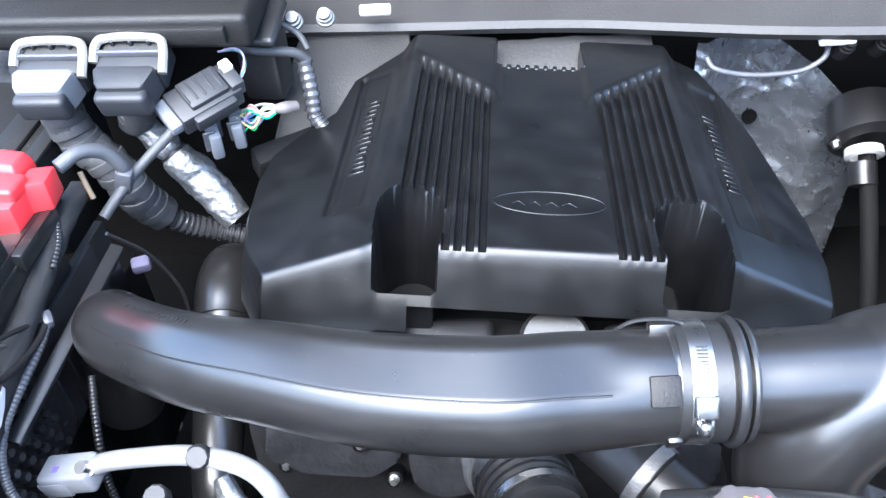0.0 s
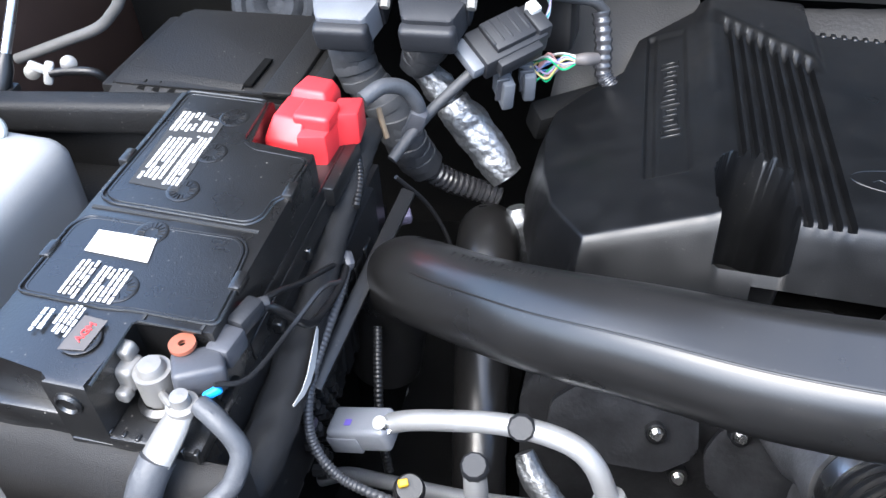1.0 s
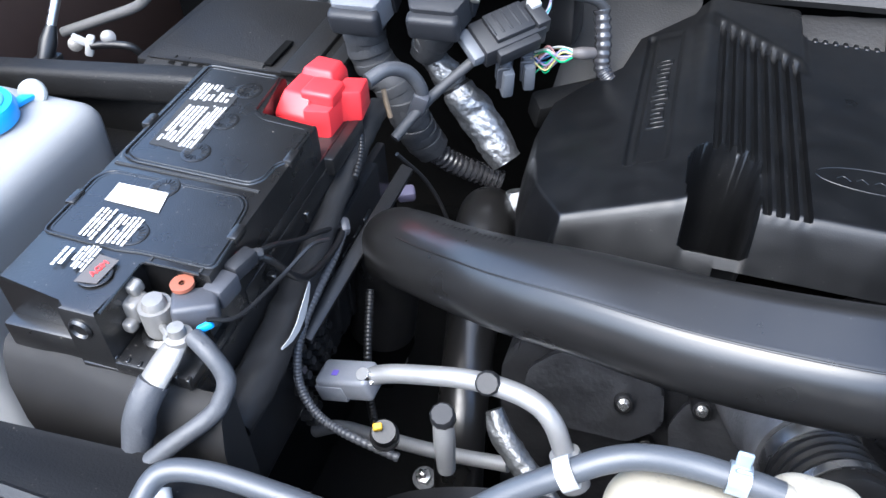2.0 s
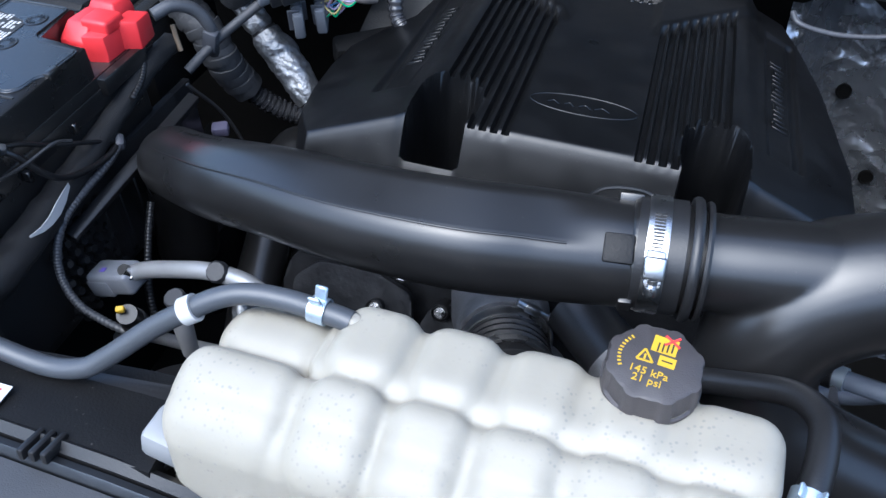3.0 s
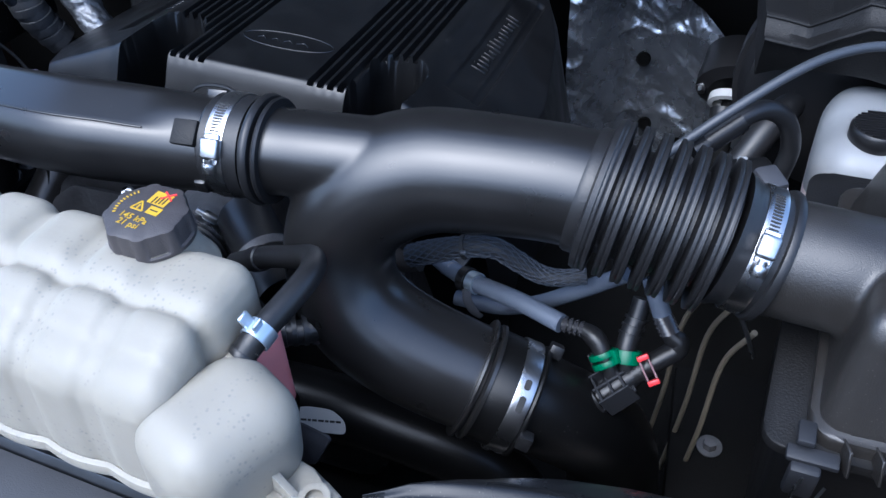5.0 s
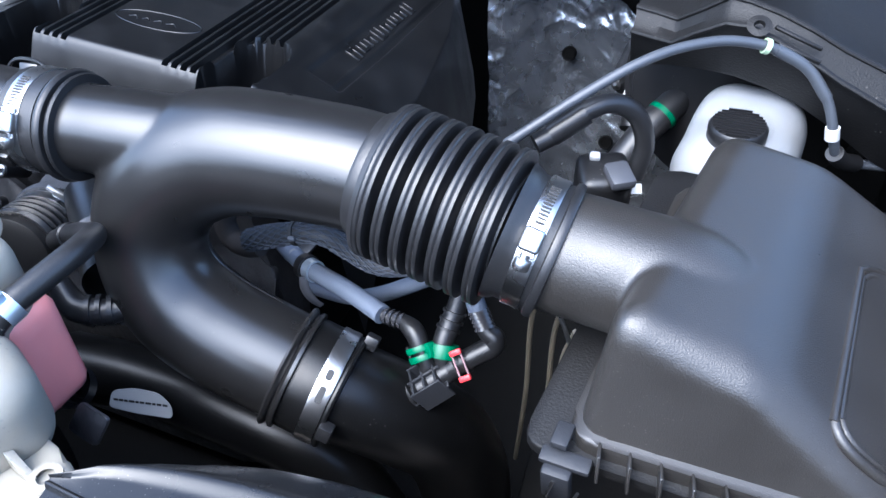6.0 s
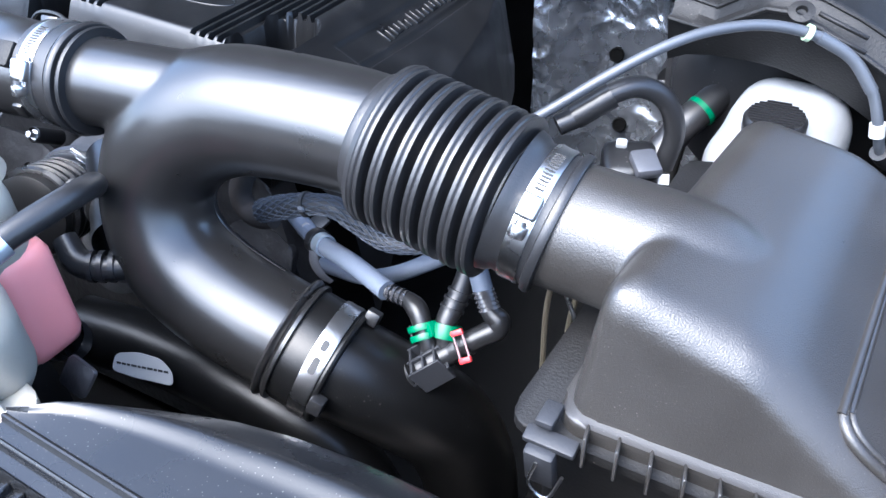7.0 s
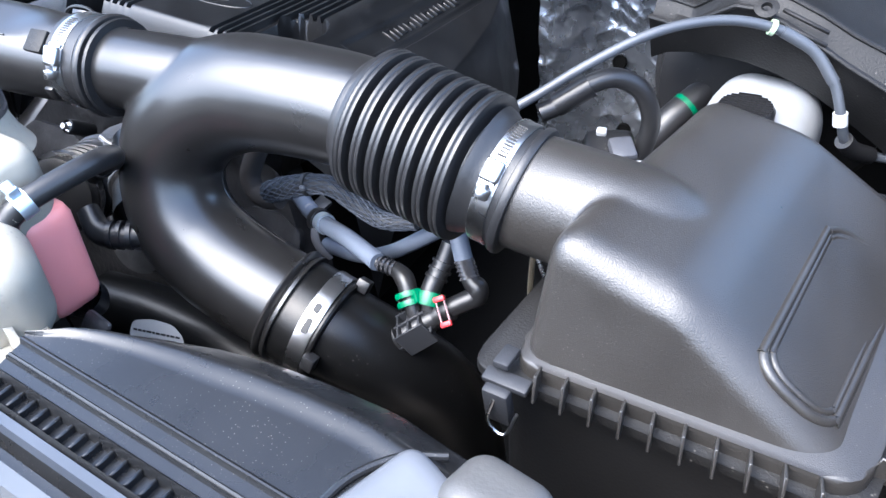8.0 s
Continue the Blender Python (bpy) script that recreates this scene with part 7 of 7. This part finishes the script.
for _z in (-0.0012, 0.0068):
    part("green_clip", lathe([(0.0088, -0.0026), (0.0128, -0.0026), (0.0132, 0.0), (0.0128, 0.0026), (0.0088, 0.0026), (0.0088, -0.0026)], _g @ Matrix.Translation((0, 0, _z)), 24, arc=(-170, 110)), GREEN, _qc, "bright green locking clip")
part("green_clip", box((0.010, 0.008, 0.013), _g @ Matrix.Rotation(radians(110), 4, "Z") @ Matrix.Translation((0.0115, 0, 0.0028)), 0.0016, 2), GREEN, _qc)
part("clip_strap", box((0.0022, 0.008, 0.017), _g @ Matrix.Rotation(radians(-60), 4, "Z") @ Matrix.Translation((0.0132, 0, 0.0028)), 0.0008, 1), BLACK, _qc)
_g = axis_frame((0.5155, 0.3745, 0.907), (0.5150, 0.384, 0.9175))
part("green_clip", lathe([(0.0092, -0.006), (0.0128, -0.006), (0.0134, 0.0), (0.0128, 0.006), (0.0092, 0.006), (0.0092, -0.006)], _g, 24), GREEN, _qc, "bright green locking clip")
part("green_clip", box((0.008, 0.010, 0.009), _g @ Matrix.Rotation(radians(-40), 4, "Z") @ Matrix.Translation((0.0130, 0, 0.001)), 0.0020, 2), GREEN, _qc)
# the arm with its red spring frame
part("arm", sweep([(*_qm @ Vector((0, 0, 0.046)), 0.0088), (0.5365, 0.372, 0.9045, 0.0090), (0.5475, 0.3785, 0.9108, 0.0092), (0.5560, 0.3840, 0.9155, 0.0098), (0.5565, 0.3868, 0.9225, 0.0096), (0.5495, 0.3885, 0.9285, 0.0080), (0.5402, 0.3960, 0.9415, 0.0070), (0.534, 0.402, 0.955, 0.0070)], per=6, seg=18), BLACK, _qc)
for _z in (0.058, 0.067):
    part("collar", lathe([(0.008, -0.0012), (0.0108, -0.0012), (0.0108, 0.0012), (0.008, 0.0012)], _qm @ Matrix.Translation((0, 0, _z)), 20), BLACK, _qc)
for _k in range(5):
    _c = Vector((0.5475, 0.3900, 0.9312)).lerp(Vector((0.5400, 0.3962, 0.9425)), _k / 4.0)
    part("barb", lathe([(0.006, -0.0018), (0.0094, -0.0016), (0.0074, 0.0020), (0.006, 0.0020)], axis_frame(_c, (0.534, 0.402, 0.955)), 18), GLOSSCOND, _qc)
_ra, _rb = Vector((0.5292, 0.3665, 0.9177)), Vector((0.5412, 0.3545, 0.9025))
_ax = (_qb - _qa).normalized()
for _c, _u in ((_ra, _rb), (_rb, _ra)):
    part("red_clip", box((0.0050, 0.0105, 0.0050), axis_frame(_c, _c + (_u - _c), _ax), 0.0012, 2), RED, _qc, "small red spring clip end")
for _o in (-0.0040, 0.0040):
    part("clip_leg", sweep([(*(_ra + _ax * _o), 0.0009), (*(_rb + _ax * _o), 0.0009)], per=1, seg=8), mat("pink_clip", (0.22, 0.13, 0.14), 0.45), _qc)

# braided loom: a soft core under two crossing layers of strands
_bl = thing("braided_loom", (0.38, 0.42, 0.95), "dark grey braided wiring loom beneath the Y duct", "wiring loom")
_path = curve_points([(0.300, 0.4370, 0.9285, 0.0105), (0.318, 0.4362, 0.9372, 0.0112), (0.3350, 0.4355, 0.9445, 0.0108), (0.3565, 0.4330, 0.9540, 0.0096), (0.3839, 0.4345, 0.9565, 0.0094), (0.4051, 0.4360, 0.9440, 0.0092), (0.4258, 0.4360, 0.9320, 0.0084), (0.4450, 0.4365, 0.9300, 0.0076), (0.470, 0.4400, 0.934, 0.0070)], 16)
BRAID = mat("braid", (0.0442, 0.051, 0.0646), 0.55, bump=0.3, scale=900, spec=0.3)
part("core", sweep([(*p[:3], p[3] * 0.97) for p in _path[::4]], per=4, seg=16), INK, _bl)
for _sgn in (-1, 1):
    for _k in range(12):
        _q = []
        for _i, _p in enumerate(_path):
            _d = Vector(_path[min(_i + 1, len(_path) - 1)][:3]) - Vector(_path[max(_i - 1, 0)][:3])
            _d.normalize()
            _s = _d.cross(Vector((0, 0, 1))).normalized()
            _u = _s.cross(_d)
            _a = 2 * math.pi * (_k + 0.5 * (_sgn > 0)) / 12 + _sgn * _i * 0.050
            _lay = _p[3] + 0.0003 * math.sin(_i * 1.1 + _k * math.pi)
            _q.append((*(Vector(_p[:3]) + (_s * math.cos(_a) + _u * math.sin(_a)) * _lay), 0.00085))
        part("strand", sweep(_q, per=1, seg=4), BRAID, _bl)
part("tie", lathe([(0.0100, -0.0018), (0.0118, -0.0018), (0.0118, 0.0018), (0.0100, 0.0018)], axis_frame((0.3565, 0.4330, 0.9540), (0.370, 0.4335, 0.9575)), 20), INK, _bl)
part("tie_head", box((0.006, 0.004, 0.006), pose(0.358, 0.4215, 0.957, 30, 0, 10), 0.001, 1), PALECONN, _bl)
solo("rubber_elbow", sweep([(0.283, 0.468, 0.972, 0.0105), (0.271, 0.461, 0.9500, 0.0108), (0.2645, 0.455, 0.930, 0.0110), (0.2720, 0.450, 0.9150, 0.0110), (0.2900, 0.445, 0.9125, 0.0108), (0.308, 0.443, 0.918, 0.0100)], per=6, seg=20), mat("aged_rubber", (0.034, 0.02975, 0.0272), 0.75, bump=0.2, spec=0.15), "worn brownish-grey rubber elbow under the Y duct", "hose")

# brake lines, dipstick and fixings down in the gap
for _k, (_x, _y) in enumerate(((0.560, 0.50), (0.585, 0.49), (0.600, 0.455))):
    solo("brake_line", sweep([(_x + 0.02, _y - 0.04, 0.92), (_x + 0.005, _y - 0.01, 0.84), (_x, _y, 0.72), (_x - 0.012, _y + 0.01, 0.58)], per=6, seg=8, radius=0.0028), mat("line_brass", (0.46, 0.40, 0.30), 0.4, metal=0.6), "thin dull metal brake line running down", "pipe")
part("rod", sweep([(0.600, 0.418, 0.945), (0.612, 0.410, 0.925), (0.622, 0.404, 0.90)], per=4, seg=8, radius=0.002), STEEL, tagged(thing("dipstick", (0.607, 0.414, 0.93), "thin bright dipstick rod beside the air box", "dipstick")))
_tw = thing("strut_tower", (0.64, 0.50, 0.66), "dark steel bracket with a bright flange nut", "bracket")
part("plate", box((0.12, 0.20, 0.02), pose(0.635, 0.49, 0.655, 5, 0, 0), 0.005), DARK, _tw)
hexbolt(_tw, (0.619, 0.479, 0.668), (0, -0.1, 1), 0.008, 0.010, 0.014, CAST)
_lb = thing("part_label", (0.232, 0.325, 0.815), "white paper part label on a black pipe", "label")
_m = pose(0.238, 0.300, 0.830, 66, 0, 8)
part("paper", prism(rounded_poly([(-0.032, -0.010), (-0.006, -0.013), (0.033, -0.014), (0.032, 0.000), (0.020, 0.011), (-0.004, 0.013), (-0.027, 0.008)], 0.006), 0.0008, _m), PAPER, _lb)
_ink = bmesh.new()
_rng = random.Random(9)
_xx = -0.026
while _xx < 0.024:
    _l = _rng.uniform(0.003, 0.006)
    box((_l, 0.0022, 0.0004), _m @ Matrix.Translation((_xx + _l / 2, -0.001, 0.0010)), 0, bm=_ink)
    _xx += _l + 0.0012
part("print_bars", _ink, INK, _lb)
# low pipe also takes the shade-darkened duct colour
solo("cold_pipe", sweep([(0.12, 0.34, 0.80), (0.20, 0.345, 0.797), (0.30, 0.345, 0.78), (0.40, 0.345, 0.74), (0.46, 0.34, 0.64)], per=6, seg=28, radius=0.034), SHADEDUCT, "black charge air pipe low behind the radiator", "pipe")
solo("plastic_sheet", prism(rounded_poly([(-0.016, -0.018), (0.016, -0.012), (0.020, 0.018), (-0.012, 0.012)], 0.005), 0.003, pose(0.285, 0.210, 0.93, 60, 10, -20), 0.001), mat("crinkled_film", (0.034, 0.034, 0.0374), 0.3, bump=1.0, scale=90), "crinkled dark plastic film behind the reservoir", "film")

# ---- right rear corner ----
_fo = thing("foil_shield", (0.50, 1.07, 0.78), "crinkled silver foil heat shield with round holes on the firewall", "heat shield")
_bm = bmesh.new()
_cols, _rowsn = 130, 190
_grid = []
for _j in range(_rowsn + 1):
    _row = []
    _z = 0.50 + 0.46 * _j / _rowsn
    _xr = float(np.interp(_z, [0.50, 0.66, 0.765, 0.804, 0.88, 0.96], [0.66, 0.66, 0.65, 0.640, 0.560, 0.45]))
    for _i in range(_cols + 1):
        _x = 0.36 + (_xr - 0.36) * _i / _cols
        _y = 1.112 - 0.07 * smooth(0.46, 0.37, _x) + 0.10 * max(0, _z - 0.84) - 0.02 * smooth(0.50, 0.60, _x)
        _y += 0.006 * noise.noise(Vector((_x * 13, _z * 9, 1.7)))
        _w = 0.30 * noise.noise(Vector((_x * 20, _z * 20, 4)))
        for _f, _h, _o in ((15, 0.011, 0.0), (34, 0.0055, 3.1), (80, 0.0022, 7.7)):
            _y += _h * abs(noise.noise(Vector((_x * _f + _z * _f * 0.35 + _w, _z * _f * 0.8 - _w, _o))))
        _row.append(_bm.verts.new((_x, _y, _z)))
    _grid.append(_row)
for _a, _b in zip(_grid, _grid[1:]):
    for _i in range(_cols):
        _bm.faces.new((_a[_i], _a[_i + 1], _b[_i + 1], _b[_i]))
part("sheet", _bm, FOIL, _fo)
_np = thing("rear_shield", (0.12, 0.985, 0.99), "dull grey shield sheet behind the engine cover notch", "heat shield")
_rows = []
for _x in np.linspace(0.0, 0.28, 15):
    _d = 0.004 * noise.noise(Vector((_x * 30, 2, 1)))
    _rows.append([(_x, 0.925, 0.955 + _d), (_x, 0.955, 0.985 + _d), (_x, 1.01, 1.005 - _d), (_x, 1.01, 0.998), (_x, 0.95, 0.975), (_x, 0.925, 0.945)])
part("sheet", loft(_rows), mat("dull_sheet", (0.016, 0.0155, 0.0155), 0.5, bump=0.5, scale=200), _np)
for _x, _y, _w in ((0.085, 0.945, 0.018), (0.115, 0.94, 0.024), (0.175, 0.938, 0.012)):
    part("foil_scrap", prism([(-_w / 2, -0.004), (_w / 2, -0.006), (_w * 0.3, 0.006), (-_w * 0.4, 0.005)], 0.001, pose(_x, _y, 0.982, 30, 10, -12)), SLEEVE, _np, "torn shiny foil edge")
for _x, _y, _z in ((0.474, 1.112, 0.80), (0.488, 1.115, 0.679), (0.545, 1.10, 0.655)):
    part("hole", lathe([(0, 0.001), (0.0085, 0.001), (0.010, 0.003), (0.0115, 0.001), (0.0115, -0.004)], axis_frame((_x, _y - 0.008, _z), (_x, _y - 0.2, _z + 0.05)), 24), HOLE, _fo, "round punched hole")
_sc = thing("steering_shaft", (0.606, 0.99, 0.816), "steering shaft with a white collar through a black boot", "steering shaft")
_sb = axis_frame((0.610, 1.000, 0.822), (0.604, 0.85, 0.750))
part("boot", lathe([(0, 0.004), (0.030, 0.004), (0.036, 0.007), (0.044, 0.004), (0.054, 0.0), (0.054, -0.008), (0.046, -0.06)], _sb, 40), BLACK, _sc)
part("collar", lathe([(0.018, 0), (0.026, 0.0), (0.027, 0.012), (0.020, 0.014)], axis_frame((0.603, 0.990, 0.814), (0.592, 0.82, 0.70)), 28), WHITE, _sc)
part("shaft", sweep([(0.608, 0.996, 0.818), (0.604, 0.94, 0.77), (0.598, 0.87, 0.70), (0.588, 0.78, 0.60)], per=4, seg=18, radius=0.012), DARK, _sc)
part("joint", sweep([(0.600, 0.975, 0.800), (0.598, 0.950, 0.778)], per=3, seg=20, radius=0.019), BLACK, _sc)
for _a in (60, 180, 300):
    hexbolt(_sc, _sb @ Vector((0.045 * math.cos(radians(_a)), 0.045 * math.sin(radians(_a)), 0.003)), (0, -0.9, -0.45), 0.006, 0.008, 0.009)


def brake_reservoir():
    c = thing("brake_reservoir", (0.72, 0.64, 0.96), "white plastic brake fluid reservoir with a ribbed black cap", "brake reservoir")
    bm = soft_box((0.112, 0.156, 0.112), 0.040, pose(0.729, 0.672, 0.932, 0, 0, -10), (16, 18, 14))
    for v in bm.verts:
        v.co.z += 0.010 * smooth(0.675, 0.700, v.co.y) * smooth(0.93, 0.98, v.co.z)
    low = bm.copy()
    bmesh.ops.bisect_plane(bm, geom=bm.verts[:] + bm.edges[:] + bm.faces[:], plane_co=(0, 0, 0.925), plane_no=(0, 0, 1), clear_inner=True)
    bmesh.ops.bisect_plane(low, geom=low.verts[:] + low.edges[:] + low.faces[:], plane_co=(0, 0, 0.925), plane_no=(0, 0, 1), clear_outer=True)
    part("upper_tank", bm, BOTTLE, c)
    part("lower_tank", low, mat("tank_with_fluid", (0.75, 0.62, 0.58), 0.4, vary=0.06), c, "tank wall tinted by the brake fluid")
    m = pose(0.722, 0.642, 0.986, 0, 0, 0)
    part("cap", lathe([(0.024, -0.006), (0.0275, 0.0), (0.0275, 0.012), (0.025, 0.015), (0.0, 0.016)], m, 40), BLACK, c)
    ribs = bmesh.new()
    for k in range(11):
        y = -0.022 + 0.0044 * k
        w = 2 * math.sqrt(0.0245 ** 2 - y * y)
        box((w, 0.0016, 0.002), m @ Matrix.Translation((0, y, 0.0165)), 0, bm=ribs)
    part("cap_ribs", ribs, BLACK, c)
    return c


brake_reservoir()
_bo = thing("brake_booster", (0.72, 0.86, 0.92), "black round brake booster behind the reservoir", "brake booster")
part("drum", lathe([(0, 0.03), (0.05, 0.03), (0.09, 0.02), (0.125, 0.0), (0.132, -0.03), (0.132, -0.08)], axis_frame((0.73, 0.80, 0.94), (0.73, 0.60, 0.96)), 56), BLACK, _bo)
part("flange", lathe([(0.125, -0.03), (0.138, -0.03), (0.138, -0.036), (0.125, -0.036)], axis_frame((0.73, 0.80, 0.94), (0.73, 0.60, 0.96)), 56), BLACK, _bo)
part("cylinder", box((0.06, 0.16, 0.06), pose(0.715, 0.66, 0.90, 0, 0, -6), 0.012, 3), CAST, _bo)
_vh = thing("vacuum_hose", (0.62, 0.60, 0.99), "black booster vacuum hose with a green collar", "hose")
part("hose", sweep([(0.548, 0.555, 1.005), (0.568, 0.570, 1.014), (0.586, 0.583, 1.028), (0.608, 0.598, 1.032), (0.630, 0.610, 1.016), (0.641, 0.612, 0.985), (0.636, 0.606, 0.950)], per=8, seg=18, radius=0.0095), RUBBER, _vh)
part("cuff", sweep([(0.560, 0.566, 1.010), (0.588, 0.582, 1.029)], per=3, seg=18, radius=0.0115), BLACK, _vh)
_gh = thing("booster_hose", (0.63, 0.76, 0.91), "thick black booster hose with a green clip", "hose")
part("hose", sweep([(0.665, 0.79, 0.94), (0.650, 0.772, 0.928), (0.632, 0.75, 0.912), (0.612, 0.725, 0.885), (0.590, 0.70, 0.85)], per=6, seg=20, radius=0.017), RUBBER, _gh)
part("green_collar", lathe([(0.015, -0.0030), (0.0180, -0.0030), (0.0180, 0.0030), (0.015, 0.0030)], axis_frame((0.645, 0.766, 0.923), (0.66, 0.785, 0.936)), 28), GREEN, _gh)
_sn = thing("purge_valve", (0.60, 0.60, 0.96), "black purge valve with a pale sensor plug", "valve")
part("body", box((0.05, 0.05, 0.05), pose(0.608, 0.590, 0.945, 10, 0, 20), 0.010, 3), BLACK, _sn)
part("plug", box((0.010, 0.008, 0.008), pose(0.598, 0.594, 0.974, 20, 0, 10), 0.002), WHITE, _sn)
part("tag", box((0.012, 0.010, 0.002), pose(0.640, 0.585, 0.950, 35, 0, 15), 0), PAPER, _sn)
part("tag", box((0.018, 0.008, 0.005), pose(0.655, 0.570, 0.935, 25, 0, 15), 0.002), WHITE, _sn)
part("clip", box((0.024, 0.03, 0.012), pose(0.625, 0.575, 0.970, 10, 0, 30), 0.004), CONN, _sn)
LINE = [(0.500, 0.515, 1.0), (0.546, 0.550, 1.026), (0.585, 0.572, 1.052), (0.625, 0.598, 1.073), (0.66, 0.622, 1.082), (0.70, 0.645, 1.082), (0.74, 0.658, 1.072), (0.77, 0.662, 1.055), (0.792, 0.658, 1.03), (0.805, 0.652, 1.00), (0.815, 0.66, 0.97), (0.84, 0.69, 0.945), (0.88, 0.70, 0.94)]
_ev = thing("evaporation_line", (0.70, 0.645, 1.08), "grey plastic vapour line arching past the brake reservoir", "hose")
part("line", sweep(LINE, per=8, seg=16, radius=0.0047), VAPOUR, _ev)
part("guard_sleeve", sweep(LINE[6:9], per=8, seg=16, radius=0.0056), VAPOUR, _ev, "thicker guard sleeve round the bend")
part("end_cuff", sweep([(0.500, 0.515, 1.0), (0.520, 0.531, 1.012)], per=3, seg=16, radius=0.0065), BLACK, _ev)
part("elbow", sweep([(0.812, 0.656, 0.975, 0.0085), (0.822, 0.668, 0.960, 0.0085), (0.838, 0.688, 0.946, 0.0085)], per=5, seg=16), BLACK, _ev)
_lt = thing("line_tie", (0.733, 0.656, 1.077), "pale green tie round the vapour line", "tie")
part("tie", lathe([(0.0050, -0.0022), (0.0072, -0.0022), (0.0072, 0.0022), (0.0050, 0.0022)], axis_frame((0.731, 0.655, 1.0755), (0.745, 0.659, 1.070)), 16), mat("pale_green", (0.32, 0.42, 0.27), 0.5), _lt)
_lt2 = thing("line_label", (0.800, 0.655, 1.012), "white printed band round the vapour line", "label")
part("band", lathe([(0.0050, -0.006), (0.0066, -0.006), (0.0066, 0.006), (0.0050, 0.006)], axis_frame((0.8045, 0.6525, 0.998), (0.808, 0.652, 0.98)), 16), WHITE, _lt2)


def corner_panel():
    c = thing("corner_panel", (0.78, 0.75, 1.08), "black moulded corner panel with raised ridges over the brake booster", "corner panel")
    # x, then y and z of the arched lower edge, of the first ridge and of the second
    rows = [(0.606, 0.740, 0.990, 0.712, 1.046, 0.742, 1.058), (0.625, 0.728, 1.004, 0.705, 1.046, 0.735, 1.058), (0.648, 0.716, 1.013, 0.694, 1.048, 0.728, 1.056), (0.670, 0.706, 1.018, 0.684, 1.066, 0.716, 1.074),
            (0.694, 0.698, 1.021, 0.676, 1.082, 0.706, 1.094), (0.712, 0.695, 1.020, 0.672, 1.083, 0.700, 1.094), (0.740, 0.692, 1.014, 0.668, 1.074, 0.694, 1.088), (0.770, 0.690, 1.003, 0.664, 1.061, 0.688, 1.078), (0.80, 0.690, 0.985, 0.658, 1.046, 0.684, 1.064), (0.85, 0.69, 0.95, 0.65, 1.025, 0.68, 1.045), (0.95, 0.69, 0.90, 0.64, 1.0, 0.68, 1.02)]
    dense = []
    for a, b in zip(rows, rows[1:]):
        for k in range(5):
            dense.append([p + (q - p) * k / 5 for p, q in zip(a, b)])
    dense.append(list(rows[-1]))
    rings = []
    for x, y0, z0, y1, z1, y2, z2 in dense:
        rings.append([(x, y0 + 0.02, z0 + 0.004), (x, y0, z0), (x, y0 - 0.003, z0 + 0.004), (x, y1 + 0.003, z1 - 0.006), (x, y1, z1), (x, y1 + 0.006, z1 + 0.002), (x, y1 + 0.012, z1 - 0.003), (x, y2 - 0.006, z2 - 0.010), (x, y2, z2), (x, y2 + 0.006, z2 + 0.002),
                      (x, y2 + 0.014, z2 - 0.004), (x, y2 + 0.10, z2 + 0.002), (x, y2 + 0.24, z2 + 0.01), (x, y2 + 0.24, z2 - 0.03)])
    part("panel", loft(rings), LIDPLASTIC, c)
    for i, r in ((3, 0.0026), (5, 0.0022)):
        part("ridge", sweep([(q[0], q[i], q[i + 1] + 0.001, r) for q in dense], per=1, seg=8), LIDPLASTIC, c)
    part("eyelet", lathe([(0.004, 0), (0.010, 0), (0.011, 0.003), (0.005, 0.004), (0.004, 0)], pose(0.722, 0.668, 1.086, 30, 0, 0), 24), LIDPLASTIC, c)
    part("tab", box((0.045, 0.004, 0.004), pose(0.757, 0.672, 1.078, 20, 18, -8), 0.001, 1), LIDPLASTIC, c)
    part("tab", box((0.040, 0.004, 0.004), pose(0.760, 0.664, 1.068, 20, 18, -8), 0.001, 1), LIDPLASTIC, c)
    part("push_rivet", lathe([(0, 0.006), (0.006, 0.005), (0.008, 0.0)], pose(0.60, 0.80, 1.075, 20, 0, 0), 18), WHITE, c)
    return c


corner_panel()
